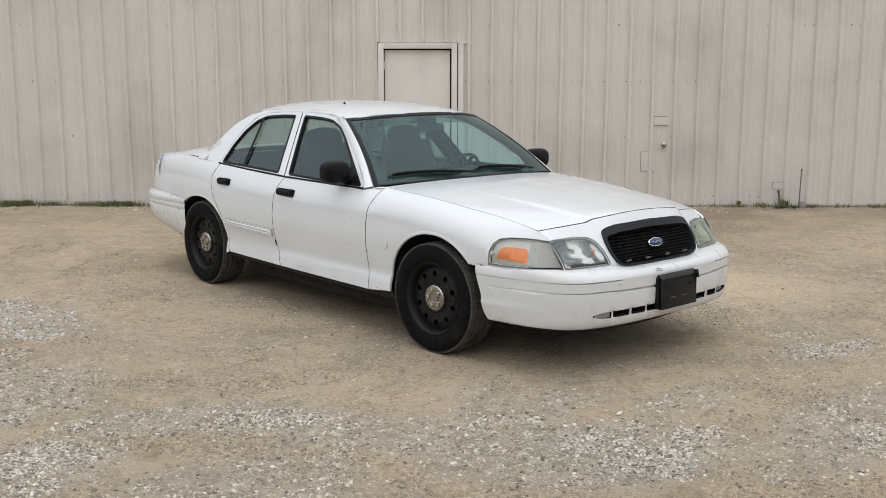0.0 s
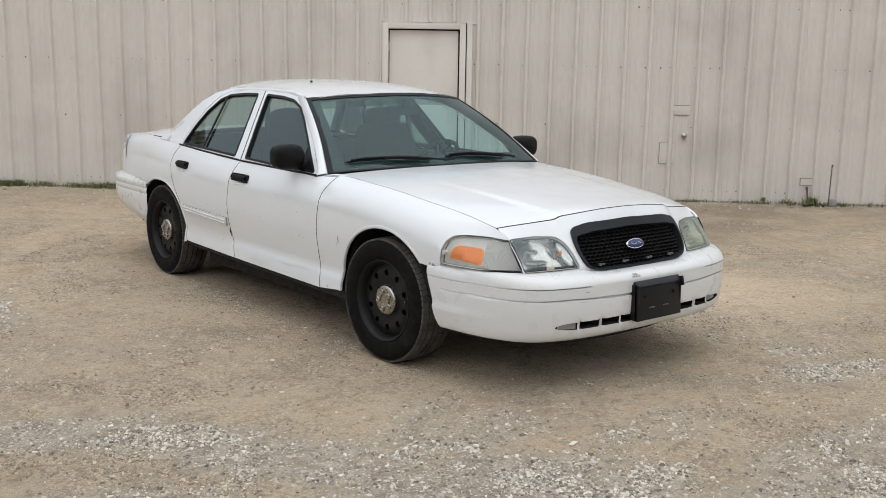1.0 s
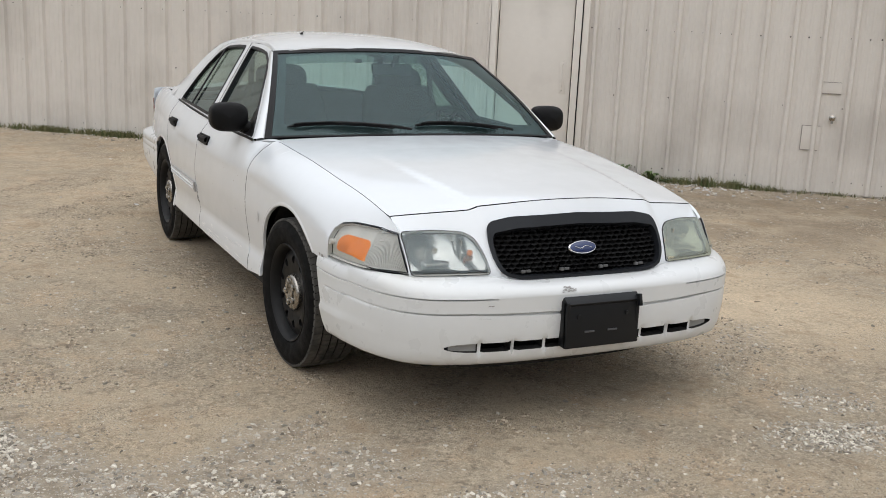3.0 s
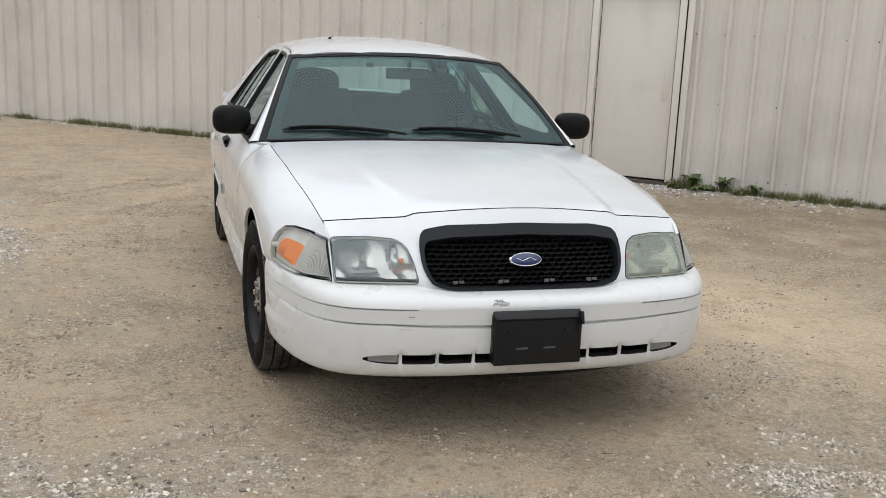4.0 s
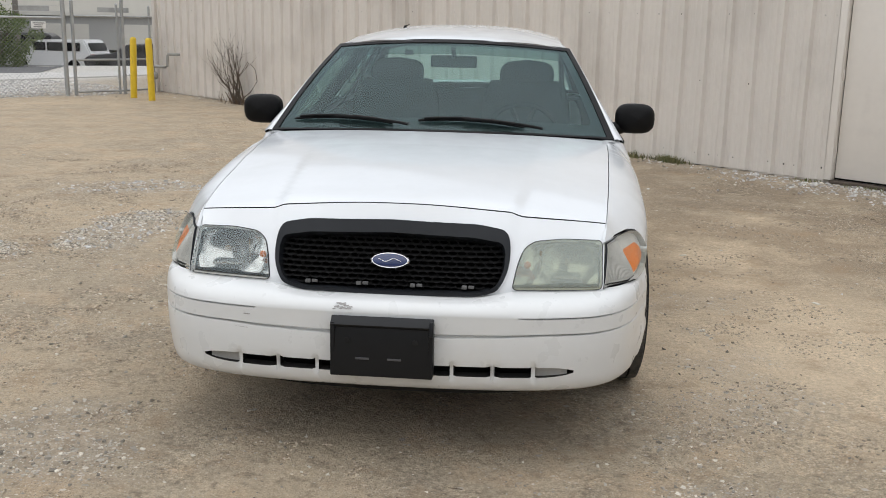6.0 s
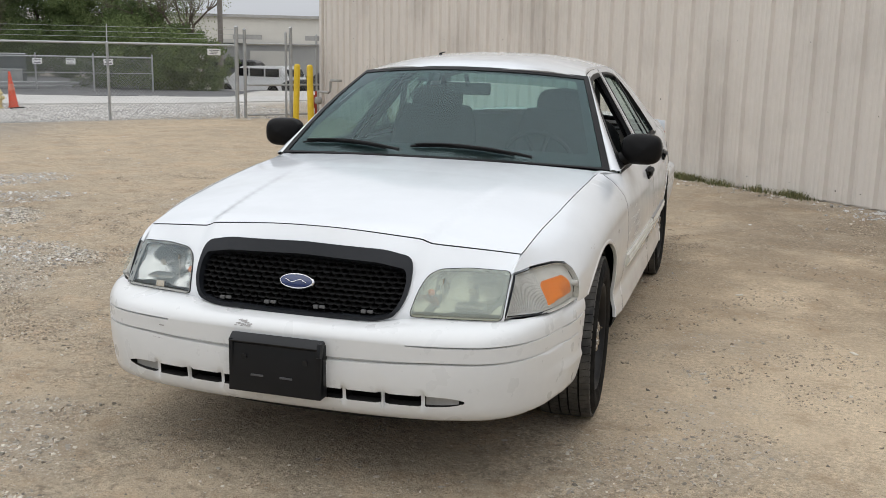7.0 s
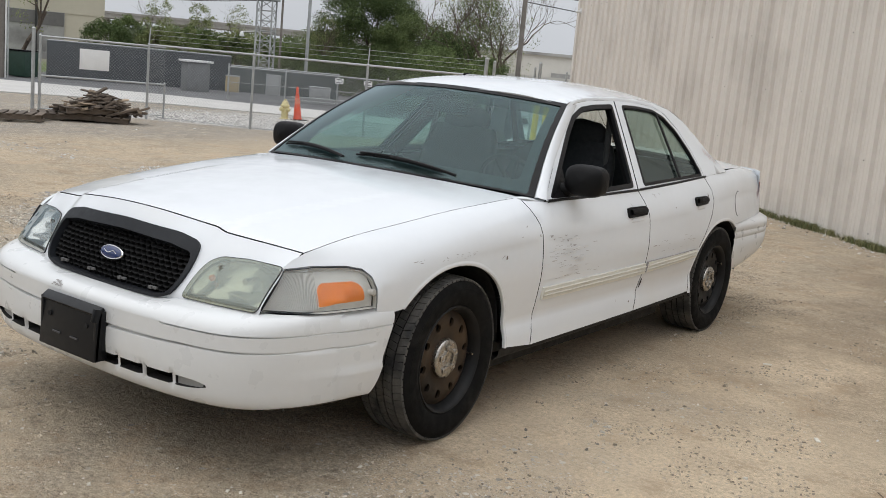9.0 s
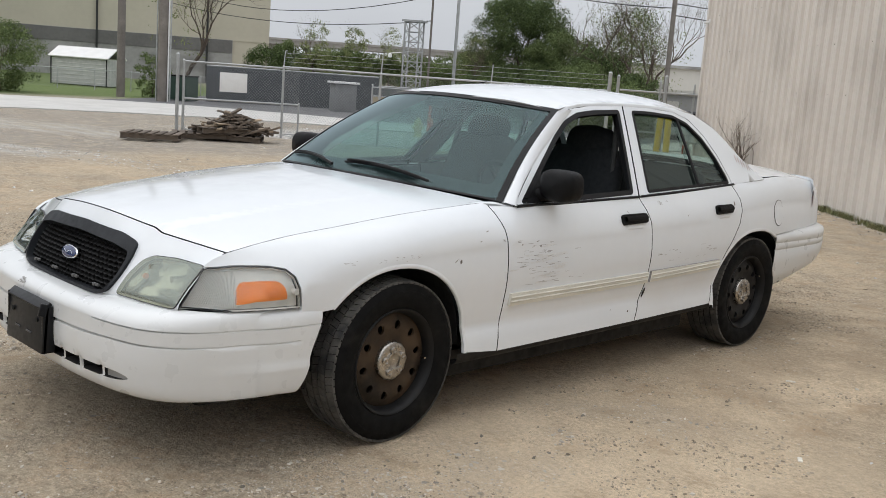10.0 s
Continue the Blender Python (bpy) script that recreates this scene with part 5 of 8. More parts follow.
# inside mirror
bm = bmesh.new()
box(bm, (0.02, 1.12, 1.315), (0.25, 0.028, 0.065), 0.013, Matrix.Rotation(radians(-10), 4, "X"))
rod(bm, (0.02, 1.12, 1.33), (0.02, 1.07, 1.385), 0.012, sides=8)
part("inside_mirror", bm, DASH, car, "grey inside mirror")
bm = bmesh.new()
box(bm, (-0.215, 1.055, 1.36), (0.045, 0.012, 0.022), 0.003, Matrix.Rotation(radians(-35), 4, "X"))
part("sticker", bm, TRIM, car)


# wear: scratches, chips and smudges that the paint has taken
def scratches(parent, marks, mat, mirror=False, surf=side, lift=0.0012, name="scratches"):
    """Thin flakes laid on the paint; a mark is (y, z, length, height, slope)."""
    places, faces = [], []
    fine = []
    for y, z, ln, h, sl in marks:
        # a wide rub is several fine streaks side by side
        n = max(1, min(4, int(h / 0.0028))) if ln > 1.3 * h else 1
        for i in range(n):
            j = math.sin(37.1 * y + 91.7 * z + 5.3 * i)
            fine.append((y + 0.22 * ln * j, z + h * ((i + 0.5) / n - 0.5), ln * (1 - 0.35 * abs(j)) if n > 1 else ln, h / n * 0.55 if n > 1 else h, sl))
    for y, z, ln, h, sl in fine:
        b0 = len(places)
        for t, k in ((-0.5, -0.3), (-0.2, -0.5), (0.5, -0.2), (0.5, 0.3), (0.1, 0.5), (-0.5, 0.2)):
            a, b = y + t * ln, z + k * h + t * ln * sl
            p = surf(a, b)
            places.append(((-1 if mirror else 1) * (p[0] + lift), p[1], p[2]))
        faces.append(list(range(b0, b0 + 6)))
    me = bpy.data.meshes.new(name)
    me.from_pydata(places, [], faces)
    return tagged(mesh_object(name, me, mat, parent), kind="stuff")


def door_named(kind, sgn):
    for o in car.children:
        if o.name.split(".")[0] == kind and (sum((Vector(c) for c in o.bound_box), Vector()).x > 0) == (sgn > 0):
            return o


wear = np.random.default_rng(3)
dl, rl, fl = door_named("front_door", 1), door_named("rear_door", 1), door_named("front_fender", 1)
dr, rr_, fr = door_named("front_door", -1), door_named("rear_door", -1), door_named("front_fender", -1)
marks = [(wear.uniform(0.68, 0.98) if wear.uniform() < 0.75 else wear.uniform(0.68, 1.2), wear.uniform(0.60, 0.80), wear.uniform(0.008, 0.05), wear.uniform(0.001, 0.003), wear.normal(0, 0.05)) for _ in range(60)]
scratches(dl, marks, SCUFF_AND_EDGE_SHADE)
scratches(dl, [(wear.normal(0.84, 0.10), wear.normal(0.66, 0.05), wear.uniform(0.06, 0.16), wear.uniform(0.006, 0.018), 0.02) for _ in range(22)], material("faint_grey_rub", (0.64, 0.635, 0.625), 0.6), lift=0.0006, name="rub_mark")
scratches(dl, [(0.70, 0.805, 0.03, 0.010, 0), (0.72, 0.79, 0.02, 0.008, 0), (0.82, 0.80, 0.025, 0.006, 0.1), (0.84, 0.775, 0.02, 0.010, 0), (1.55, 0.90, 0.02, 0.006, -0.8), (1.60, 0.378, 0.012, 0.012, 0), (1.45, 0.40, 0.02, 0.006, 0.4)], RUST, name="paint_chips")
scratches(rl, [(wear.uniform(1.80, 2.42), wear.uniform(0.62, 0.70), wear.uniform(0.01, 0.05), wear.uniform(0.0015, 0.006), wear.normal(0, 0.06)) for _ in range(20)], SCUFF_AND_EDGE_SHADE)
scratches(rl, [(1.86, 0.935, 0.035, 0.012, -0.6), (1.93, 0.94, 0.015, 0.008, 0), (2.62, 0.905, 0.012, 0.03, 0.2), (2.10, 0.86, 0.01, 0.008, 0), (2.62, 0.70, 0.02, 0.01, 0.8)], RUST, name="paint_chips")
scratches(rl, [(1.733, 0.465, 0.022, 0.05, 0.9)], UNDER, lift=0.004, name="dent_hole")
scratches(dr, [(1.724, 0.485, 0.02, 0.045, 0.9)], UNDER, mirror=True, lift=0.004, name="dent_hole")
scratches(fl, [(wear.uniform(-0.28, 0.10), wear.uniform(0.765, 0.79), wear.uniform(0.005, 0.02), wear.uniform(0.001, 0.003), wear.normal(0, 0.2)) for _ in range(22)], SCUFF_AND_EDGE_SHADE)
scratches(fl, [(0.30, 0.745, 0.02, 0.010, 0.5), (0.33, 0.74, 0.012, 0.02, 0), (0.50, 0.86, 0.015, 0.004, 0.2), (0.45, 0.82, 0.012, 0.004, 0), (0.595, 0.815, 0.02, 0.012, 0), (-0.44, 0.595, 0.03, 0.012, 0)], RUST, name="paint_chips")
scratches(fr, [(0.40, 0.62, 0.01, 0.05, 0.3), (0.42, 0.60, 0.004, 0.03, 0.3), (-0.43, 0.60, 0.02, 0.03, 0), (-0.40, 0.61, 0.012, 0.012, 0), (0.52, 0.33, 0.012, 0.012, 0)], SCUFF_AND_EDGE_SHADE, mirror=True)
scratches(dr, [(wear.uniform(0.75, 1.6), wear.uniform(0.37, 0.80), wear.uniform(0.004, 0.015), wear.uniform(0.002, 0.006), 0) for _ in range(16)], SCUFF_AND_EDGE_SHADE, mirror=True)
scratches(dr, [(wear.uniform(0.70, 1.6), wear.uniform(0.33, 0.40), wear.uniform(0.05, 0.2), wear.uniform(0.006, 0.016), 0.02) for _ in range(14)], bpy.data.materials["faint_grey_rub"], mirror=True, lift=0.0006, name="rub_mark")
scratches(rr_, [(wear.uniform(1.80, 2.42), wear.uniform(0.34, 0.70), wear.uniform(0.004, 0.02), wear.uniform(0.002, 0.005), 0) for _ in range(14)], SCUFF_AND_EDGE_SHADE, mirror=True)
# ghost of a peeled-off badge on each rear pillar
GHOST = material("glue_residue", (0.42, 0.35, 0.32), 0.8, vary=0.2, scale=60)
for mirror in (True, False):
    pil = door_named("roof_pillar", -1 if mirror else 1)
    scratches(pil, [(2.86 + 0.022 * k, 1.155 - 0.012 * k + wear.normal(0, 0.004), 0.012, 0.045, 0.9) for k in range(6)], GHOST, mirror=mirror, surf=upper, name="badge_residue")
# smudge over the plate bracket and nicks in the bumper
places, faces = [], []
for _ in range(26):
    x, z = wear.normal(-0.135, 0.016), wear.uniform(0.552, 0.572)
    k = 3.0 + (0.588 - z) / 0.018 if z > 0.570 else 4.0 + (0.570 - z) / 0.015
    b0 = len(places)
    for dx, dk in ((-0.006, 0), (0.004, -0.15), (0.007, 0.1), (-0.002, 0.2)):
        p = bumper(x + dx, max(3.0, k + dk))
        places.append((p.x, p.y - 0.002, p.z + 0.001))
    faces.append([b0, b0 + 1, b0 + 2, b0 + 3])
for x, k, w in ((-0.48, 9.4, 0.012), (-0.50, 13.6, 0.022), (0.42, 11.2, 0.02), (-0.62, 8.6, 0.008), (0.70, 11.4, 0.03)):
    b0 = len(places)
    for dx, dk in ((-w, 0), (w, -0.03), (w, 0.06), (-w, 0.05)):
        p = bumper(x + dx, k + dk)
        places.append((p.x, p.y - 0.002, p.z))
    faces.append([b0, b0 + 1, b0 + 2, b0 + 3])
me = bpy.data.meshes.new("bumper_scuffs")
me.from_pydata(places, [], faces)
tagged(mesh_object("bumper_scuffs", me, SCUFF_AND_EDGE_SHADE, bumper_ob), kind="stuff")
# number strip at the foot of the windscreen
bm = bmesh.new()
grid(bm, [[tuple(Vector(screen(u, v)) + Vector((0, 0.004, -0.004))) for u in (0.64, 0.70, 0.76)] for v in (0.05, 0.075)])
part("number_strip", bm, LAMP_PLASTIC, ws)


# ---- the place: ground ----
WALL_0, WALL_D = Vector((3.50, 6.02)), Vector((0.739, -0.673)).normalized()
WALL_N = Vector((WALL_D.y, -WALL_D.x))
WALL_M = Matrix.Translation((WALL_0.x, WALL_0.y, 0)) @ Matrix(((WALL_D.x, WALL_N.x, 0, 0), (WALL_D.y, WALL_N.y, 0, 0), (0, 0, 1, 0), (0, 0, 0, 1)))
rng = np.random.default_rng(7)


def step01(a, b, v):
    t = np.clip((v - a) / (b - a), 0, 1)
    return t * t * (3 - 2 * t)


def ground_z(x, y):
    """Height of the yard: level by the car, a little lower past the fence, a dip behind the gate."""
    x, y = np.asarray(x, float), np.asarray(y, float)
    z = -0.15 * step01(8, 15, -x) - 1.15 * np.exp(-((x + 22) ** 2 + (y - 45) ** 2) / 95.0)
    z = z + 0.006 * np.sin(1.7 * x + 0.6 * y) * np.sin(1.3 * y - 0.4 * x) + 0.003 * np.sin(5.1 * x + 2.2 * y) * np.sin(4.3 * y)
    u, w = x + 0.31 * np.sin(2.3 * y + 0.7), y + 0.27 * np.sin(2.9 * x)
    z = z + 0.0028 * np.sin(15.1 * u + 4.2 * w) * np.sin(12.7 * w - 3.1 * u) + 0.0018 * np.sin(31.3 * u - 9.7 * w) * np.sin(27.1 * w + 8.3 * u)
    return z


# patches of loose gravel: centre, radii, turn, strength
PATCHES = [(-2.5, 2.6, 0.4, 0.8, 0, 0.8), (-3.2, 0.8, 0.6, 0.5, 20, 0.9), (-2.75, -0.08, 0.55, 0.24, -20, 1), (-2.35, -0.45, 0.45, 0.24, -35, 1), (-2.0, -1.0, 0.6, 0.27, -45, 1),
           (-1.5, -1.75, 0.8, 0.42, -35, 1), (-1.25, -1.12, 0.5, 0.25, -20, 0.8), (-0.45, -1.62, 0.45, 0.2, 0, 0.6), (-0.25, -2.4, 0.9, 0.4, 0, 0.9), (-2.9, -1.05, 0.6, 0.35, -20, 0.85), (-3.55, -0.25, 0.5, 0.4, 0, 1),
           (0.95, -1.6, 0.5, 0.2, -20, 0.6), (1.2, -1.25, 0.35, 0.2, -20, 0.6), (-1.25, -0.8, 0.3, 0.2, 0, 0.5), (-4.6, -2.4, 1.5, 0.8, 0, 1)]
PATCHES += [(-3.7, 1.6, 0.9, 0.6, 0, 0.9), (-6.4, 4.8, 0.9, 0.55, 60, 1), (-5.5, 3.7, 0.9, 0.45, 55, 1), (-4.9, 2.6, 0.8, 0.5, 70, 1), (-4.3, 1.7, 0.7, 0.45, 40, 0.9), (-3.2, 4.4, 0.8, 0.4, 20, 0.8), (-11.5, 3.6, 3.2, 0.9, 15, 0.4), (-9.0, 4.0, 2.2, 0.5, 15, 0.4), (-17.7, 6.0, 3.5, 1.5, 20, 0.35),
            (1.35, 0.2, 0.3, 0.6, 10, 0.3), (1.45, 1.2, 0.5, 0.3, 20, 0.35), (1.3, -0.4, 0.6, 0.3, 30, 0.4)]


def gravel_at(x, y):
    x, y = np.asarray(x, float), np.asarray(y, float)
    g = np.zeros_like(x)
    for cx, cy, rx, ry, a, k in PATCHES:
        c, s = math.cos(radians(a)), math.sin(radians(a))
        u, v = ((x - cx) * c + (y - cy) * s) / rx, (-(x - cx) * s + (y - cy) * c) / ry
        g = np.maximum(g, k * np.clip(1.35 - (u * u + v * v), 0, 1))
    a, b = x + 0.22 * np.sin(3.7 * y + 0.4), y + 0.2 * np.sin(4.1 * x)
    g = np.clip(g * 1.25 - 0.42 * (0.5 + 0.5 * np.sin(7.3 * a + 2.0 * b) * np.sin(8.9 * b - 2.7 * a)), 0, 1)
    w = (x - WALL_0.x) * WALL_N.x + (y - WALL_0.y) * WALL_N.y
    s = (x - WALL_0.x) * WALL_D.x + (y - WALL_0.y) * WALL_D.y
    g = np.maximum(g, 0.8 * step01(0.9, 0.2, w) * step01(-0.8, 0.2, s) * step01(3.2, 1.6, s))
    g = np.maximum(g, 0.35 * step01(0.8, 0.1, w))
    f = (x + 12) * -0.466 + (y - 12.5) * 0.885
    g = np.maximum(g, 0.95 * step01(-0.3, 0.5, f) * step01(-7.6, -8.4, x) * step01(-19.0, -16.0, x))
    return np.clip(g, 0, 1)


def grass_at(x, y):
    x, y = np.asarray(x, float), np.asarray(y, float)
    return np.clip(step01(30.5, 33, -x) * step01(40, 26, y) * step01(-8, 2, y) * 0.95, 0, 1)


def lit_dust_at(x, y):
    """Fine tan dust on one side of the yard, paler to stand for light there."""
    x, y = np.asarray(x, float), np.asarray(y, float)
    e = x + 0.25 * np.sin(1.1 * y) + 0.12 * np.sin(3.3 * y + 1.0)
    swept = 0.8 * step01(0.5, 1.5, e) * step01(3.4, 2.2, e) * step01(4.2, 1.4, y) * step01(-1.3, 0.3, y)
    # extra pale strip beside the car, in place of light missing on that side
    light_fill = step01(0.75, 1.15, e) * step01(3.4, 2.2, e) * step01(-1.3, 0.2, y) * step01(4.6, 3.2, y)
    return np.clip(np.maximum(swept, light_fill), 0, 1)


def worn_at(x, y):
    """Greyer, well-walked ground towards the road."""
    x, y = np.asarray(x, float), np.asarray(y, float)
    return step01(9.0, 12.0, -x + 0.5 * np.sin(0.9 * y))


def brown_at(x, y):
    """Browner, darker soil in the strip between the car and the shed."""
    x, y = np.asarray(x, float), np.asarray(y, float)
    return step01(0.4, 2.4, y + 0.3 * np.sin(1.7 * x)) * step01(0.2, 1.8, x) * 0.95


def loose_at(x, y):
    """Where dry crumbs gather: streaks and clusters."""
    x, y = np.asarray(x, float), np.asarray(y, float)
    u, v = x + 0.4 * np.sin(1.9 * y), y + 0.35 * np.sin(2.3 * x + 0.5)
    g = np.sin(3.1 * u + 1.2) * np.sin(2.7 * v) + 0.7 * np.sin(6.7 * u - 2.1 * v) * np.sin(7.9 * v + 1.0) + 0.5 * np.sin(14.3 * u + 5.1 * v) * np.sin(12.1 * v - 4.0 * u)
    under = (np.abs(x) < 0.85) & (y > -0.95) & (y < 4.0)
    g = np.where(under, -1.0, g)
    return np.where(under, 0.03, step01(0.0, 1.1, g) * 0.95 + 0.03)


def axis(lo, hi, a, b, fine, grow=1.35):
    mid = list(np.arange(a, b + 1e-6, fine))
    left, right, s = [], [], fine
    v = a
    while v > lo:
        s *= grow
        v -= s
        left.append(max(v, lo))
    s, v = fine, b
    while v < hi:
        s *= grow
        v += s
        right.append(min(v, hi))
    return left[::-1] + mid + right


gx, gy = np.array(axis(-700, 500, -5.6, 4.4, 0.055, 1.06)), np.array(axis(-400, 700, -4.2, 3.6, 0.055, 1.06))
XX, YY = np.meshgrid(gx, gy)
ZZ = ground_z(XX, YY)
nx, ny = len(gx), len(gy)
idx = np.arange(nx * ny).reshape(ny, nx)
quads = np.stack([idx[:-1, :-1], idx[:-1, 1:], idx[1:, 1:], idx[1:, :-1]], -1).reshape(-1, 4)
mesh = bpy.data.meshes.new("ground")
mesh.from_pydata(np.stack([XX.ravel(), YY.ravel(), ZZ.ravel()], -1).tolist(), [], quads.tolist())
mesh.polygons.foreach_set("use_smooth", [True] * len(mesh.polygons))
for nm, fn in (("gravel", gravel_at), ("grass", grass_at), ("dust", lit_dust_at), ("worn", worn_at), ("loose", loose_at), ("damp", brown_at)):
    at = mesh.attributes.new(nm, "FLOAT", "POINT")
    at.data.foreach_set("value", fn(XX.ravel(), YY.ravel()))


def ground_material():
    m = bpy.data.materials.new("dirt_and_gravel")
    m.use_nodes = True
    n, l = m.node_tree.nodes, m.node_tree.links
    b = n["Principled BSDF"]
    b.inputs["Roughness"].default_value = 0.95
    b.inputs["Specular IOR Level"].default_value = 0.2
    co = n.new("ShaderNodeTexCoord").outputs["Object"]

    def tex(kind, s, detail=5.0, rough=0.55):
        t = n.new(kind)
        t.inputs["Scale"].default_value = s
        if kind == "ShaderNodeTexNoise":
            t.inputs["Detail"].default_value, t.inputs["Roughness"].default_value = detail, rough
        l.new(co, t.inputs["Vector"])
        return t

    def ranged(v, a, b2, c=0.0, d=1.0):
        r = n.new("ShaderNodeMapRange")
        l.new(v, r.inputs["Value"])
        for k, val in zip(("From Min", "From Max", "To Min", "To Max"), (a, b2, c, d)):
            r.inputs[k].default_value = val
        return r.outputs[0]

    def mixed(fac, a, b2, kind="MIX"):
        x = n.new("ShaderNodeMix")
        x.data_type, x.blend_type = "RGBA", kind
        for socket, v in ((x.inputs["Factor"], fac), (x.inputs[6], a), (x.inputs[7], b2)):
            if isinstance(v, bpy.types.NodeSocket):
                l.new(v, socket)
            elif isinstance(v, float):
                socket.default_value = v
            else:
                socket.default_value = (*v, 1)
        return x.outputs[2]

    def maths(op, a, b2):
        x = n.new("ShaderNodeMath")
        x.operation = op
        for i, v in enumerate((a, b2)):
            if isinstance(v, bpy.types.NodeSocket):
                l.new(v, x.inputs[i])
            else:
                x.inputs[i].default_value = v
        return x.outputs[0]
    grav, grass = n.new("ShaderNodeAttribute"), n.new("ShaderNodeAttribute")
    grav.attribute_name, grass.attribute_name = "gravel", "grass"
    # bare dirt: broad tone, darker patches, pale dust, fine crumbs and dark specks
    def cloud_at(s, lo, hi, amount=1.0, detail=8, rough=0.65):
        return ranged(tex("ShaderNodeTexNoise", s, detail, rough).outputs["Fac"], lo, hi, 0.0, amount)

    def field(name):
        a = n.new("ShaderNodeAttribute")
        a.attribute_name = name
        return a.outputs["Fac"]
    dust, worn = field("dust"), field("worn")
    c = mixed(cloud_at(0.45, 0.40, 0.60), (0.80, 0.66, 0.485), (0.66, 0.56, 0.425))
    c = mixed(cloud_at(2.3, 0.50, 0.62, 0.7), c, (0.80, 0.62, 0.435))
    c = mixed(worn, c, (0.47, 0.435, 0.385))
    c = mixed(cloud_at(1.6, 0.50, 0.64, 0.6), c, (0.54, 0.465, 0.37))
    c = mixed(cloud_at(5.5, 0.51, 0.62, 0.6, 8, 0.7), c, (0.86, 0.735, 0.56))
    c = mixed(cloud_at(13, 0.55, 0.62, 0.55, 8, 0.7), c, (0.36, 0.295, 0.225))
    c = mixed(maths("MULTIPLY", dust, cloud_at(1.9, 0.30, 0.47, 0.92)), c, mixed(cloud_at(3.7, 0.42, 0.6), (0.85, 0.72, 0.55), (0.75, 0.63, 0.48)))
    c = mixed(maths("MULTIPLY", field("damp"), cloud_at(1.4, 0.35, 0.55)), c, (0.46, 0.375, 0.28))
    crumb = tex("ShaderNodeTexNoise", 42, 8, 0.75).outputs["Fac"]
    coarse = maths("MULTIPLY", cloud_at(1.7, 0.46, 0.58), maths("SUBTRACT", 1.0, maths("MULTIPLY", dust, 0.6)))
    c = mixed(ranged(coarse, 0, 1, 0.35, 1.0), c, mixed(1.0, c, ranged(crumb, 0.40, 0.60, 0.66, 1.24), "MULTIPLY"))
    c = mixed(ranged(coarse, 0, 1, 0.4, 1.0), c, mixed(1.0, c, ranged(tex("ShaderNodeTexNoise", 210, 3, 0.6).outputs["Fac"], 0.38, 0.62, 0.76, 1.20), "MULTIPLY"))
    # warm brown patches where the crust has broken
    c = mixed(maths("MULTIPLY", cloud_at(2.9, 0.55, 0.63, 0.55, 8, 0.7), maths("SUBTRACT", 1.0, worn)), c, (0.50, 0.375, 0.255))
    # the dust is lifted further, putting the brighter light there into its colour
    c = mixed(1.0, c, mixed(dust, (0.68, 0.663, 0.64), (0.84, 0.805, 0.755)), "MULTIPLY")
    loose = maths("MULTIPLY", cloud_at(1.3, 0.40, 0.58), maths("SUBTRACT", 1.0, maths("MULTIPLY", dust, 0.8)))
    # dark specks paint crumbs together with their small shadows
    speck = ranged(tex("ShaderNodeTexNoise", 125, 3, 0.6).outputs["Fac"], 0.56, 0.635)
    c = mixed(maths("MULTIPLY", speck, ranged(loose, 0, 1, 0.10, 0.9)), c, (0.15, 0.12, 0.09))
    pale = ranged(tex("ShaderNodeTexNoise", 170, 2, 0.6).outputs["Fac"], 0.61, 0.66)
    c = mixed(maths("MULTIPLY", pale, ranged(loose, 0, 1, 0.3, 0.8)), c, (0.76, 0.69, 0.58))
    c = mixed(maths("MULTIPLY", maths("MULTIPLY", grav.outputs["Fac"], worn), 0.9), c, (0.60, 0.585, 0.56))
    # dark grit among the gravel, also painting the shade between stones
    c = mixed(maths("MULTIPLY", maths("MULTIPLY", grav.outputs["Fac"], maths("SUBTRACT", 1.0, worn)), 0.65), c, mixed(cloud_at(11, 0.42, 0.58), (0.50, 0.44, 0.36), (0.25, 0.215, 0.17)))
    # darker spots among loose crumbs, with their shade in the colour
    c = mixed(maths("MULTIPLY", maths("MULTIPLY", field("loose"), maths("SUBTRACT", 1.0, dust)), cloud_at(26, 0.50, 0.62, 0.7)), c, (0.25, 0.20, 0.15))
    # small stones pressed into the dirt, a few everywhere and many in the patches
    amount = maths("ADD", grav.outputs["Fac"], maths("MULTIPLY", maths("MULTIPLY", cloud_at(1.1, 0.45, 0.70, 1.0, 6, 0.6), maths("SUBTRACT", 1.0, maths("MULTIPLY", dust, 0.7))), 0.32))
    for scale, top in ((118, 0.85), (66, 0.75), (30, 0.35)):
        v = tex("ShaderNodeTexVoronoi", scale)
        hue = n.new("ShaderNodeSeparateColor")
        l.new(v.outputs["Color"], hue.inputs[0])
        stone = mixed(hue.outputs[0], (0.28, 0.25, 0.215), (0.74, 0.68, 0.59))
        size = ranged(hue.outputs[2], 0, 1, 0.20, 0.45)
        depth = maths("SUBTRACT", size, v.outputs["Distance"])
        there = ranged(maths("SUBTRACT", maths("MULTIPLY", amount, top), hue.outputs[1]), 0.0, 0.03)
        c = mixed(maths("MULTIPLY", ranged(depth, 0.0, 0.06), there), c, stone)
    # thin grass beyond the road
    gmask = maths("MULTIPLY", grass.outputs["Fac"], ranged(tex("ShaderNodeTexNoise", 2.2, 6, 0.6).outputs["Fac"], 0.18, 0.34))
    c = mixed(gmask, c, mixed(ranged(tex("ShaderNodeTexNoise", 9).outputs["Fac"], 0.3, 0.7), (0.07, 0.12, 0.03), (0.16, 0.20, 0.07)))
    l.new(c, b.inputs["Base Color"])
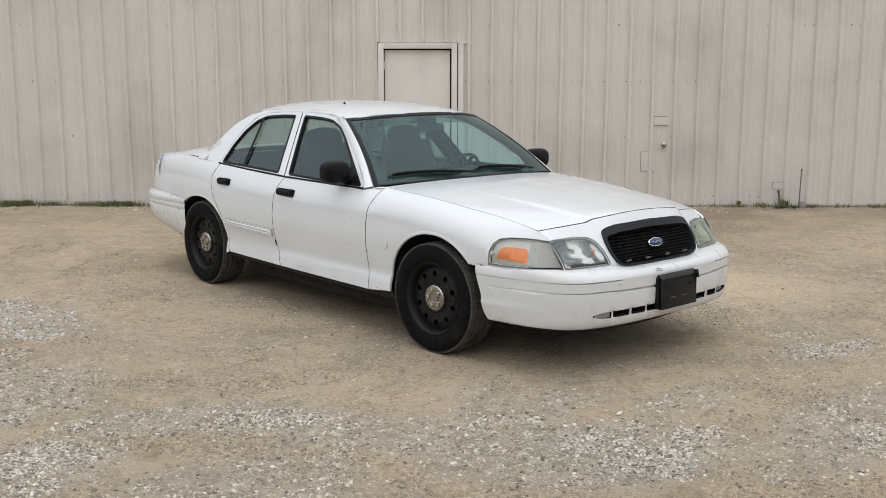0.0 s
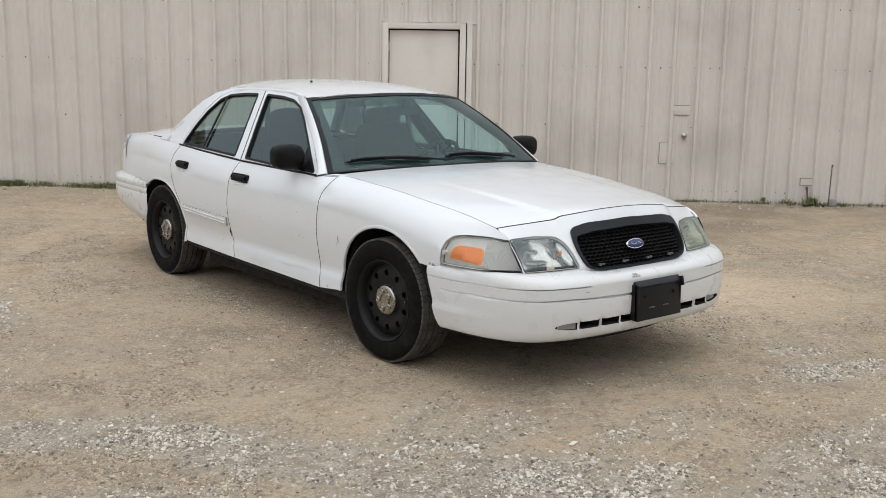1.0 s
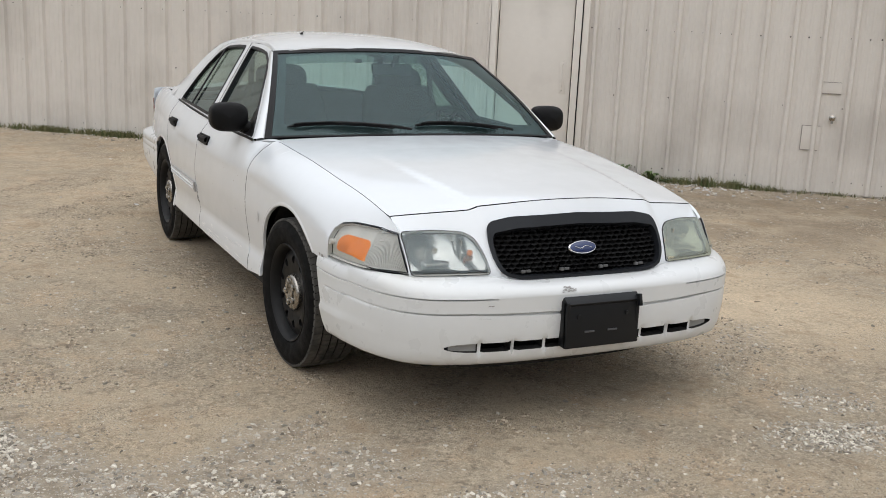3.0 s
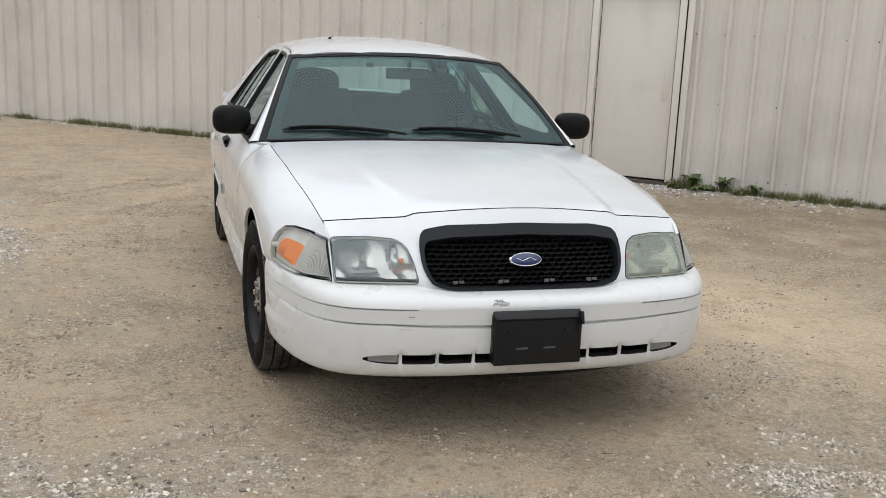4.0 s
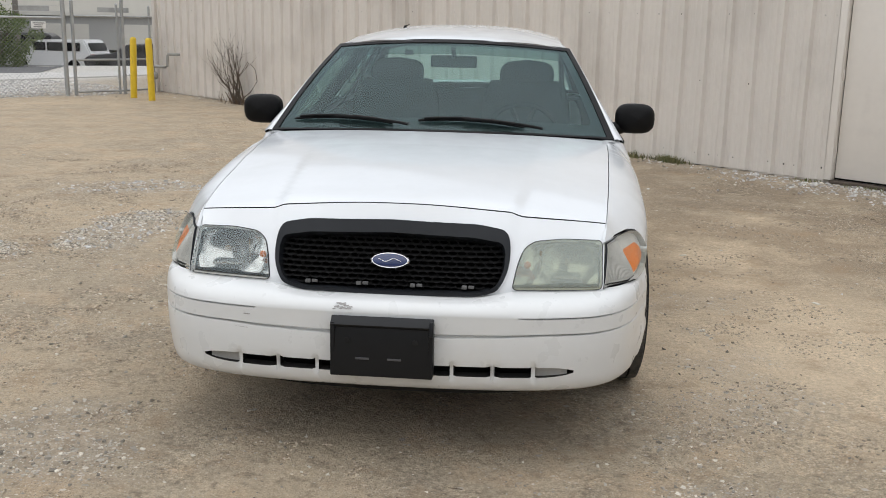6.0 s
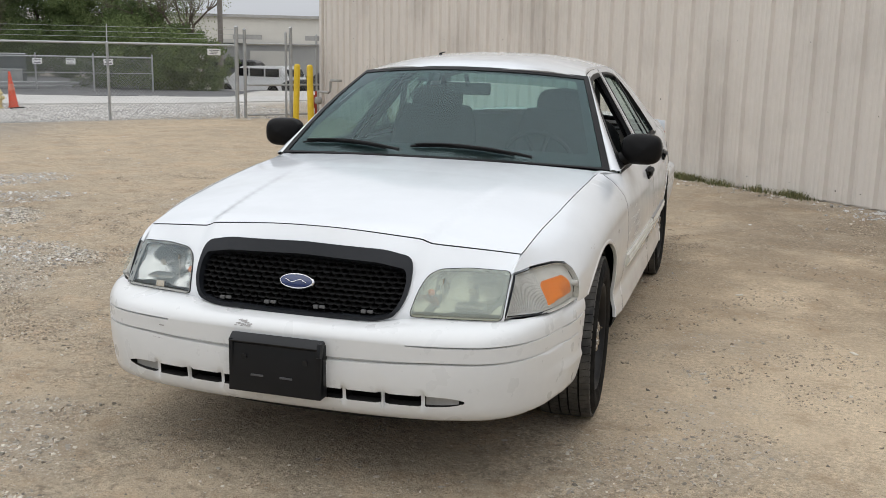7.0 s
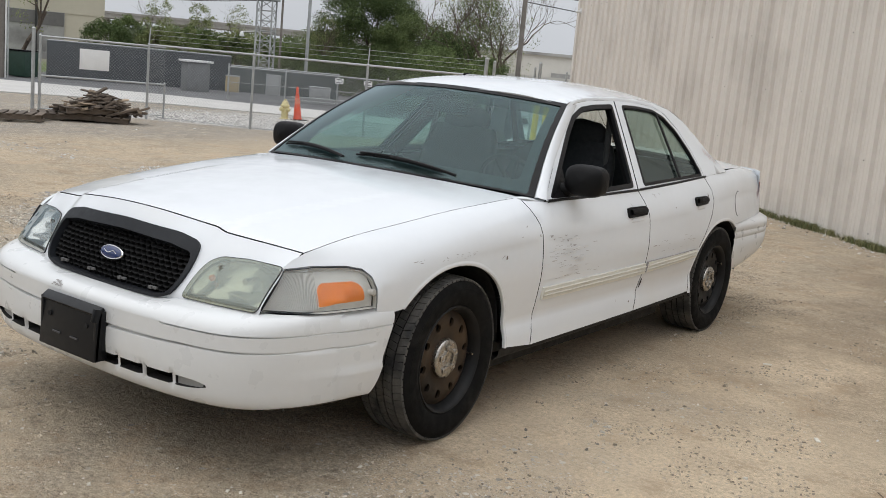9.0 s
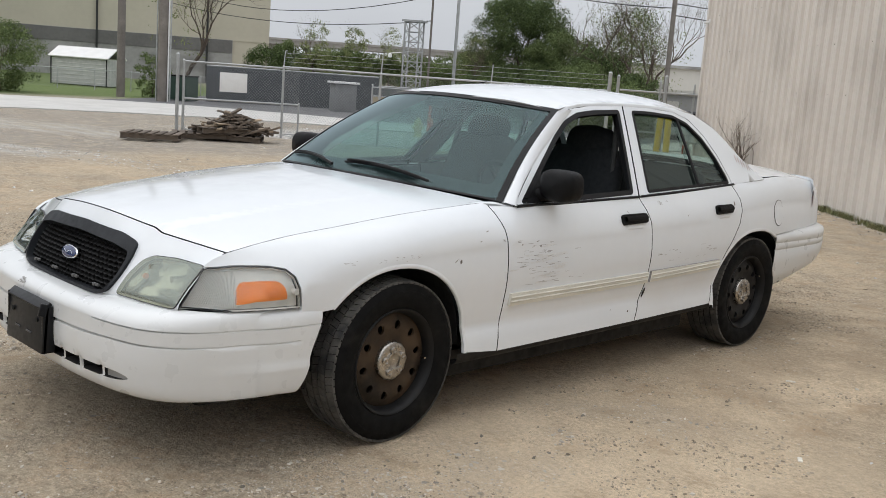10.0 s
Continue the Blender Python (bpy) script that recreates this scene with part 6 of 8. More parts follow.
    h = maths("ADD", maths("MULTIPLY", crumb, 1.1), maths("MULTIPLY", tex("ShaderNodeTexNoise", 14, 8, 0.7).outputs["Fac"], 1.9))
    bump = n.new("ShaderNodeBump")
    bump.inputs["Strength"].default_value, bump.inputs["Distance"].default_value = 1.0, 0.014
    l.new(h, bump.inputs["Height"])
    l.new(bump.outputs[0], b.inputs["Normal"])
    return m


ground = tagged(mesh_object("ground", mesh, ground_material()), "dry tan dirt yard with patches of grey gravel", "ground", kind="structure")


def island_material(name, dark, light, rough=0.9, bias=1.0):
    """One colour for each loose piece of a joined mesh."""
    m = bpy.data.materials.new(name)
    m.use_nodes = True
    n, l = m.node_tree.nodes, m.node_tree.links
    g = n.new("ShaderNodeNewGeometry")
    x = n.new("ShaderNodeMix")
    x.data_type = "RGBA"
    x.inputs[6].default_value, x.inputs[7].default_value = (*dark, 1), (*light, 1)
    lean = n.new("ShaderNodeMath")
    lean.operation = "POWER"
    lean.inputs[1].default_value = bias
    l.new(g.outputs["Random Per Island"], lean.inputs[0])
    l.new(lean.outputs[0], x.inputs["Factor"])
    t = n.new("ShaderNodeTexNoise")
    t.inputs["Scale"].default_value = 60
    y = n.new("ShaderNodeMix")
    y.data_type, y.blend_type = "RGBA", "MULTIPLY"
    y.inputs["Factor"].default_value = 0.6
    l.new(x.outputs[2], y.inputs[6])
    grey = n.new("ShaderNodeMapRange")
    grey.inputs["From Min"].default_value, grey.inputs["From Max"].default_value = 0.3, 0.7
    grey.inputs["To Min"].default_value, grey.inputs["To Max"].default_value = 0.75, 1.2
    l.new(t.outputs["Fac"], grey.inputs["Value"])
    l.new(grey.outputs[0], y.inputs[7])
    l.new(y.outputs[2], n["Principled BSDF"].inputs["Base Color"])
    n["Principled BSDF"].inputs["Roughness"].default_value = rough
    return m


def pebbles(name, count, lo, hi, area, mat, label, even=0.12, power=1.4, where=None, fine=2.3):
    """Loose stones thrown over the ground, thick in the gravel patches."""
    (x0, x1), (y0, y1) = area
    px, py = rng.uniform(x0, x1, count * 9), rng.uniform(y0, y1, count * 9)
    keep = rng.uniform(0, 1, len(px)) < np.maximum(even * 0.5, gravel_at(px, py) ** power)
    if where is not None:
        keep = rng.uniform(0, 1, len(px)) < where(px, py)
    keep &= (np.abs(px) > 0.85) | (py < -0.95) | (py > 4.0) | (rng.uniform(0, 1, len(px)) < 0.08)
    keep &= (px - WALL_0.x) * WALL_N.x + (py - WALL_0.y) * WALL_N.y > 0.05
    px, py = px[keep][:count], py[keep][:count]
    r = lo + (hi - lo) * rng.uniform(0, 1, len(px)) ** fine
    base = np.array([(-1, -1, -1), (1, -1, -1), (1, 1, -1), (-1, 1, -1), (-0.7, -0.7, 0.8), (0.7, -0.7, 0.8), (0.7, 0.7, 0.8), (-0.7, 0.7, 0.8)], float) * (0.92, 0.60, 0.42)
    quad = np.array([(0, 1, 5, 4), (1, 2, 6, 5), (2, 3, 7, 6), (3, 0, 4, 7), (4, 5, 6, 7)])
    n = len(px)
    v = base[None] * r[:, None, None] * rng.uniform(0.6, 1.2, (n, 1, 3)) + rng.normal(0, 0.19, (n, 8, 3)) * r[:, None, None]
    a = rng.uniform(0, 2 * np.pi, n)
    c, s = np.cos(a)[:, None], np.sin(a)[:, None]
    v = np.stack([v[..., 0] * c - v[..., 1] * s, v[..., 0] * s + v[..., 1] * c, v[..., 2]], -1)
    v += np.stack([px, py, ground_z(px, py) + r * 0.22], -1)[:, None]
    f = quad[None] + (np.arange(n) * 8)[:, None, None]
    me = bpy.data.meshes.new(name)
    me.from_pydata(v.reshape(-1, 3).tolist(), [], f.reshape(-1, 4).tolist())
    return tagged(mesh_object(name, me, mat), label, "gravel", kind="stuff")


STONES = island_material("limestone_chips", (0.17, 0.148, 0.12), (0.78, 0.72, 0.62), bias=1.05)
pebbles("gravel_near", 105000, 0.003, 0.0125, ((-5.5, 4.0), (-3.6, 3.5)), STONES, "loose grey and white limestone chips on dirt",
        where=lambda x, y: np.maximum(0.007 * (1 - 0.8 * lit_dust_at(x, y)), gravel_at(x, y) ** 1.1 * (0.10 + 1.2 * loose_at(x + 1.3, y * 1.2 + 0.4))) * (1 - 0.7 * lit_dust_at(x, y)))
STONES_GREY = island_material("pale_grey_stone", (0.34, 0.325, 0.31), (0.78, 0.765, 0.74))
pebbles("gravel_far", 9000, 0.005, 0.022, ((-14, 4.0), (1.5, 13)), STONES_GREY, "loose grey limestone chips scattered over dirt", even=0.006)
pebbles("gravel_verge", 14000, 0.012, 0.035, ((-24, -8), (9, 24)), STONES_GREY, "pale crushed stone along the road", even=0.0)
# the dark end of this range also stands for the crumbs' shadows
CLODS = island_material("dirt_clods", (0.19, 0.155, 0.115), (0.62, 0.525, 0.405), bias=0.95)
pebbles("dirt_clods", 85000, 0.0022, 0.0095, ((-5.5, 5.5), (-3.9, 6.0)), CLODS, "small crumbs of dry dirt", where=lambda x, y: loose_at(x, y) ** 1.3 * (1 - 0.45 * lit_dust_at(x, y)))


def foot_strip(x, y):
    w = (x - WALL_0.x) * WALL_N.x + (y - WALL_0.y) * WALL_N.y
    return np.where(w > 0.03, np.exp(-w / 0.28), 0) * (0.35 + 0.65 * loose_at(x, y))


pebbles("gravel_wall_foot", 9000, 0.006, 0.028, ((-7.8, 8.0), (2.0, 16.4)), STONES, "pale crushed stone along the foot of the shed wall", where=foot_strip)



def door_strip(x, y):
    w = (x - WALL_0.x) * WALL_N.x + (y - WALL_0.y) * WALL_N.y
    u = (x - WALL_0.x) * WALL_D.x + (y - WALL_0.y) * WALL_D.y
    return np.where(w > 0.03, step01(1.0, 0.25, w), 0) * step01(-1.6, -0.2, u) * step01(4.0, 1.5, u) * (0.2 + 0.8 * loose_at(x * 1.4, y * 1.4))


pebbles("gravel_door", 5000, 0.006, 0.024, ((1.0, 7.0), (2.0, 8.0)), STONES_GREY, "grey rubble in front of the shed door", where=door_strip)

# twigs and chips of bark
TWIG = material("dry_twig", (0.12, 0.085, 0.055), 0.9, vary=0.25, scale=20)
bm = bmesh.new()
for _ in range(110):
    x, y = rng.uniform(-4.5, 3.5), rng.uniform(-3.2, 6)
    if abs(x) < 1.0 and -1.0 < y < 4.2:
        continue
    a, ln = rng.uniform(0, math.pi), rng.uniform(0.012, 0.05)
    z = float(ground_z(x, y)) + 0.006
    rod(bm, (x, y, z), (x + ln * math.cos(a), y + ln * math.sin(a), z + rng.uniform(-0.002, 0.008)), rng.uniform(0.001, 0.0025), sides=5)
tagged(part("twigs", bm, TWIG, smooth=False), "dry brown twigs and chips on the dirt", "twigs", kind="stuff")
PALE = material("pale_scrap", (0.68, 0.64, 0.56), 0.8, vary=0.15, scale=40)
for x, y, ln in ((-1.02, -1.52, 0.05), (2.10, 1.35, 0.05), (1.50, 2.46, 0.05), (-0.60, -0.69, 0.018), (-3.2, 1.9, 0.03)):
    bm = bmesh.new()
    box(bm, (0, 0, 0.004), (ln, ln * 0.4, 0.006), 0.002, Matrix.Rotation(rng.uniform(0, 3), 4, "Z"))
    ob = part("litter_scrap", bm, PALE)
    ob.location = (x, y, float(ground_z(x, y)))
    tagged(ob, "small pale scrap lying on the dirt", "scrap", group="scraps on the ground")

# ---- the shed wall ----
SIDING = material("beige_metal_siding", (0.69, 0.647, 0.596), 0.45, vary=0.03, scale=1.3, stain=(0.47, 0.435, 0.395), stain_scale=0.8, stain_at=(0.50, 0.90), grain=0.0015, grain_scale=5, piece=0.02)
WALL_H, RIB = 4.95, 0.305
S_LO, S_HI = -15.0, 14.0
DOOR = (-0.08, 0.92, 2.13)


def wall_profile(s):
    """How far the siding stands out at a place along the wall."""
    d = abs((s - 2.0 + RIB / 2) % RIB - RIB / 2)
    big = 0.044 * max(0.0, min(1.0, (0.034 - d) / 0.018))
    e = min(abs(d - 0.085), abs(d - 0.15))
    return big + 0.004 * max(0.0, min(1.0, (0.016 - e) / 0.008))


def wall_columns(a, b):
    """Only the places where the section bends."""
    out = {round(a, 4), round(b, 4)}
    k0, k1 = math.floor((a - 2.0) / RIB) - 1, math.ceil((b - 2.0) / RIB) + 1
    for k in range(k0, k1 + 1):
        for d in (0.016, 0.034, 0.069, 0.077, 0.093, 0.101, 0.134, 0.142):
            for sg in (-1, 1):
                v = 2.0 + k * RIB + sg * d
                if a < v < b:
                    out.add(round(v, 4))
    return sorted(out)


bm = bmesh.new()
for a, b, z0 in ((S_LO, DOOR[0], 0), (DOOR[0], DOOR[1], DOOR[2]), (DOOR[1], S_HI, 0)):
    box(bm, ((a + b) / 2, -0.10, (z0 + WALL_H) / 2), (b - a, 0.19, WALL_H - z0))
wall = part("wall_north", bm, SIDING, smooth=False)
wall.matrix_world = WALL_M
tagged(wall, "beige ribbed metal siding wall of a long shed", "wall", kind="structure")


def siding(a, b):
    """One sheet of siding, cut round the door."""
    bm = bmesh.new()
    cols = wall_columns(a, b)
    for lo, hi, z0 in ((a, min(b, DOOR[0] - 0.05), 0.02), (max(a, DOOR[0] - 0.05), min(b, DOOR[1] + 0.05), DOOR[2] + 0.05), (max(a, DOOR[1] + 0.05), b, 0.02)):
        if hi - lo < 0.01:
            continue
        cs = [lo] + [c for c in cols if lo < c < hi] + [hi]
        grid(bm, [[(c + (0.003 * math.sin(2.1 * z + 23.1 * c) + 0.002 * math.sin(5.3 * z + 37.7 * c) if lo < c < hi else 0.0), wall_profile(c) + 0.002 + 0.003 * (1 + math.sin(1.7 * z + 2.3 * c)), z) for c in cs] for z in np.linspace(z0, WALL_H, 15)])
    bmesh.ops.recalc_face_normals(bm, faces=bm.faces)
    for f in bm.faces:
        if f.normal.y < 0:
            f.normal_flip()
    return part("siding_sheet", bm, SIDING, wall, sharp=14)


k = S_LO
while k < S_HI - 0.05:
    siding(k + 0.0, min(k + 0.915, S_HI))
    k += 0.915
# the far end of the shed
bm = bmesh.new()
box(bm, (S_LO + 0.1, -4.2, WALL_H / 2), (0.2, 8.0, WALL_H))
we = part("wall_end", bm, SIDING, smooth=False)
we.matrix_world = WALL_M
tagged(we, "plain beige metal end wall of the shed", "wall", kind="structure")
bm = bmesh.new()
grid(bm, [[WALL_M @ Vector((s, o, z)) for s in (S_LO, S_HI)] for o, z in ((0.25, WALL_H), (-8.0, WALL_H + 1.2))])
tagged(part("shed_roof", bm, SIDING, smooth=False), "low metal roof of the shed", "roof", kind="structure")
# corner flashing
bm = bmesh.new()
box(bm, (S_LO + 0.03, 0.03, WALL_H / 2), (0.12, 0.07, WALL_H), 0.004)
cf = part("corner_trim", bm, SIDING)
cf.matrix_world = WALL_M
tagged(cf, "beige metal corner trim of the shed", "trim", kind="structure")
# screws in rows
SCREW = material("dark_screw", (0.10, 0.09, 0.08), 0.6, vary=0.3, scale=60)
places, faces = [], []
for z, every, chance in ((0.14, RIB, 0.85), (0.94, RIB * 2, 0.7), (1.67, RIB, 0.97), (2.40, RIB * 2, 0.8), (3.15, RIB, 0.9), (4.6, RIB, 0.9)):
    s = S_LO + 0.2 + (2.0 - S_LO) % RIB
    while s < S_HI:
        for off in (0.058, -0.058 if rng.uniform() < 0.3 else None):
            if off is None or rng.uniform() > chance:
                continue
            ss, zz = s + off, z + rng.uniform(-0.006, 0.006)
            if DOOR[0] - 0.06 < ss < DOOR[1] + 0.06 and zz < DOOR[2] + 0.06:
                continue
            b0 = len(places)
            r = rng.uniform(0.006, 0.011)
            places += [(ss + r * math.cos(q), 0.004 + wall_profile(ss), zz + r * math.sin(q)) for q in np.linspace(0, 2 * math.pi, 6, endpoint=False)] + [(ss, 0.012 + wall_profile(ss), zz)]
            faces += [[b0 + i, b0 + (i + 1) % 6, b0 + 6] for i in range(6)]
        s += every
me = bpy.data.meshes.new("screws")
me.from_pydata(places, [], faces)
sc = mesh_object("siding_screws", me, SCREW)
sc.matrix_world = WALL_M
tagged(sc, "rows of dark screw heads in the siding", "screws", kind="stuff")

# the door in the wall
DOOR_PAINT = material("beige_door_paint", (0.74, 0.696, 0.640), 0.4, vary=0.025, scale=1.5, stain=(0.50, 0.46, 0.42), stain_scale=1.2, stain_at=(0.55, 0.9))
door = empty_thing("door_1", "closed beige steel door set in the ribbed shed wall", "door", kind="structure", at=WALL_M @ Matrix.Translation((-0.06, 0, 0)))
bm = bmesh.new()
box(bm, (0.457, -0.03, 1.07), (0.868, 0.045, 2.02), 0.004)
leaf = part("door_leaf", bm, DOOR_PAINT, door)
for cx, w, z0, z1 in ((-0.025, 0.075, 0.04, 2.17), (0.95, 0.075, 0.04, 2.17)):
    bm = bmesh.new()
    box(bm, (cx, 0.015, (z0 + z1) / 2), (w, 0.09, z1 - z0), 0.004)
    part("door_frame", bm, DOOR_PAINT, door)
bm = bmesh.new()
box(bm, (0.4625, 0.015, 2.135), (0.90, 0.088, 0.075), 0.004)
part("door_frame", bm, DOOR_PAINT, door)
bm = bmesh.new()
box(bm, (0.46, 0.0, 0.02), (0.93, 0.12, 0.03), 0.004)
part("door_sill", bm, material("rusty_sill", (0.09, 0.07, 0.055), 0.8, vary=0.3), door)
# black sheet behind the leaf, so the gap round it reads dark
bm = bmesh.new()
box(bm, (0.46, -0.052, 1.07), (0.905, 0.03, 2.06))
part("door_gap", bm, SHADOW_BLACK, door)
for z in (0.32, 1.08, 1.88):
    bm = bmesh.new()
    rod(bm, (0.015, 0.008, z - 0.055), (0.015, 0.008, z + 0.055), 0.009, sides=8)
    part("hinge", bm, DOOR_PAINT, leaf)
bm = bmesh.new()
tube(bm, [(0.80, -0.008, 0.95), (0.80, 0.03, 0.95), (0.80, 0.035, 1.02), (0.80, 0.03, 1.25), (0.80, -0.008, 1.25)], 0.006, 6)
box(bm, (0.80, -0.006, 1.10), (0.07, 0.006, 0.36), 0.002)
part("door_pull", bm, DOOR_PAINT, leaf)
# added black strip that paints the shadow line beside the jamb
bm = bmesh.new()
box(bm, (0.992, 0.020, 1.1), (0.008, 0.07, 2.14))
part("frame_gap", bm, SHADOW_BLACK, door)
bm = bmesh.new()
box(bm, (1.035, 0.022, 1.1), (0.075, 0.05, 2.16), 0.012)
part("door_trim", bm, DOOR_PAINT, door)
bm = bmesh.new()
box(bm, (1.10, 0.01, 2.17), (0.17, 0.03, 0.018), 0.003)
part("drip_cap", bm, DOOR_PAINT, door)

# small things on the wall
PLATE_JOINT = material("dark_joint", (0.27, 0.245, 0.22), 0.7)
def wall_thing(name, bm, mat, label, cat, s, z, out=0.006, group=""):
    ob = part(name, bm, mat)
    ob.matrix_world = WALL_M @ Matrix.Translation((s, out, z))
    return tagged(ob, label, cat, group)


bm = bmesh.new()
lathe(bm, [(0.0, 0.0), (0.022, 0.0), (0.02, 0.03), (0.034, 0.04), (0.036, 0.06), (0.02, 0.075), (0.0, 0.08)], 14, Matrix.Rotation(radians(-90), 4, "X"))
rod(bm, (0, 0.05, -0.01), (0, 0.055, -0.06), 0.012, sides=8)
wall_thing("wall_spigot", bm, CHROME, "small silver spigot on the ribbed wall", "spigot", 3.69, 0.835)
for s0, s1, z0, z1 in ((3.40, 3.585, 0.475, 0.738), (3.54, 3.75, 1.09, 1.21), (5.18, 5.34, 0.24, 0.33)):
    bm = bmesh.new()
    box(bm, (0, 0, 0), (s1 - s0, 0.012, z1 - z0), 0.002)
    pt = wall_thing("cover_plate", bm, SIDING, "flat beige cover plate screwed to the wall", "plate", (s0 + s1) / 2, (z0 + z1) / 2, out=0.008, group="cover plates on the wall")
    w, h = s1 - s0, z1 - z0
    for c, sz in (((-w / 2, 0.003, 0), (0.007, 0.012, h)), ((0, 0.003, -h / 2), (w, 0.012, 0.007)), ((0, 0.003, h / 2), (w, 0.012, 0.005))):
        bm = bmesh.new()
        box(bm, c, sz)
        part("plate_joint", bm, PLATE_JOINT, pt)
bm = bmesh.new()
rod(bm, (0, 0, 0), (0.004, 0.02, 0.50), 0.007, sides=6)
rod(bm, (0.004, 0.02, 0.50), (0.006, 0.03, 0.52), 0.012, sides=6)
ob = wall_thing("stake", bm, material("rusty_rod", (0.13, 0.10, 0.08), 0.8, vary=0.25), "thin rusty rod stuck in the ground by the wall", "stake", 5.50, 0.0, out=0.16)
bm = bmesh.new()
rod(bm, (0, 0, 0), (-0.012, -0.05, 0.22), 0.011, sides=6)
rod(bm, (-0.03, -0.055, 0.20), (0.0, -0.05, 0.225), 0.012, sides=6)
wall_thing("pipe_stub", bm, bpy.data.materials["rusty_rod"], "short rusty pipe stub by the wall", "pipe", 5.27, 0.0, out=0.10)
CONCRETE = material("grey_concrete", (0.34, 0.33, 0.31), 0.9, vary=0.12, scale=5, grain=0.002, grain_scale=60)
bm = bmesh.new()
box(bm, (0, 0, 0.04), (0.10, 0.09, 0.09), 0.015, Matrix.Rotation(0.4, 4, "Z"))
wall_thing("concrete_lump", bm, CONCRETE, "small grey concrete lump at the wall foot", "concrete", 5.56, 0.0, out=0.12)
# camera high on the wall
bm = bmesh.new()
box(bm, (0, 0.03, 0), (0.10, 0.06, 0.10), 0.01)
rod(bm, (0, 0.05, -0.01), (0.02, 0.16, -0.04), 0.022, sides=10)
wall_thing("wall_camera", bm, material("white_plastic", (0.75, 0.75, 0.74), 0.4), "small white camera high on the shed wall", "camera", -14.82, 3.05)
bm = bmesh.new()
box(bm, (0, 0.02, 0), (0.05, 0.05, 0.05), 0.01)
wall_thing("junction_box", bm, bpy.data.materials["white_plastic"], "small white junction box on the shed wall", "box", -14.95, 3.02)
# gas meter and pipe
GAS = material("grey_gas_pipe", (0.33, 0.33, 0.31), 0.5, vary=0.12, scale=12)
gm = empty_thing("gas_meter", "grey gas meter with bent pipe beside the shed wall", "meter", at=WALL_M @ Matrix.Translation((-14.55, 0.30, 0)))
bm = bmesh.new()
tube(bm, [(0.66, -0.28, 0.80), (0.66, -0.16, 0.80), (0.45, -0.10, 0.80), (0.43, -0.10, 0.78), (0.40, -0.10, 0.56), (0.36, -0.08, 0.54), (0.05, 0.0, 0.55), (0.0, 0, 0.53), (0.0, 0, 0.30)], 0.027, 8)
part("pipe", bm, GAS, gm)
bm = bmesh.new()
lathe(bm, [(0.0, -0.07), (0.07, -0.06), (0.085, -0.02), (0.085, 0.02), (0.07, 0.06), (0.0, 0.07)], 16, Matrix.Translation((0.0, 0, 0.36)) @ Matrix.Rotation(radians(90), 4, "X"))
rod(bm, (0, 0, 0.30), (0, 0, 0.0), 0.024, sides=8)
part("regulator", bm, GAS, gm)
bm = bmesh.new()
rod(bm, (-0.13, 0, 0.0), (-0.13, 0, 0.55), 0.024, sides=8)
box(bm, (-0.16, 0.02, 0.33), (0.09, 0.08, 0.28), 0.02)
part("meter_body", bm, material("red_valve_paint", (0.40, 0.06, 0.035), 0.6, vary=0.2), gm)


# ---- plants ----
BARK = material("grey_brown_bark", (0.11, 0.085, 0.065), 0.9, vary=0.25, scale=6, grain=0.006, grain_scale=25)
BLADE = island_material("green_blades", (0.08, 0.11, 0.035), (0.27, 0.24, 0.12))
LEAF = material("weed_leaves", (0.10, 0.145, 0.05), 0.7, vary=0.25, scale=14, piece=0.45)


def tuft(name, at, spread, count, height, lean=0.5, mat=None, label="", cat="grass", along_wall=0.0, w=0.004):
    """Thin bent blades from one root, or along a line at the wall foot."""
    places, faces = [], []
    clumps = rng.uniform(-along_wall, along_wall, 3 + int(along_wall * 7)) if along_wall else [0.0]
    for _ in range(count):
        s = rng.normal(0, spread * 0.8) + rng.choice(clumps)
        o = abs(rng.normal(0, spread * 0.5)) if along_wall else rng.normal(0, spread)
        p = Vector((at[0], at[1], 0)) + Vector((*(WALL_D * s + WALL_N * o), 0))
        p.z = float(ground_z(p.x, p.y)) - 0.004
        a, h = rng.uniform(0, 2 * math.pi), height * rng.uniform(0.35, 1.1)
        d = Vector((math.cos(a), math.sin(a), 0))
        side_v = Vector((-d.y, d.x, 0)) * w * rng.uniform(0.6, 1.4)
        b0 = len(places)
        for t, k in ((0, 1), (0.5, 0.85), (1.0, 0.05)):
            q = p + Vector((0, 0, h * t * (1 - 0.15 * t))) + d * h * lean * t * t * rng.uniform(0.7, 1.3)
            places += [tuple(q - side_v * k), tuple(q + side_v * k)]
        faces += [[b0, b0 + 1, b0 + 3, b0 + 2], [b0 + 2, b0 + 3, b0 + 5, b0 + 4]]
    me = bpy.data.meshes.new(name)
    me.from_pydata(places, [], faces)
    return tagged(mesh_object(name, me, mat or BLADE), label or "green grass at the foot of the wall", cat, kind="stuff")


for s, n, h, ln in ((-3.6, 2400, 0.10, 1.7), (-7.2, 2600, 0.11, 2.6), (2.3, 700, 0.10, 0.9), (4.3, 480, 0.07, 1.4), (7.2, 380, 0.09, 1.2), (0.4, 160, 0.05, 0.7), (1.6, 420, 0.09, 0.5)):
    p = WALL_0 + WALL_D * s + WALL_N * 0.05
    tuft("wall_grass", (p.x, p.y), 0.12, n, h, along_wall=ln)
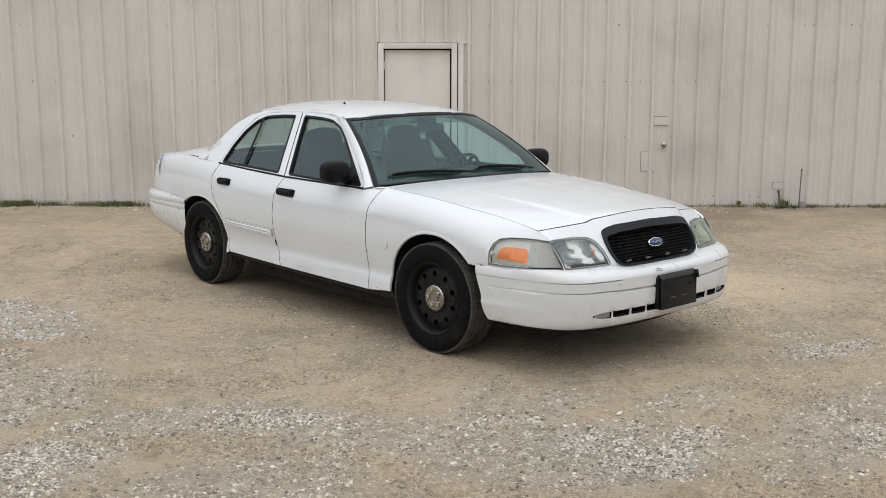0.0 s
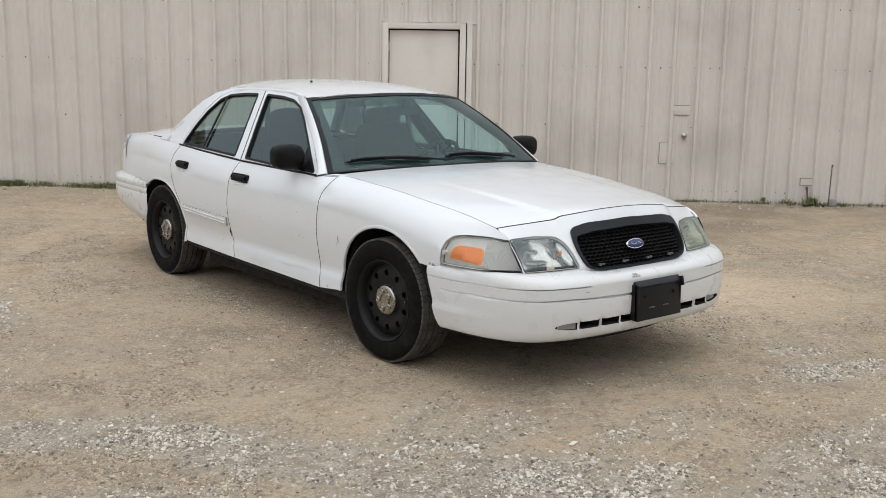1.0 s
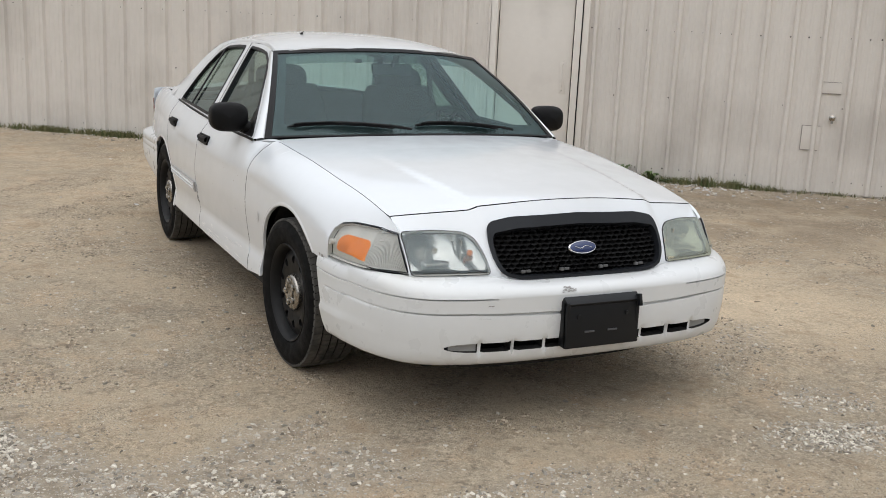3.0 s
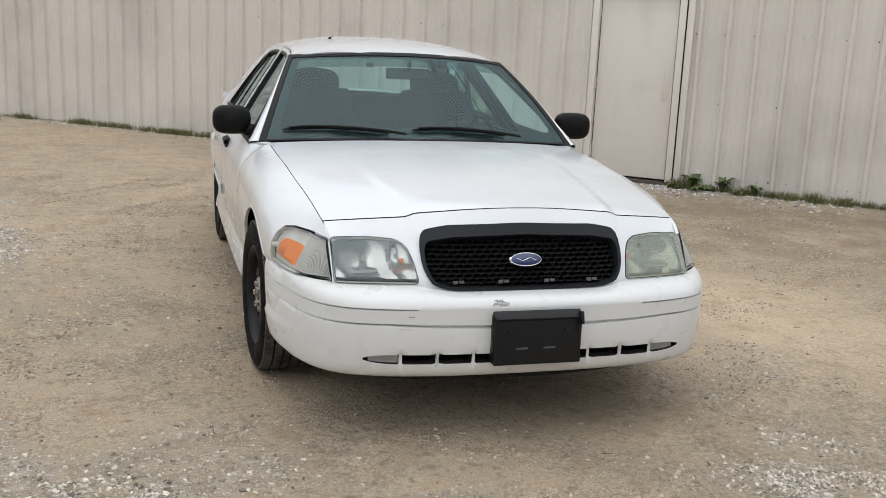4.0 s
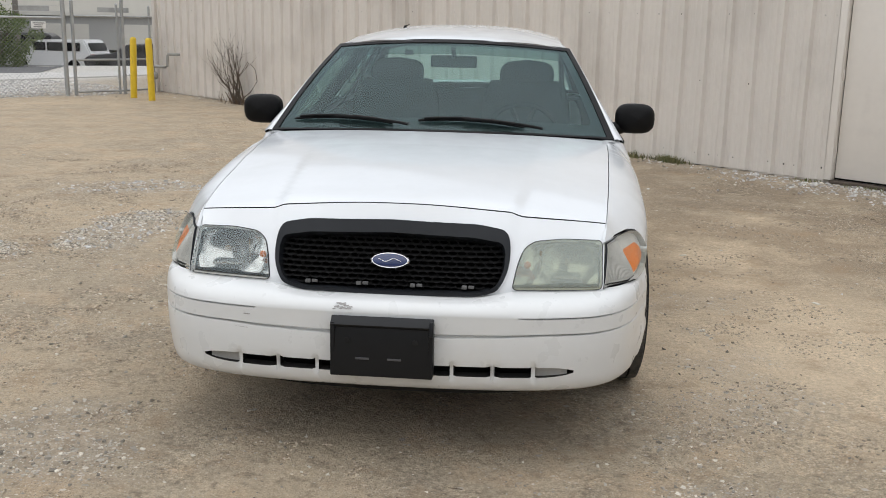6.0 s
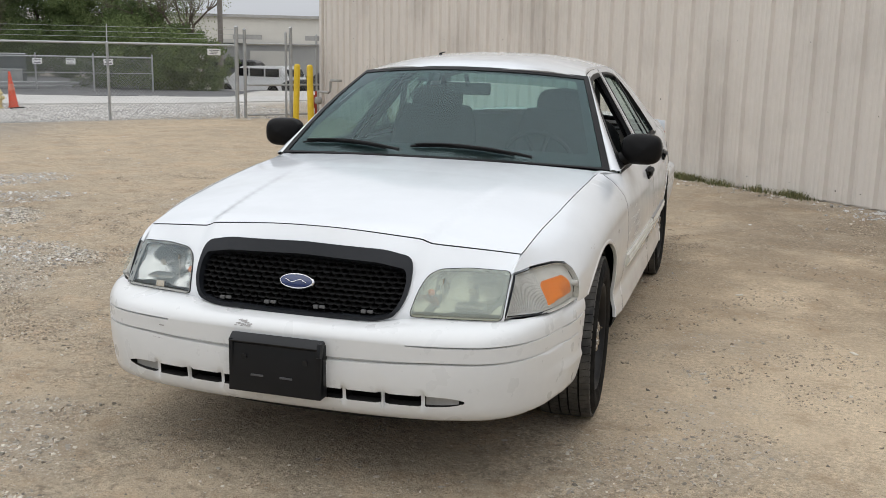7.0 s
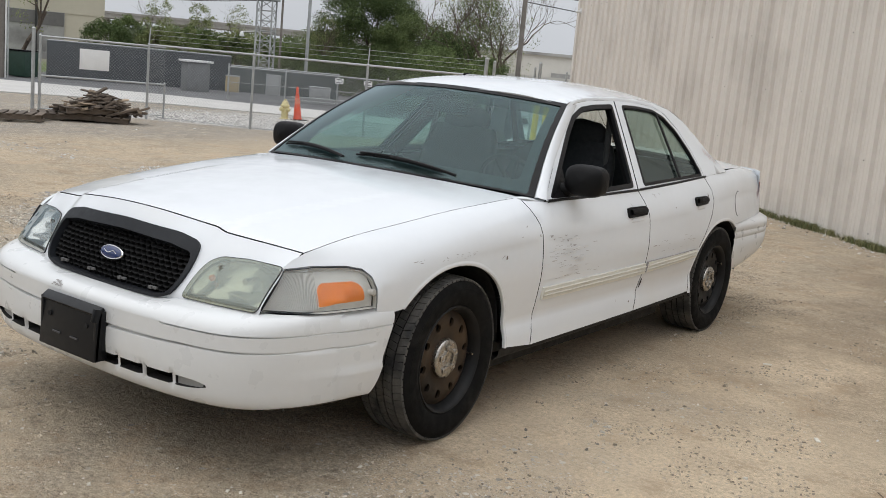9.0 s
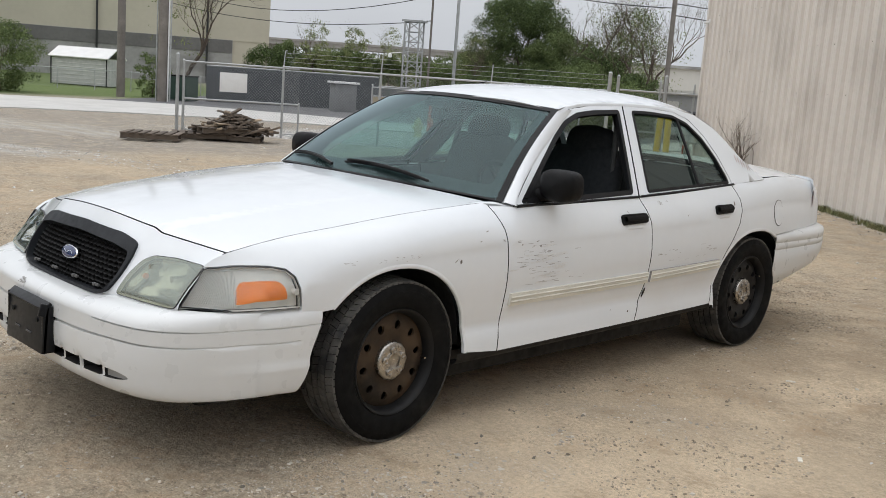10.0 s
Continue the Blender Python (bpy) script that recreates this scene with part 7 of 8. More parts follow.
for s, h, n in ((2.45, 0.14, 160), (2.75, 0.12, 140), (2.2, 0.10, 120), (1.75, 0.10, 140), (1.0, 0.14, 160), (1.15, 0.16, 70), (5.0, 0.10, 60), (5.3, 0.15, 110), (2.05, 0.08, 50)):
    p = WALL_0 + WALL_D * s + WALL_N * 0.14
    tuft("grass_tuft", (p.x, p.y), 0.05, n, h, label="small tuft of grass by the wall", w=0.005)


def weed(s, out, size, leaves, up=0.6):
    """A leafy weed: broad pointed leaves on short stems."""
    p = WALL_0 + WALL_D * s + WALL_N * out
    root = Vector((p.x, p.y, float(ground_z(p.x, p.y)) - 0.005))
    plant = empty_thing("weed", "broad-leaved green weed at the foot of the wall", "weed", group="weeds along the wall", at=Matrix.Translation(root))
    for i in range(int(leaves * 1.4)):
        places, faces = [], []
        a, ln = i * 2.4 + rng.uniform(-0.4, 0.4), size * rng.uniform(0.35, 1.05)
        d = Vector((math.cos(a), math.sin(a), 0))
        sv = Vector((-d.y, d.x, 0))
        for t in (0, 0.25, 0.5, 0.75, 1.0):
            q = d * ln * t * 0.8 + Vector((0, 0, ln * up * math.sin(min(1.0, t * 1.15) * 2.2) * rng.uniform(0.8, 1.15)))
            wdt = ln * 0.22 * math.sin(math.pi * (0.08 + 0.9 * t)) ** 0.8
            places += [tuple(q - sv * wdt + Vector((0, 0, wdt * 0.3))), tuple(q), tuple(q + sv * wdt + Vector((0, 0, wdt * 0.3)))]
        for j in range(4):
            for k in (0, 1):
                faces.append([3 * j + k, 3 * j + k + 1, 3 * j + k + 4, 3 * j + k + 3])
        me = bpy.data.meshes.new("leaf")
        me.from_pydata(places, [], faces)
        me.polygons.foreach_set("use_smooth", [True] * len(me.polygons))
        mesh_object("leaf", me, LEAF, plant)


for s, out, size, n, up in ((1.18, 0.12, 0.20, 16, 0.8), (1.35, 0.18, 0.16, 14, 0.4), (1.02, 0.22, 0.14, 12, 0.4), (1.85, 0.12, 0.15, 12, 0.8), (2.0, 0.16, 0.10, 10, 0.5), (1.5, 0.10, 0.18, 14, 0.9), (1.68, 0.26, 0.12, 12, 0.4), (1.25, 0.30, 0.13, 14, 0.5), (5.28, 0.20, 0.11, 22, 0.5), (5.18, 0.25, 0.09, 16, 0.4), (5.42, 0.22, 0.09, 14, 0.5), (4.72, 0.08, 0.08, 10, 1.0)):
    weed(s, out, size, n, up)


def limbs(bm, start, direction, length, r, depth, spread=0.55, split=(2, 3), up=0.15, tips=None, sides=6, curl=0.2):
    """Grows tapering limbs that fork; gathers the ends in tips."""
    pts, d, p = [start], direction.normalized(), Vector(start)
    for i in range(4):
        d = (d + Vector((rng.normal(0, curl), rng.normal(0, curl), rng.normal(0, curl) + up * 0.3))).normalized()
        p = p + d * length / 4
        pts.append(p.copy())
    end = r * 0.55
    tube(bm, pts, r, sides if r > 0.02 else 4 if r > 0.008 else 3, taper=end)
    if depth <= 0:
        if tips is not None:
            tips += pts[1:]
        return
    for _ in range(rng.integers(split[0], split[1] + 1)):
        nd = (d + Vector((rng.normal(0, spread), rng.normal(0, spread), rng.normal(0, spread * 0.6) + up))).normalized()
        limbs(bm, pts[rng.integers(2, 5)], nd, length * rng.uniform(0.55, 0.85), end * rng.uniform(0.65, 0.95), depth - 1, spread, split, up, tips, sides, curl)


def leaf_cloud(name, centres, count, radius, size, mat, parent, squash=0.8):
    """A crown of many small leaves gathered in clumps about the limb ends."""
    cs = np.array([tuple(c) for c in centres])
    pick = cs[rng.integers(0, len(cs), count)]
    off = rng.normal(0, 1, (count, 3))
    off /= np.linalg.norm(off, axis=1)[:, None]
    p = pick + off * (radius * rng.uniform(0, 1, (count, 1)) ** 0.5) * np.array([1, 1, squash])
    u = rng.normal(0, 1, (count, 3))
    u /= np.linalg.norm(u, axis=1)[:, None]
    v = np.cross(u, rng.normal(0, 1, (count, 3)))
    v /= np.linalg.norm(v, axis=1)[:, None]
    s = size * rng.uniform(0.6, 1.4, (count, 1))
    quad = np.stack([p - u * s, p + v * s * 0.55, p + u * s, p - v * s * 0.55], 1)
    me = bpy.data.meshes.new(name)
    me.from_pydata(quad.reshape(-1, 3).tolist(), [], np.arange(count * 4).reshape(-1, 4).tolist())
    ob = mesh_object(name, me, mat, parent)
    return tagged(ob, kind="stuff")


def tree(at, height, radius, leaf_mat, label, leaves=5000, leaf=0.16, trunk=0.16, depth=3, fill=1.0, low=0.25, name="tree", squash=1.0, clump=0.9):
    """Trunk with forking limbs; the crown fills an uneven rounded space round them."""
    base = Vector((at[0], at[1], float(ground_z(at[0], at[1])) - 0.05))
    t = empty_thing(name, label, "tree" if name == "tree" else "bush", group="trees beyond the road" if name == "tree" else "bushes beyond the road", at=Matrix.Translation(base))
    bm = bmesh.new()
    tips = []
    limbs(bm, Vector((0, 0, 0)), Vector((0, 0, 1)), height * 0.45, trunk, depth, 0.6, (3, 4), 0.25, tips)
    part("trunk", bm, BARK, t)
    if leaves:
        centres = []
        for _ in range(int(70 * fill)):
            a, z = rng.uniform(0, 2 * math.pi), rng.uniform(low, 1.0)
            rr = radius * math.sqrt(max(0.02, 1 - ((z - 0.5) / 0.56) ** 2)) * rng.uniform(0.25, 1.0)
            centres.append((rr * math.cos(a), rr * math.sin(a), height * z * rng.uniform(0.92, 1.04)))
        leaf_cloud("crown", centres, leaves, radius * 0.26 * clump, leaf, leaf_mat, t)
    return t


LEAF_DARK = island_material("dark_spring_leaves", (0.035, 0.06, 0.018), (0.125, 0.17, 0.055))
LEAF_MID = island_material("mid_spring_leaves", (0.06, 0.092, 0.028), (0.19, 0.24, 0.085))
LEAF_PALE = island_material("pale_spring_leaves", (0.12, 0.15, 0.05), (0.30, 0.33, 0.14))

# the bare climber on the shed wall
vine = empty_thing("wall_shrub", "bare brown shrub growing against the shed wall", "shrub", at=WALL_M @ Matrix.Translation((-11.40, 0.15, 0)))
for k in range(13):
    bm = bmesh.new()
    limbs(bm, Vector((rng.uniform(-0.15, 0.2), rng.uniform(-0.02, 0.1), 0)), Vector((rng.uniform(-1.25, 0.25), rng.uniform(0, 0.25), 0.9)), rng.uniform(0.42, 0.64), 0.016, 3, 0.45, (2, 3), 0.25, None, 5, 0.16)
    part("branch", bm, BARK, vine)
bm = bmesh.new()
tube(bm, [(0.25, 0.1, 0.12), (0.55, 0.12, 0.25), (0.75, 0.1, 0.45), (0.70, 0.1, 0.65), (0.5, 0.08, 0.75)], 0.01, 5, taper=0.004)
part("branch", bm, BARK, vine)
bm = bmesh.new()
for k in range(40):
    x = rng.normal(0.1, 0.28)
    rod(bm, (x, rng.uniform(0, 0.2), 0), (x + rng.normal(0, 0.1), rng.uniform(0, 0.25), rng.uniform(0.06, 0.22)), 0.004, sides=4)
tagged(part("dead_leaves", bm, material("dead_leaves", (0.13, 0.085, 0.05), 0.95, vary=0.3, scale=20), vine), kind="stuff")


# ---- fence, gate and yard things ----
GALV = material("galvanised_steel", (0.42, 0.43, 0.43), 0.5, metal=0.6, vary=0.12, scale=6)
WIRE = material("chain_link_wire", (0.33, 0.34, 0.34), 0.55, metal=0.5, vary=0.1, scale=4)


def chain_link(name, a, b, z0, z1, parent, cell=0.075, r=0.0022):
    """Woven wire as slanted strands between two posts."""
    a, b = Vector((a[0], a[1], 0)), Vector((b[0], b[1], 0))
    L, H = (b - a).length, z1 - z0
    d = (b - a).normalized()
    places, faces = [], []
    nrm = Vector((-d.y, d.x, 0))
    for sg in (1, -1):
        s = -H
        while s < L + H:
            s0, s1 = s, s + sg * H
            t0, t1 = 0.0, 1.0
            lo, hi = (s0, s1) if sg > 0 else (s1, s0)
            # clip to 0..L
            def tt(v):
                return (v - s0) / (s1 - s0)
            ts = sorted((tt(0), tt(L)))
            t0, t1 = max(0, ts[0]), min(1, ts[1])
            if t1 - t0 > 0.01:
                p, q = a + d * (s0 + (s1 - s0) * t0) + Vector((0, 0, z0 + H * t0)), a + d * (s0 + (s1 - s0) * t1) + Vector((0, 0, z0 + H * t1))
                e = (q - p).normalized()
                f = e.cross(nrm)
                b0 = len(places)
                for w in (p, q):
                    for ang in (0, 2.09, 4.19):
                        places.append(tuple(w + nrm * (r * math.cos(ang) + sg * r) + f * r * math.sin(ang)))
                faces += [[b0 + i, b0 + (i + 1) % 3, b0 + 3 + (i + 1) % 3, b0 + 3 + i] for i in range(3)]
            s += cell
    me = bpy.data.meshes.new(name)
    me.from_pydata(places, [], faces)
    return tagged(mesh_object(name, me, WIRE, parent), kind="stuff")


def post(parent, x, y, z0, z1, r=0.03, arm=0.0, away=(-0.466, 0.885), name="post"):
    bm = bmesh.new()
    rod(bm, (x, y, z0 - 0.05), (x, y, z1), r, sides=10)
    rod(bm, (x, y, z1), (x, y, z1 + 0.03), r * 1.15, r * 0.4, sides=10)
    if arm:
        rod(bm, (x, y, z1), (x + away[0] * 0.05, y + away[1] * 0.05, z1 + arm), r * 0.5, r * 0.4, sides=6)
    return part(name, bm, GALV, parent)


def rail(parent, a, b, r=0.02, name="rail"):
    bm = bmesh.new()
    rod(bm, a, b, r, sides=8)
    return part(name, bm, GALV, parent)


fence = empty_thing("chain_link_fence", "galvanised chain-link fence with barbed wire arms", "fence")
FP = [(-15.36, 10.87), (-13.0, 11.80), (-10.95, 13.17), (-8.76, 14.44)]
FB, FT = -0.13, 1.48
for (x0, y0), (x1, y1) in zip(FP, FP[1:]):
    rail(fence, (x0, y0, FT), (x1, y1, FT), 0.022)
    chain_link("wire_mesh", (x0, y0), (x1, y1), FB + 0.02, FT, fence)
    rail(fence, (x0, y0, FB + 0.04), (x1, y1, FB + 0.04), 0.006, "tension_wire")
    for k in range(3):
        rail(fence, (x0, y0, FT + 0.12 + 0.1 * k), (x1, y1, FT + 0.12 + 0.1 * k), 0.003, "barbed_wire")
for x, y in FP[:-1]:
    post(fence, x, y, FB, FT + 0.01, 0.028, arm=0.36)
post(fence, FP[-1][0], FP[-1][1], -0.05, 1.85, 0.042)
post(fence, FP[-1][0] + 0.10, FP[-1][1] + 0.16, -0.05, 1.80, 0.034)
# sign on the fence
SIGN_WHITE = material("white_sign", (0.78, 0.78, 0.77), 0.5, vary=0.04, scale=6)
INK = material("sign_ink", (0.06, 0.06, 0.065), 0.6)


def sign(at, along_d, w, h, label, bars=3, mat=None):
    """A flat plate with unreadable lines as bars, facing the yard."""
    d = Vector((*along_d, 0)).normalized()
    n = Vector((d.y, -d.x, 0))
    if n.dot(Vector((0, 0, 0)) - Vector(at)) < 0:
        n = -n
    m = Matrix.Translation(at) @ Matrix(((d.x, n.x, 0, 0), (d.y, n.y, 0, 0), (0, 0, 1, 0), (0, 0, 0, 1)))
    bm = bmesh.new()
    box(bm, (0, 0, 0), (w, 0.006, h), 0.002)
    ob = part("sign", bm, mat or SIGN_WHITE)
    ob.matrix_world = m
    tagged(ob, label, "sign", group="signs on the fences")
    for k in range(bars):
        bm = bmesh.new()
        box(bm, (rng.uniform(-0.04, 0.04) * w, 0.004, h * (0.28 - 0.56 * k / max(1, bars - 1))), (w * rng.uniform(0.55, 0.8), 0.003, h * 0.11))
        part("writing_bar", bm, INK, ob)
    return ob


fd = (Vector(FP[3]) - Vector(FP[2])).normalized()
sign((-9.13, 14.18, 1.34), fd, 0.26, 0.13, "small white warning sign wired to the fence")
sign((-16.05, 9.98, 1.04), (1.16, 2.4), 0.62, 0.44, "blank white board hung on the open gate", bars=0)

gate = empty_thing("yard_gate", "open chain-link gate leaf of galvanised pipe", "gate")
GA, GB = (-16.55, 8.99), (-15.42, 11.38)
for z in (1.45, 0.62, FB + 0.05):
    rail(gate, (*GA, z), (*GB, z), 0.022 if z > 0.1 else 0.012)
post(gate, *GA, FB, 1.47, 0.03)
post(gate, GA[0] - 0.06, GA[1] - 0.12, FB, 1.60, 0.038)
post(gate, *GB, FB, 0.64, 0.022)
chain_link("wire_mesh", GA, GB, FB + 0.05, 1.45, gate, cell=0.07)
side_gate = empty_thing("side_gate", "chain-link double gate beside the shed corner", "gate")
SA, SM, SB = (-8.62, 14.62), (-7.98, 15.35), (-7.62, 15.98)
for p, q in ((SA, SM), (SM, SB)):
    for z in (1.52, 0.68, 0.06):
        rail(side_gate, (*p, z), (*q, z), 0.02)
    chain_link("wire_mesh", p, q, 0.06, 1.52, side_gate, cell=0.07)
post(side_gate, *SM, -0.02, 1.86, 0.036)
post(side_gate, SM[0] - 0.07, SM[1] - 0.09, -0.02, 1.75, 0.024)
post(side_gate, SB[0] - 0.04, SB[1] - 0.03, -0.02, 1.72, 0.022)

YELLOW = material("yellow_bollard_paint", (0.72, 0.50, 0.03), 0.45, vary=0.08, scale=9, stain=(0.45, 0.33, 0.06), stain_scale=7, stain_at=(0.58, 0.75))
for x, y, lean in ((-7.35, 14.27, 2), (-6.79, 13.78, -1)):
    bm = bmesh.new()
    lathe(bm, [(0.062, -0.03), (0.062, 1.09), (0.055, 1.125), (0.035, 1.145), (0.0, 1.15)], 18)
    bmesh.ops.recalc_face_normals(bm, faces=bm.faces)
    ob = part("bollard", bm, YELLOW)
    ob.matrix_world = Matrix.Translation((x, y, 0.0)) @ Matrix.Rotation(radians(lean), 4, "Y")
    tagged(ob, "yellow steel bollard with a rounded top", "bollard", group="bollards by the gas meter")

# hydrant
hy = empty_thing("fire_hydrant", "pale yellow fire hydrant in the gravel verge", "hydrant", at=Matrix.Translation((-16.05, 15.85, -0.16)) @ Matrix.Scale(1.25, 4))
HYD = material("pale_yellow_hydrant", (0.60, 0.52, 0.26), 0.5, vary=0.1, scale=12)
bm = bmesh.new()
lathe(bm, [(0.11, 0), (0.11, 0.03), (0.075, 0.04), (0.075, 0.27), (0.10, 0.28), (0.10, 0.31), (0.08, 0.33), (0.06, 0.38), (0.025, 0.41), (0.025, 0.44), (0.0, 0.44)], 20)
bmesh.ops.recalc_face_normals(bm, faces=bm.faces)
part("barrel", bm, HYD, hy)
for d in ((1, 0), (-1, 0), (0, -1)):
    bm = bmesh.new()
    rod(bm, (0.05 * d[0], 0.05 * d[1], 0.22), (0.13 * d[0], 0.13 * d[1], 0.22), 0.04, sides=12)
    rod(bm, (0.12 * d[0], 0.12 * d[1], 0.22), (0.15 * d[0], 0.15 * d[1], 0.22), 0.022, sides=6)
    part("nozzle", bm, HYD, hy)
# cone
ORANGE = material("orange_cone", (0.62, 0.075, 0.03), 0.5, vary=0.06, scale=9)
co = empty_thing("traffic_cone", "tall orange traffic cone beside the hydrant", "cone", at=Matrix.Translation((-15.81, 16.10, -0.155)) @ Matrix.Rotation(radians(-5), 4, "Y"))
bm = bmesh.new()
lathe(bm, [(0.13, 0.03), (0.11, 0.08), (0.03, 0.88), (0.022, 0.90), (0.0, 0.90)], 20)
bmesh.ops.recalc_face_normals(bm, faces=bm.faces)
part("cone_body", bm, ORANGE, co)
bm = bmesh.new()
box(bm, (0, 0, 0.015), (0.36, 0.36, 0.03), 0.008)
part("cone_base", bm, BLACK, co)
bm = bmesh.new()
lathe(bm, [(0.081, 0.44), (0.066, 0.60)], 20)
bmesh.ops.recalc_face_normals(bm, faces=bm.faces)
part("cone_band", bm, material("faded_cone_band", (0.66, 0.20, 0.13), 0.5), co)

# pallets and scrap timber
WOOD = material("weathered_wood", (0.115, 0.09, 0.07), 0.9, vary=0.22, scale=5, grain=0.003, grain_scale=40, piece=0.35)
WOOD_PALE = material("split_wood", (0.27, 0.21, 0.15), 0.85, vary=0.2, scale=6, piece=0.3)


def pallet(m, label):
    p = empty_thing("pallet", label, "pallet", group="pallets in the yard", at=m)
    for y in (-0.40, 0, 0.40):
        bm = bmesh.new()
        box(bm, (0, y, 0.055), (1.1, 0.05, 0.09), 0.004)
        part("bearer", bm, WOOD, p)
    for k in range(7):
        bm = bmesh.new()
        box(bm, (-0.5 + k * 1.0 / 6, 0, 0.11), (0.115, 0.95, 0.018), 0.003)
        part("slat", bm, WOOD, p)
    for k in range(3):
        bm = bmesh.new()
        box(bm, (-0.5 + k * 0.5, 0, 0.004), (0.10, 0.95, 0.016), 0.003)
        part("slat", bm, WOOD, p)
    return p


pd = math.degrees(math.atan2(0.72, 0.96))
pallet(pose(-14.40, 7.11, -0.10, 0, 0, 52), "weathered wooden pallet lying flat on the dirt")
for x, y, z, a in ((-14.75, 8.35, -0.11, 60), (-14.35, 9.0, -0.105, 50), (-14.45, 8.75, 0.02, 75)):
    pallet(pose(x, y, z, rng.uniform(-2, 2), rng.uniform(-3, 3), a), "broken wooden pallet under the heap of scrap timber")
heap = empty_thing("timber_heap", "heap of broken boards and split timber on pallets", "timber", at=Matrix.Translation((-14.30, 8.91, 0.0)))
for k in range(95):
    r = rng.uniform(0, 1) ** 0.7
    a = rng.uniform(0, 2 * math.pi)
    u, v = 0.72 * r * math.cos(a), 0.45 * r * math.sin(a)
    h = 0.10 + 0.36 * max(0.0, 1 - r * 1.05) * rng.uniform(0.5, 1.1)
    ang = radians(55)
    x, y = u * math.cos(ang) - v * math.sin(ang), u * math.sin(ang) + v * math.cos(ang)
    bm = bmesh.new()
    box(bm, (0, 0, 0), (rng.uniform(0.25, 0.7), rng.uniform(0.05, 0.12), rng.uniform(0.015, 0.05)), 0.004)
    ob = part("board", bm, WOOD if rng.uniform() < 0.78 else WOOD_PALE, heap)
    ob.matrix_local = Matrix.Translation((x, y, h)) @ Euler((rng.normal(0, 0.15), rng.normal(0, 0.22), ang + rng.normal(0, 0.7))).to_matrix().to_4x4()

# ---- the road and beyond ----
def ribbon_ground(name, near, far, mat, label, lift, cat):
    """A strip of paving between two edges, laid on the ground."""
    def line(pts, n):
        t = np.linspace(0, 1, len(pts))
        fx, fy = smooth_table(list(zip(t, [p[0] for p in pts]))), smooth_table(list(zip(t, [p[1] for p in pts])))
        return [(fx(v), fy(v)) for v in np.linspace(0, 1, n)]
    a, b = line(near, 60), line(far, 60)
    bm = bmesh.new()
    rows = []
    for k in range(7):
        f = k / 6
        row = []
        for p, q in zip(a, b):
            x, y = p[0] + (q[0] - p[0]) * f, p[1] + (q[1] - p[1]) * f
            row.append((x, y, float(ground_z(x, y)) + lift))
        rows.append(row)
    # the edges run into the soil
    rows = [[(x, y, z - 0.12) for x, y, z in rows[0]]] + rows + [[(x, y, z - 0.12) for x, y, z in rows[-1]]]
    grid(bm, rows)
    bmesh.ops.recalc_face_normals(bm, faces=bm.faces)
    for fc in bm.faces:
        if fc.normal.z < 0:
            fc.normal_flip()
    return tagged(part(name, bm, mat), label, cat, kind="structure")


ROAD = material("pale_worn_asphalt", (0.52, 0.505, 0.48), 0.9, vary=0.08, scale=1.0, grain=0.003, grain_scale=70)
LOT = material("grey_asphalt_lot", (0.115, 0.115, 0.118), 0.9, vary=0.14, scale=0.7, grain=0.003, grain_scale=60)
ribbon_ground("road", [(-26, -30), (-24.0, 3), (-22.9, 10), (-20.5, 14.5), (-17.0, 17.2), (-12.6, 20.6), (2, 32), (30, 55)], [(-33, -30), (-31.0, 4), (-29.6, 13), (-26.5, 16.8), (-20.0, 20.6), (-14.3, 23.9), (-1, 36), (27, 59)], ROAD, "pale worn asphalt road past the yard", 0.03, "road")
ribbon_ground("asphalt_lot", [(-29.9, 13.4), (-26.6, 17.0), (-20.1, 20.8), (-14.4, 24.1)], [(-44, 30), (-40, 34), (-32, 40), (-22, 46)], LOT, "grey asphalt lot behind the road", 0.02, "pavement")

# substation fences behind the road
comp = empty_thing("compound_fence", "grey chain-link compound fence with privacy slats", "fence")
SLATS = material("dark_green_slats", (0.07, 0.085, 0.082), 0.7, vary=0.12, scale=3)
SLATS_GREY = material("dark_grey_panels", (0.075, 0.082, 0.09), 0.7, vary=0.10, scale=2)
cp = [(-22.3, 19.2), (-20.9, 20.6), (-19.7, 22.0), (-18.2, 23.0), (-16.6, 24.0)]
cp = [(x - 1.5, y + 1.5) for x, y in cp]
for (x0, y0), (x1, y1) in zip(cp, cp[1:]):
    rail(comp, (x0, y0, 0.98), (x1, y1, 0.98), 0.022)
    rail(comp, (x0, y0, 0.45), (x1, y1, 0.45), 0.012)
    chain_link("wire_mesh", (x0, y0), (x1, y1), -0.12, 0.98, comp, cell=0.06, r=0.003)
for x, y in cp:
    post(comp, x, y, -0.15, 1.06, 0.03)
cd = (Vector(cp[-1]) - Vector(cp[2])).normalized()
for f in (0.02, 0.30, 0.62):
    p = Vector(cp[2]).lerp(Vector(cp[-1]), f) + Vector((0.05, -0.08))
    sign((p.x, p.y, 0.82), cd, 0.30, 0.19, "small white notice on the compound fence", bars=2)
# dark clad buildings and boxes of the substation
far_yard = [("slat_fence", (-31.6, 18.6), (-29.2, 25.6), 1.42, SLATS_GREY, "long dark grey slatted fence"), ("slat_fence", (-29.2, 25.6), (-26.6, 29.5), 1.05, SLATS, "dark green slatted fence")]
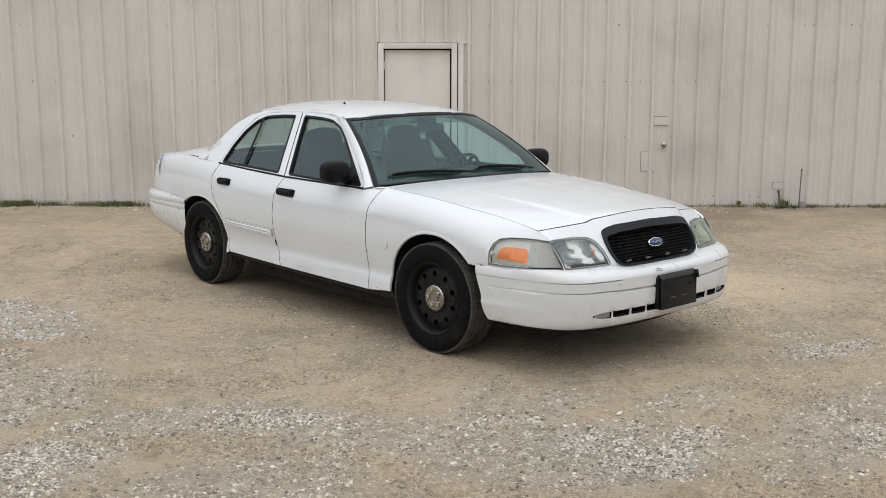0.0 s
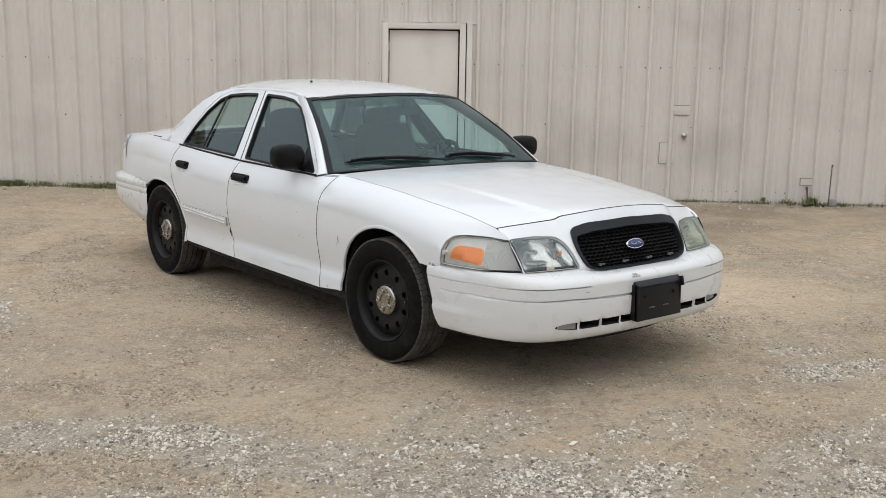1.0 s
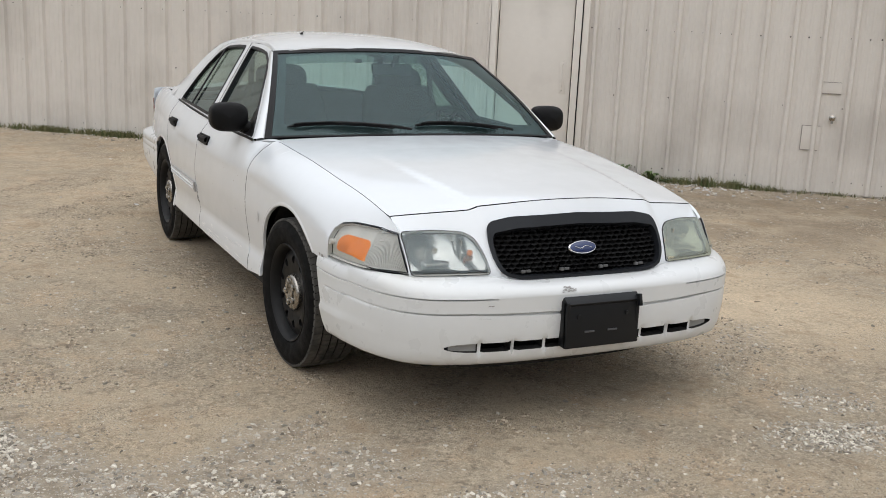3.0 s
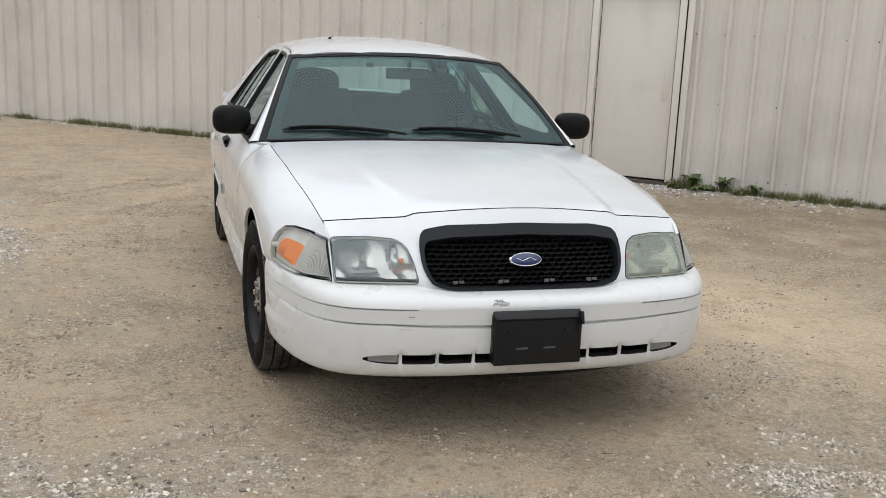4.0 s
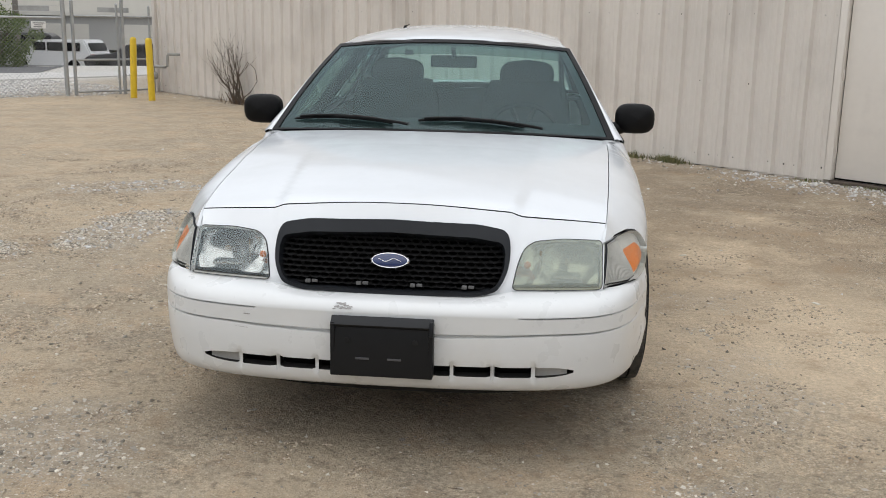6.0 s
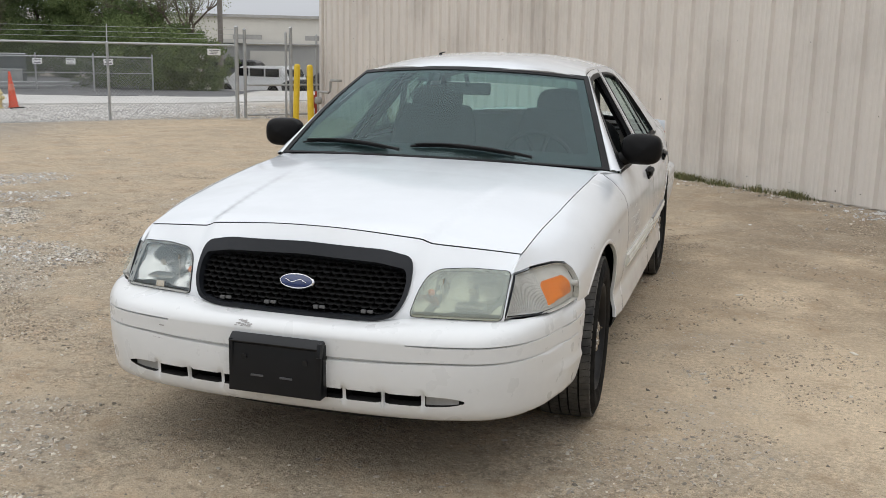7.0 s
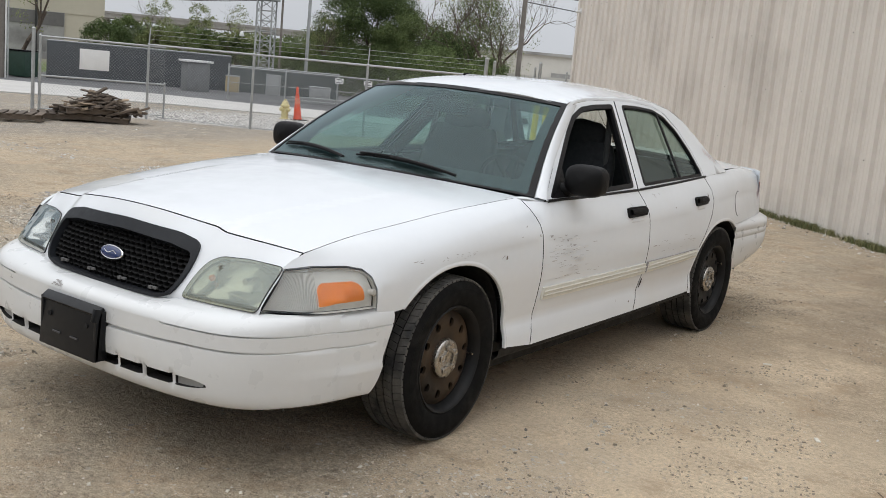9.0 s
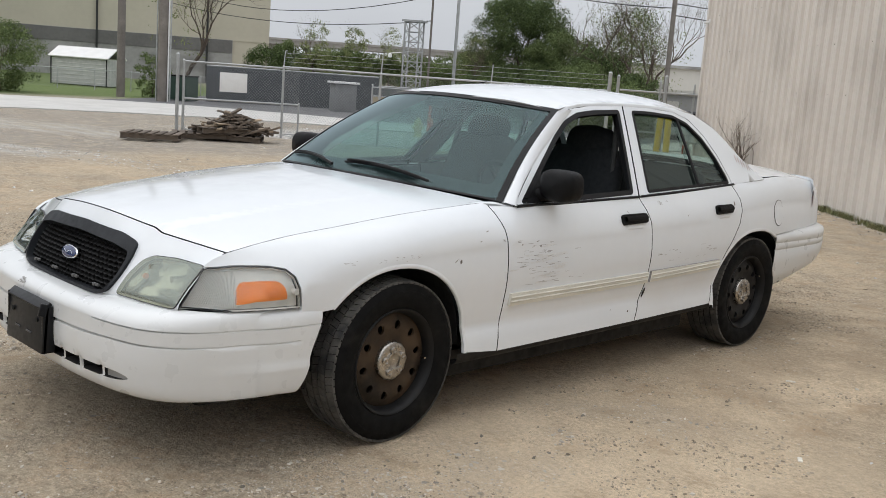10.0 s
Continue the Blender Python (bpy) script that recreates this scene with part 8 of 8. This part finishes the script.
for nm, a, b, h, mat, lab in far_yard:
    f = empty_thing(nm, lab + " round the substation", "fence")
    a, b = Vector(a), Vector(b)
    n = int((b - a).length / 0.22)
    for k in range(n):
        p = a.lerp(b, (k + 0.5) / n)
        bm = bmesh.new()
        box(bm, (p.x, p.y, h / 2 - 0.15), (0.025 + 0.02 * (k % 2), 0.225, h), 0.0, Matrix.Rotation(math.atan2((b - a).y, (b - a).x) - math.pi / 2, 4, "Z"))
        part("slat", bm, mat, f)
    rail(f, (a.x, a.y, h - 0.12), (b.x, b.y, h - 0.12), 0.03)
sh = empty_thing("utility_shed", "small grey utility shed with a pale flat roof", "shed", at=pose(-27.6, 22.4, -0.15, 0, 0, 70))
bm = bmesh.new()
box(bm, (0, 0, 0.55), (0.9, 0.7, 1.1), 0.01)
part("shed_wall", bm, material("grey_shed", (0.20, 0.205, 0.21), 0.7, vary=0.1, scale=4), sh)
bm = bmesh.new()
box(bm, (0, 0, 1.16), (1.1, 0.85, 0.08), 0.01)
part("shed_roof", bm, SIGN_WHITE, sh)
for x, y, w, h, mat in ((-25.9, 24.9, 0.55, 0.75, GALV), (-26.6, 23.4, 0.5, 0.6, material("tan_box", (0.42, 0.34, 0.20), 0.6, vary=0.1)), (-24.2, 25.8, 0.8, 0.45, GALV)):
    bx = empty_thing("transformer_box", "painted steel transformer cabinet in the substation", "cabinet", group="substation cabinets", at=pose(x, y, -0.14, 0, 0, 40))
    bm = bmesh.new()
    box(bm, (0, 0, h / 2 + 0.1), (w, w * 0.7, h), 0.015)
    part("cabinet_body", bm, mat, bx)
    bm = bmesh.new()
    box(bm, (0, 0, h + 0.12), (w * 1.06, w * 0.76, 0.04), 0.01)
    part("cabinet_lid", bm, GALV, bx)
for k in range(4):
    bm = bmesh.new()
    box(bm, (0, 0, 0.06), (2.6, 0.12, 0.07), 0.01)
    ob = part("steel_beam", bm, GALV)
    ob.matrix_world = pose(-22.4 + 0.12 * k, 23.9 + 0.25 * k, 0.02 + 0.12 * (k % 2) - 0.14, 0, 0, 42)
    tagged(ob, "grey steel beam stacked in the substation", "beam", group="stacked beams")

# lattice tower
tw = empty_thing("lattice_tower", "grey steel lattice tower in the substation", "tower", at=pose(-30.0, 28.2, -0.14, 0, 0, 30))
TH, TW = 4.0, 0.34
for sx in (-1, 1):
    for sy in (-1, 1):
        bm = bmesh.new()
        box(bm, (sx * TW, sy * TW, TH / 2), (0.06, 0.06, TH))
        part("tower_leg", bm, GALV, tw)
n = 9
for k in range(n):
    z0, z1 = TH * k / n, TH * (k + 1) / n
    for p, q in (((-TW, -TW), (TW, -TW)), ((TW, -TW), (TW, TW)), ((TW, TW), (-TW, TW)), ((-TW, TW), (-TW, -TW))):
        bm = bmesh.new()
        if k % 2:
            p, q = q, p
        rod(bm, (*p, z0), (*q, z1), 0.018, sides=4)
        rod(bm, (*p, z1), (*q, z1), 0.015, sides=4)
        part("brace", bm, GALV, tw)
bm = bmesh.new()
box(bm, (0, 0, TH + 0.04), (0.95, 0.85, 0.08))
part("tower_head", bm, GALV, tw)
bm = bmesh.new()
lathe(bm, [(0.0, 0.0), (0.10, 0.02), (0.09, 0.14), (0.05, 0.2), (0.0, 0.22)], 12, Matrix.Translation((-0.95, -0.4, 2.35)))
rod(bm, (-0.95, -0.4, 2.55), (-0.4, -0.3, 2.62), 0.02, sides=5)
part("flood_lamp", bm, SIGN_WHITE, tw)

# poles and wires
POLE_WOOD = material("pole_wood", (0.19, 0.17, 0.15), 0.9, vary=0.2, scale=3)
poles = [(-30.3, 31.2, 9.5, 0.085, GALV, "tall pale metal pole"), (-32.5, 31.6, 9.5, 0.06, POLE_WOOD, "thin brown utility pole"), (-21.1, 35.3, 9.0, 0.12, POLE_WOOD, "dark wooden utility pole"),
         (-32.9, 15.6, 10, 0.16, POLE_WOOD, "weathered wooden utility pole"), (-30.2, 15.9, 10, 0.19, POLE_WOOD, "weathered wooden utility pole with conduits")]
for x, y, h, r, mat, lab in poles:
    bm = bmesh.new()
    rod(bm, (0, 0, -0.3), (0, 0, h), r, r * 0.8, sides=12)
    ob = part("utility_pole", bm, mat)
    ob.location = (x, y, float(ground_z(x, y)))
    tagged(ob, lab + " beyond the road", "pole", group="poles along the road")
    if r == 0.19:
        for dx, m2 in ((0.24, SIGN_WHITE), (-0.22, GALV), (0.32, GALV)):
            bm = bmesh.new()
            rod(bm, (dx * 0.8, -0.02 + dx * 0.6, -0.1), (dx * 0.8, -0.02 + dx * 0.6, 7), 0.03, sides=6)
            part("conduit", bm, m2, ob)
WIRE_BLACK = material("black_cable", (0.02, 0.02, 0.02), 0.7)


def cable(a, b, sag, r=0.02):
    bm = bmesh.new()
    a, b = Vector(a), Vector(b)
    tube(bm, [a.lerp(b, t) - Vector((0, 0, 4 * sag * t * (1 - t))) for t in np.linspace(0, 1, 14)], r, 4)
    tagged(part("power_line", bm, WIRE_BLACK), "thin black overhead cable", "cable", group="overhead cables")


cable((-21.1, 35.3, 5.4), (-4, 62, 5.6), 0.6)
cable((-21.1, 35.3, 4.9), (-4, 62, 5.0), 0.6)
cable((-21.1, 35.3, 7.0), (-30.3, 31.2, 7.2), 0.5)
cable((-30.3, 31.2, 5.6), (-60, 33, 6.2), 1.2)
cable((-32.5, 31.6, 4.2), (-58, 31, 5.2), 0.7)
cable((-30.3, 31.2, 6.4), (-21.1, 35.3, 5.2), 0.3)
cable((-30.2, 15.9, 7.6), (-32.5, 31.6, 5.4), 0.5)

# the big warehouse
BEIGE_CLAD = material("beige_cladding", (0.53, 0.49, 0.395), 0.7, vary=0.04, scale=0.4, grain=0.004, grain_scale=4)
GREY_BAND = material("grey_block_wall", (0.36, 0.355, 0.34), 0.85, vary=0.12, scale=0.6, stain=(0.17, 0.165, 0.16), stain_scale=0.4, stain_at=(0.5, 0.7))
wa, wb = Vector((-72, 10)), Vector((-57.7, 39.3))
wh = empty_thing("warehouse", "large beige clad warehouse with a grey block base", "building", at=pose(wb.x, wb.y, -0.2, 0, 0, math.degrees(math.atan2((wa - wb).y, (wa - wb).x))))
WL = (wa - wb).length
bm = bmesh.new()
box(bm, (WL / 2, -6, 6.2), (WL, 12, 6.0))
box(bm, (1.3, -6, 1.6), (2.6, 11.9, 3.2))
part("upper_wall", bm, BEIGE_CLAD, wh)
bm = bmesh.new()
box(bm, (WL / 2 + 1.3, -6, 1.6), (WL - 2.6, 12.2, 3.25))
part("base_wall", bm, GREY_BAND, wh)
bm = bmesh.new()
box(bm, (WL / 2, -6, 9.3), (WL + 0.6, 12.6, 0.3))
part("roof_edge", bm, BEIGE_CLAD, wh)
bm = bmesh.new()
box(bm, (WL / 2 + 1.3, -6, 2.75), (WL - 2.7, 12.26, 0.9))
part("wall_band", bm, material("dark_block_wall", (0.16, 0.155, 0.15), 0.85, vary=0.12, scale=0.6), wh)
for s in (4.4, 11.8, 18.6, 25.5):
    bm = bmesh.new()
    box(bm, (s, 0.16, 4.7), (0.14, 0.14, 9.2))
    part("downpipe", bm, material("dark_pipe", (0.03, 0.03, 0.03), 0.6) if s == 4.4 else bpy.data.materials["dark_pipe"], wh)
if (wh.matrix_world @ Vector((0, 1, 0)) - wh.matrix_world.translation).dot(-wh.matrix_world.translation) < 0:
    wh.scale = (1, -1, 1)

# bin beside the poles
bin_thing = empty_thing("dumpster", "dark green steel dumpster beside the utility poles", "dumpster", at=pose(-31.4, 17.4, -0.15, 0, 0, 25))
BIN_GREEN = material("dark_green_bin", (0.02, 0.05, 0.035), 0.5, vary=0.15, scale=4)
bm = bmesh.new()
box(bm, (0, 0, 0.5), (0.95, 0.8, 0.9), 0.02)
part("bin_body", bm, BIN_GREEN, bin_thing)
bm = bmesh.new()
box(bm, (0, 0, 0.98), (1.0, 0.86, 0.05), 0.015)
part("bin_lid", bm, BLACK, bin_thing)
# carport
cpt = empty_thing("metal_carport", "white metal carport shed with a gable roof", "shed", at=pose(-43.6, 19.2, -0.1, 0, 0, -55))
cpt.scale = (0.9, 0.9, 1.05)
WHITE_METAL = material("white_metal_sheet", (0.72, 0.71, 0.69), 0.5, vary=0.05, scale=2)
bm = bmesh.new()
grid(bm, [[(-0.9, -1.6, z), (0.9, -1.6, z), (0.9, 1.6, z), (-0.9, 1.6, z)] for z in np.linspace(0.0, 1.22, 9)], close_u=True)
part("shed_wall", bm, material("ribbed_grey_white", (0.50, 0.50, 0.48), 0.55, vary=0.12, scale=6), cpt)
bm = bmesh.new()
box(bm, (-0.5, 0, 1.46), (1.16, 3.5, 0.05), 0.0, Matrix.Rotation(radians(-24), 4, "Y"))
box(bm, (0.5, 0, 1.46), (1.16, 3.5, 0.05), 0.0, Matrix.Rotation(radians(24), 4, "Y"))
part("shed_roof", bm, WHITE_METAL, cpt)
for k in range(7):
    bm = bmesh.new()
    box(bm, (0.91, 0, 0.12 + 0.17 * k), (0.02, 3.2, 0.02))
    box(bm, (0, -1.61, 0.12 + 0.17 * k), (1.8, 0.02, 0.02))
    part("rib", bm, WHITE_METAL, cpt)
for sx in (-1, 1):
    for sy in (-1, 1):
        bm = bmesh.new()
        box(bm, (sx * 0.92, sy * 1.62, 0.6), (0.05, 0.05, 1.25))
        part("corner_post", bm, SHADOW_BLACK, cpt)
bfence = empty_thing("low_fence", "low grey wire fence on the grass by the carport", "fence")
for k in range(9):
    p = Vector((-40.5, 13.0)).lerp(Vector((-36.0, 24.5)), k / 8)
    post(bfence, p.x, p.y, -0.15, 0.75, 0.02)
rail(bfence, (-40.5, 13.0, 0.72), (-36.0, 24.5, 0.72), 0.015)
chain_link("wire_mesh", (-40.5, 13.0), (-36.0, 24.5), -0.1, 0.72, bfence, cell=0.12, r=0.003)
mp = empty_thing("marker_post", "white marker post with a red top in the grass", "post", at=Matrix.Translation((-31.3, 18.0, -0.15)))
bm = bmesh.new()
rod(bm, (0, 0, 0), (0, 0, 0.42), 0.035, sides=8)
part("post_body", bm, SIGN_WHITE, mp)
bm = bmesh.new()
rod(bm, (0, 0, 0.42), (0, 0, 0.65), 0.035, sides=8)
part("post_top", bm, ORANGE, mp)

# pale buildings and overpass far off
FAR_WHITE = material("far_white_wall", (0.62, 0.60, 0.55), 0.8, vary=0.05, scale=0.2)
fb = empty_thing("far_building", "long pale industrial building with a flat roof", "building", at=pose(-44, 78, 0, 0, 0, 27))
bm = bmesh.new()
box(bm, (8, 5, 1.9), (52, 10, 3.9))
part("building_wall", bm, FAR_WHITE, fb)
bm = bmesh.new()
box(bm, (8, 5, 3.95), (52.6, 10.6, 0.25))
part("roof_edge", bm, GREY_BAND, fb)
for k in range(7):
    bm = bmesh.new()
    box(bm, (-12 + k * 6.5, -0.08, 1.3), (2.6, 0.12, 2.0))
    part("dock_door", bm, GREY_BAND, fb)
nb = empty_thing("grey_annex", "low grey building with loading doors and a pale roof", "building", at=pose(-27, 50, -0.3, 0, 0, 28))
bm = bmesh.new()
box(bm, (6, 4, 0.9), (24, 8, 1.9))
part("building_wall", bm, material("grey_annex_wall", (0.36, 0.36, 0.35), 0.8, vary=0.06, scale=0.5), nb)
bm = bmesh.new()
box(bm, (6, 4, 1.95), (24.5, 8.5, 0.22))
part("roof_edge", bm, FAR_WHITE, nb)
for k in range(5):
    bm = bmesh.new()
    box(bm, (-3.5 + 4.2 * k, -0.05, 0.7), (2.4, 0.1, 1.4))
    part("dock_door", bm, FAR_WHITE, nb)
op = empty_thing("overpass", "long grey road bridge behind the bushes", "bridge", at=pose(-88, 58, 0, 0, 0, 50))
bm = bmesh.new()
box(bm, (12, 0, 3.9), (60, 6, 0.45))
part("deck", bm, CONCRETE, op)
bm = bmesh.new()
box(bm, (12, -3, 4.22), (60, 0.2, 0.22))
part("parapet", bm, CONCRETE, op)
for k in range(8):
    bm = bmesh.new()
    box(bm, (-14 + 8 * k, 0, 1.9), (0.9, 4, 4.0))
    part("pier", bm, CONCRETE, op)


def parked_car(m, body_col, label, h=1.0, tall=True):
    """A plain parked car: body with glass house, wheels, lamps."""
    c = empty_thing("parked_car", label, "car", group="cars behind the gate", at=m)
    mat = material("car_body", body_col, 0.3, coat=0.5, vary=0.03)
    prof = [(-2.3, 0.35), (-2.35, 0.75), (-2.2, 1.0), (-1.25, 1.08), (-0.6, 1.62), (1.9, 1.66), (2.25, 1.1), (2.35, 0.8), (2.3, 0.35)] if tall else [(-2.2, 0.3), (-2.3, 0.65), (-2.1, 0.85), (-1.0, 0.95), (-0.3, 1.38), (0.9, 1.4), (1.6, 1.02), (2.25, 0.95), (2.3, 0.3)]
    bm = bmesh.new()
    rows = [[(x, s * (0.92 - 0.14 * max(0, z - 0.95)), z) for x, z in prof] for s in (-1, 1)]
    vs = grid(bm, rows, close_u=True)
    bm.faces.new(vs[0])
    bm.faces.new(vs[1][::-1])
    bmesh.ops.recalc_face_normals(bm, faces=bm.faces)
    bmesh.ops.bevel(bm, geom=bm.edges[:], offset=0.06, segments=2, affect="EDGES")
    part("body", bm, mat, c)
    wins = [(-0.75, -0.1), (0.0, 0.85), (0.95, 1.75)] if tall else [(-0.25, 0.35), (0.42, 1.05)]
    z0, z1 = (1.12, 1.52) if tall else (0.98, 1.28)
    for s in (-1, 1):
        for a, b in wins:
            bm = bmesh.new()
            box(bm, ((a + b) / 2, s * 0.885, (z0 + z1) / 2), (b - a, 0.05, z1 - z0), 0.02)
            part("side_window", bm, TRIM, c)
        for x in (-1.45, 1.4):
            bm = bmesh.new()
            lathe(bm, [(0.0, -0.1), (0.33, -0.1), (0.36, -0.06), (0.36, 0.08), (0.30, 0.11), (0.2, 0.1), (0.0, 0.09)], 20, Matrix.Translation((x, s * 0.84, 0.36)) @ Matrix.Rotation(radians(-90 * s), 4, "X"))
            bmesh.ops.recalc_face_normals(bm, faces=bm.faces)
            part("wheel", bm, RUBBER, c)
    for x, nm, w in ((2.16 if tall else 1.35, "rear_window", 0.05), (-0.95 if tall else -0.66, "windscreen", 0.05)):
        bm = bmesh.new()
        box(bm, (x, 0, (z0 + z1) / 2), (w, 1.4, z1 - z0), 0.02, Matrix.Rotation(radians(-25 if x > 0 else 45), 4, "Y"))
        part(nm, bm, TRIM, c)
    for s in (-1, 1):
        bm = bmesh.new()
        box(bm, (2.31, s * 0.72, 0.85), (0.06, 0.2, 0.3), 0.02)
        part("tail_lamp", bm, bpy.data.materials["red_lens"], c)
    return c


def zat(x, y):
    return float(ground_z(x, y))


parked_car(pose(-23.2, 42.9, zat(-23.2, 42.9), 0, 0, -7), (0.72, 0.72, 0.72), "white sport utility vehicle parked behind the gate")
parked_car(pose(-19.0, 42.2, zat(-19.0, 42.2), 0, 0, 20), (0.03, 0.03, 0.035), "dark sedan parked behind the gate", tall=False)
parked_car(pose(-20.2, 46.5, zat(-20.2, 46.5), 0, 0, 15), (0.55, 0.55, 0.56), "pale sedan parked behind the gate", tall=False)
parked_car(pose(-26.5, 47.5, zat(-26.5, 47.5), 0, 0, 195), (0.10, 0.10, 0.11), "dark pickup parked far behind the gate")

# ---- trees ----
tree((-38.4, 45.0), 6.9, 3.5, LEAF_DARK, "dense dark green tree behind the substation", leaves=110000, leaf=0.05, trunk=0.22, fill=2.6, low=0.08, clump=0.85)
tree((-35.2, 45.4), 5.0, 2.5, LEAF_MID, "green tree with an uneven crown", leaves=50000, leaf=0.05, trunk=0.16, fill=1.8, low=0.08, clump=0.9)
tree((-33.0, 48.6), 6.8, 2.9, LEAF_MID, "spring tree with thin olive foliage on bare limbs", leaves=20000, leaf=0.048, trunk=0.16, depth=4, fill=1.8, low=0.10, clump=1.2)
tree((-31.0, 43.5), 4.2, 2.2, LEAF_DARK, "dark green thicket behind the fence", leaves=34000, leaf=0.048, trunk=0.10, fill=1.6, low=0.03)
tree((-40.4, 43.4), 3.6, 1.8, LEAF_MID, "green thicket behind the tower", leaves=24000, leaf=0.046, trunk=0.08, fill=1.4, low=0.03)
tree((-28.2, 38.6), 3.3, 1.6, LEAF_MID, "light green bushy tree behind the fence", leaves=24000, leaf=0.042, trunk=0.10, fill=1.3, low=0.03)
tree((-26.2, 40.2), 3.2, 1.4, LEAF_DARK, "low green tree beside the pole", leaves=16000, leaf=0.045, trunk=0.09, fill=1.0, low=0.05)
tree((-39.6, 42.4), 4.2, 1.4, LEAF_PALE, "pale spring tree with thin new leaves", leaves=3200, leaf=0.045, trunk=0.10, depth=4, fill=1.0, low=0.15)
for x, y, h in ((-29.4, 43.2, 6.6), (-27.4, 44.2, 6.0), (-32.2, 46.0, 8.0), (-31.0, 47.5, 7.6)):
    tree((x, y), h, 1.9, LEAF_PALE, "nearly bare spring tree with fine branches", leaves=600, leaf=0.045, trunk=0.13, depth=5, low=0.3)
for x, y, h, n in ((-37.6, 40.2, 4.6, 300), (-41.5, 37.0, 4.3, 1500), (-44.4, 33.6, 4.4, 2600), (-43.0, 35.4, 4.0, 3600)):
    tree((x, y), h, 1.1, LEAF_PALE, "slim spring tree with sparse pale leaves", leaves=n, leaf=0.045, trunk=0.06, depth=4, low=0.25)
for x, y, h, r, m in ((-46.6, 32.6, 3.0, 1.7, LEAF_MID), (-44.8, 34.0, 2.4, 1.5, LEAF_PALE), (-43.4, 35.6, 2.9, 1.5, LEAF_MID), (-42.0, 37.2, 2.5, 1.4, LEAF_DARK), (-40.2, 38.6, 2.8, 1.5, LEAF_MID), (-37.6, 37.5, 2.3, 1.3, LEAF_MID), (-45.6, 31.0, 2.6, 1.5, LEAF_DARK),
                      (-56, 44, 3.0, 2.6, LEAF_MID), (-52, 47, 3.2, 2.6, LEAF_PALE), (-48, 50, 3.4, 2.8, LEAF_MID)):
    tree((x, y), h, r, m, "spring green bush with loose foliage", leaves=13000, leaf=0.045, trunk=0.05, fill=1.0, low=0.02, name="bush")
for x, y, h in ((-32.6, 40.0, 2.6), (-31.8, 42.4, 3.0), (-33.6, 37.4, 2.4)):
    tree((x, y), h, 1.7, LEAF_DARK, "dark green bush behind the substation fence", leaves=12000, leaf=0.045, trunk=0.05, fill=1.0, low=0.02, name="bush")
tree((-33.9, 11.4), 2.6, 1.6, LEAF_MID, "broad green bush beside the road", leaves=20000, leaf=0.034, trunk=0.05, fill=1.4, low=0.02, name="bush")
tree((-35.4, 19.6), 6.4, 1.3, LEAF_PALE, "bare tree with a few new leaves behind the pole", leaves=500, leaf=0.045, trunk=0.12, depth=5)
tree((-33.4, 17.2), 1.7, 0.8, LEAF_MID, "small green bush under the bare tree", leaves=3000, leaf=0.04, trunk=0.04, low=0.02, name="bush")
for x, y, h, r, m in ((-17.9, 27.8, 1.9, 1.4, LEAF_MID), (-19.4, 27.4, 2.3, 1.7, LEAF_MID), (-21.2, 27.6, 2.1, 1.6, LEAF_DARK)):
    tree((x, y), h, r, m, "low green hedge bush behind the fence", leaves=12000, leaf=0.04, trunk=0.04, fill=1.4, low=0.02, name="bush")
# far woods
bm = bmesh.new()
ring = []
for k in range(150):
    a = radians(95 + 60 * k / 149)
    d = 150 + 20 * rng.uniform()
    ring.append((d * math.cos(a) - 0, d * math.sin(a), rng.uniform(2.2, 4.6)))
leaf_cloud("far_woods", [(x, y, h * t) for x, y, h in ring for t in (0.2, 0.5, 0.8)], 26000, 2.6, 0.5, island_material("far_leaves", (0.10, 0.13, 0.07), (0.20, 0.23, 0.14)), None)
tagged(bpy.data.objects["far_woods"], "distant line of green woods", "woods", kind="stuff")
# added trees, out of view, that hold back skylight near the horizon
near = [(d * math.cos(a), d * math.sin(a), rng.uniform(5.5, 9.5)) for a, d in ((radians(165 + 250 * k / 219), 55 + 12 * rng.uniform()) for k in range(220))]
leaf_cloud("woods_behind", [(x, y, h * t) for x, y, h in near for t in (0.1, 0.35, 0.6, 0.85)], 30000, 3.0, 0.55, bpy.data.materials["far_leaves"], None)
tagged(bpy.data.objects["woods_behind"], "added unseen trees that block low skylight on the open side", "woods", kind="stuff")
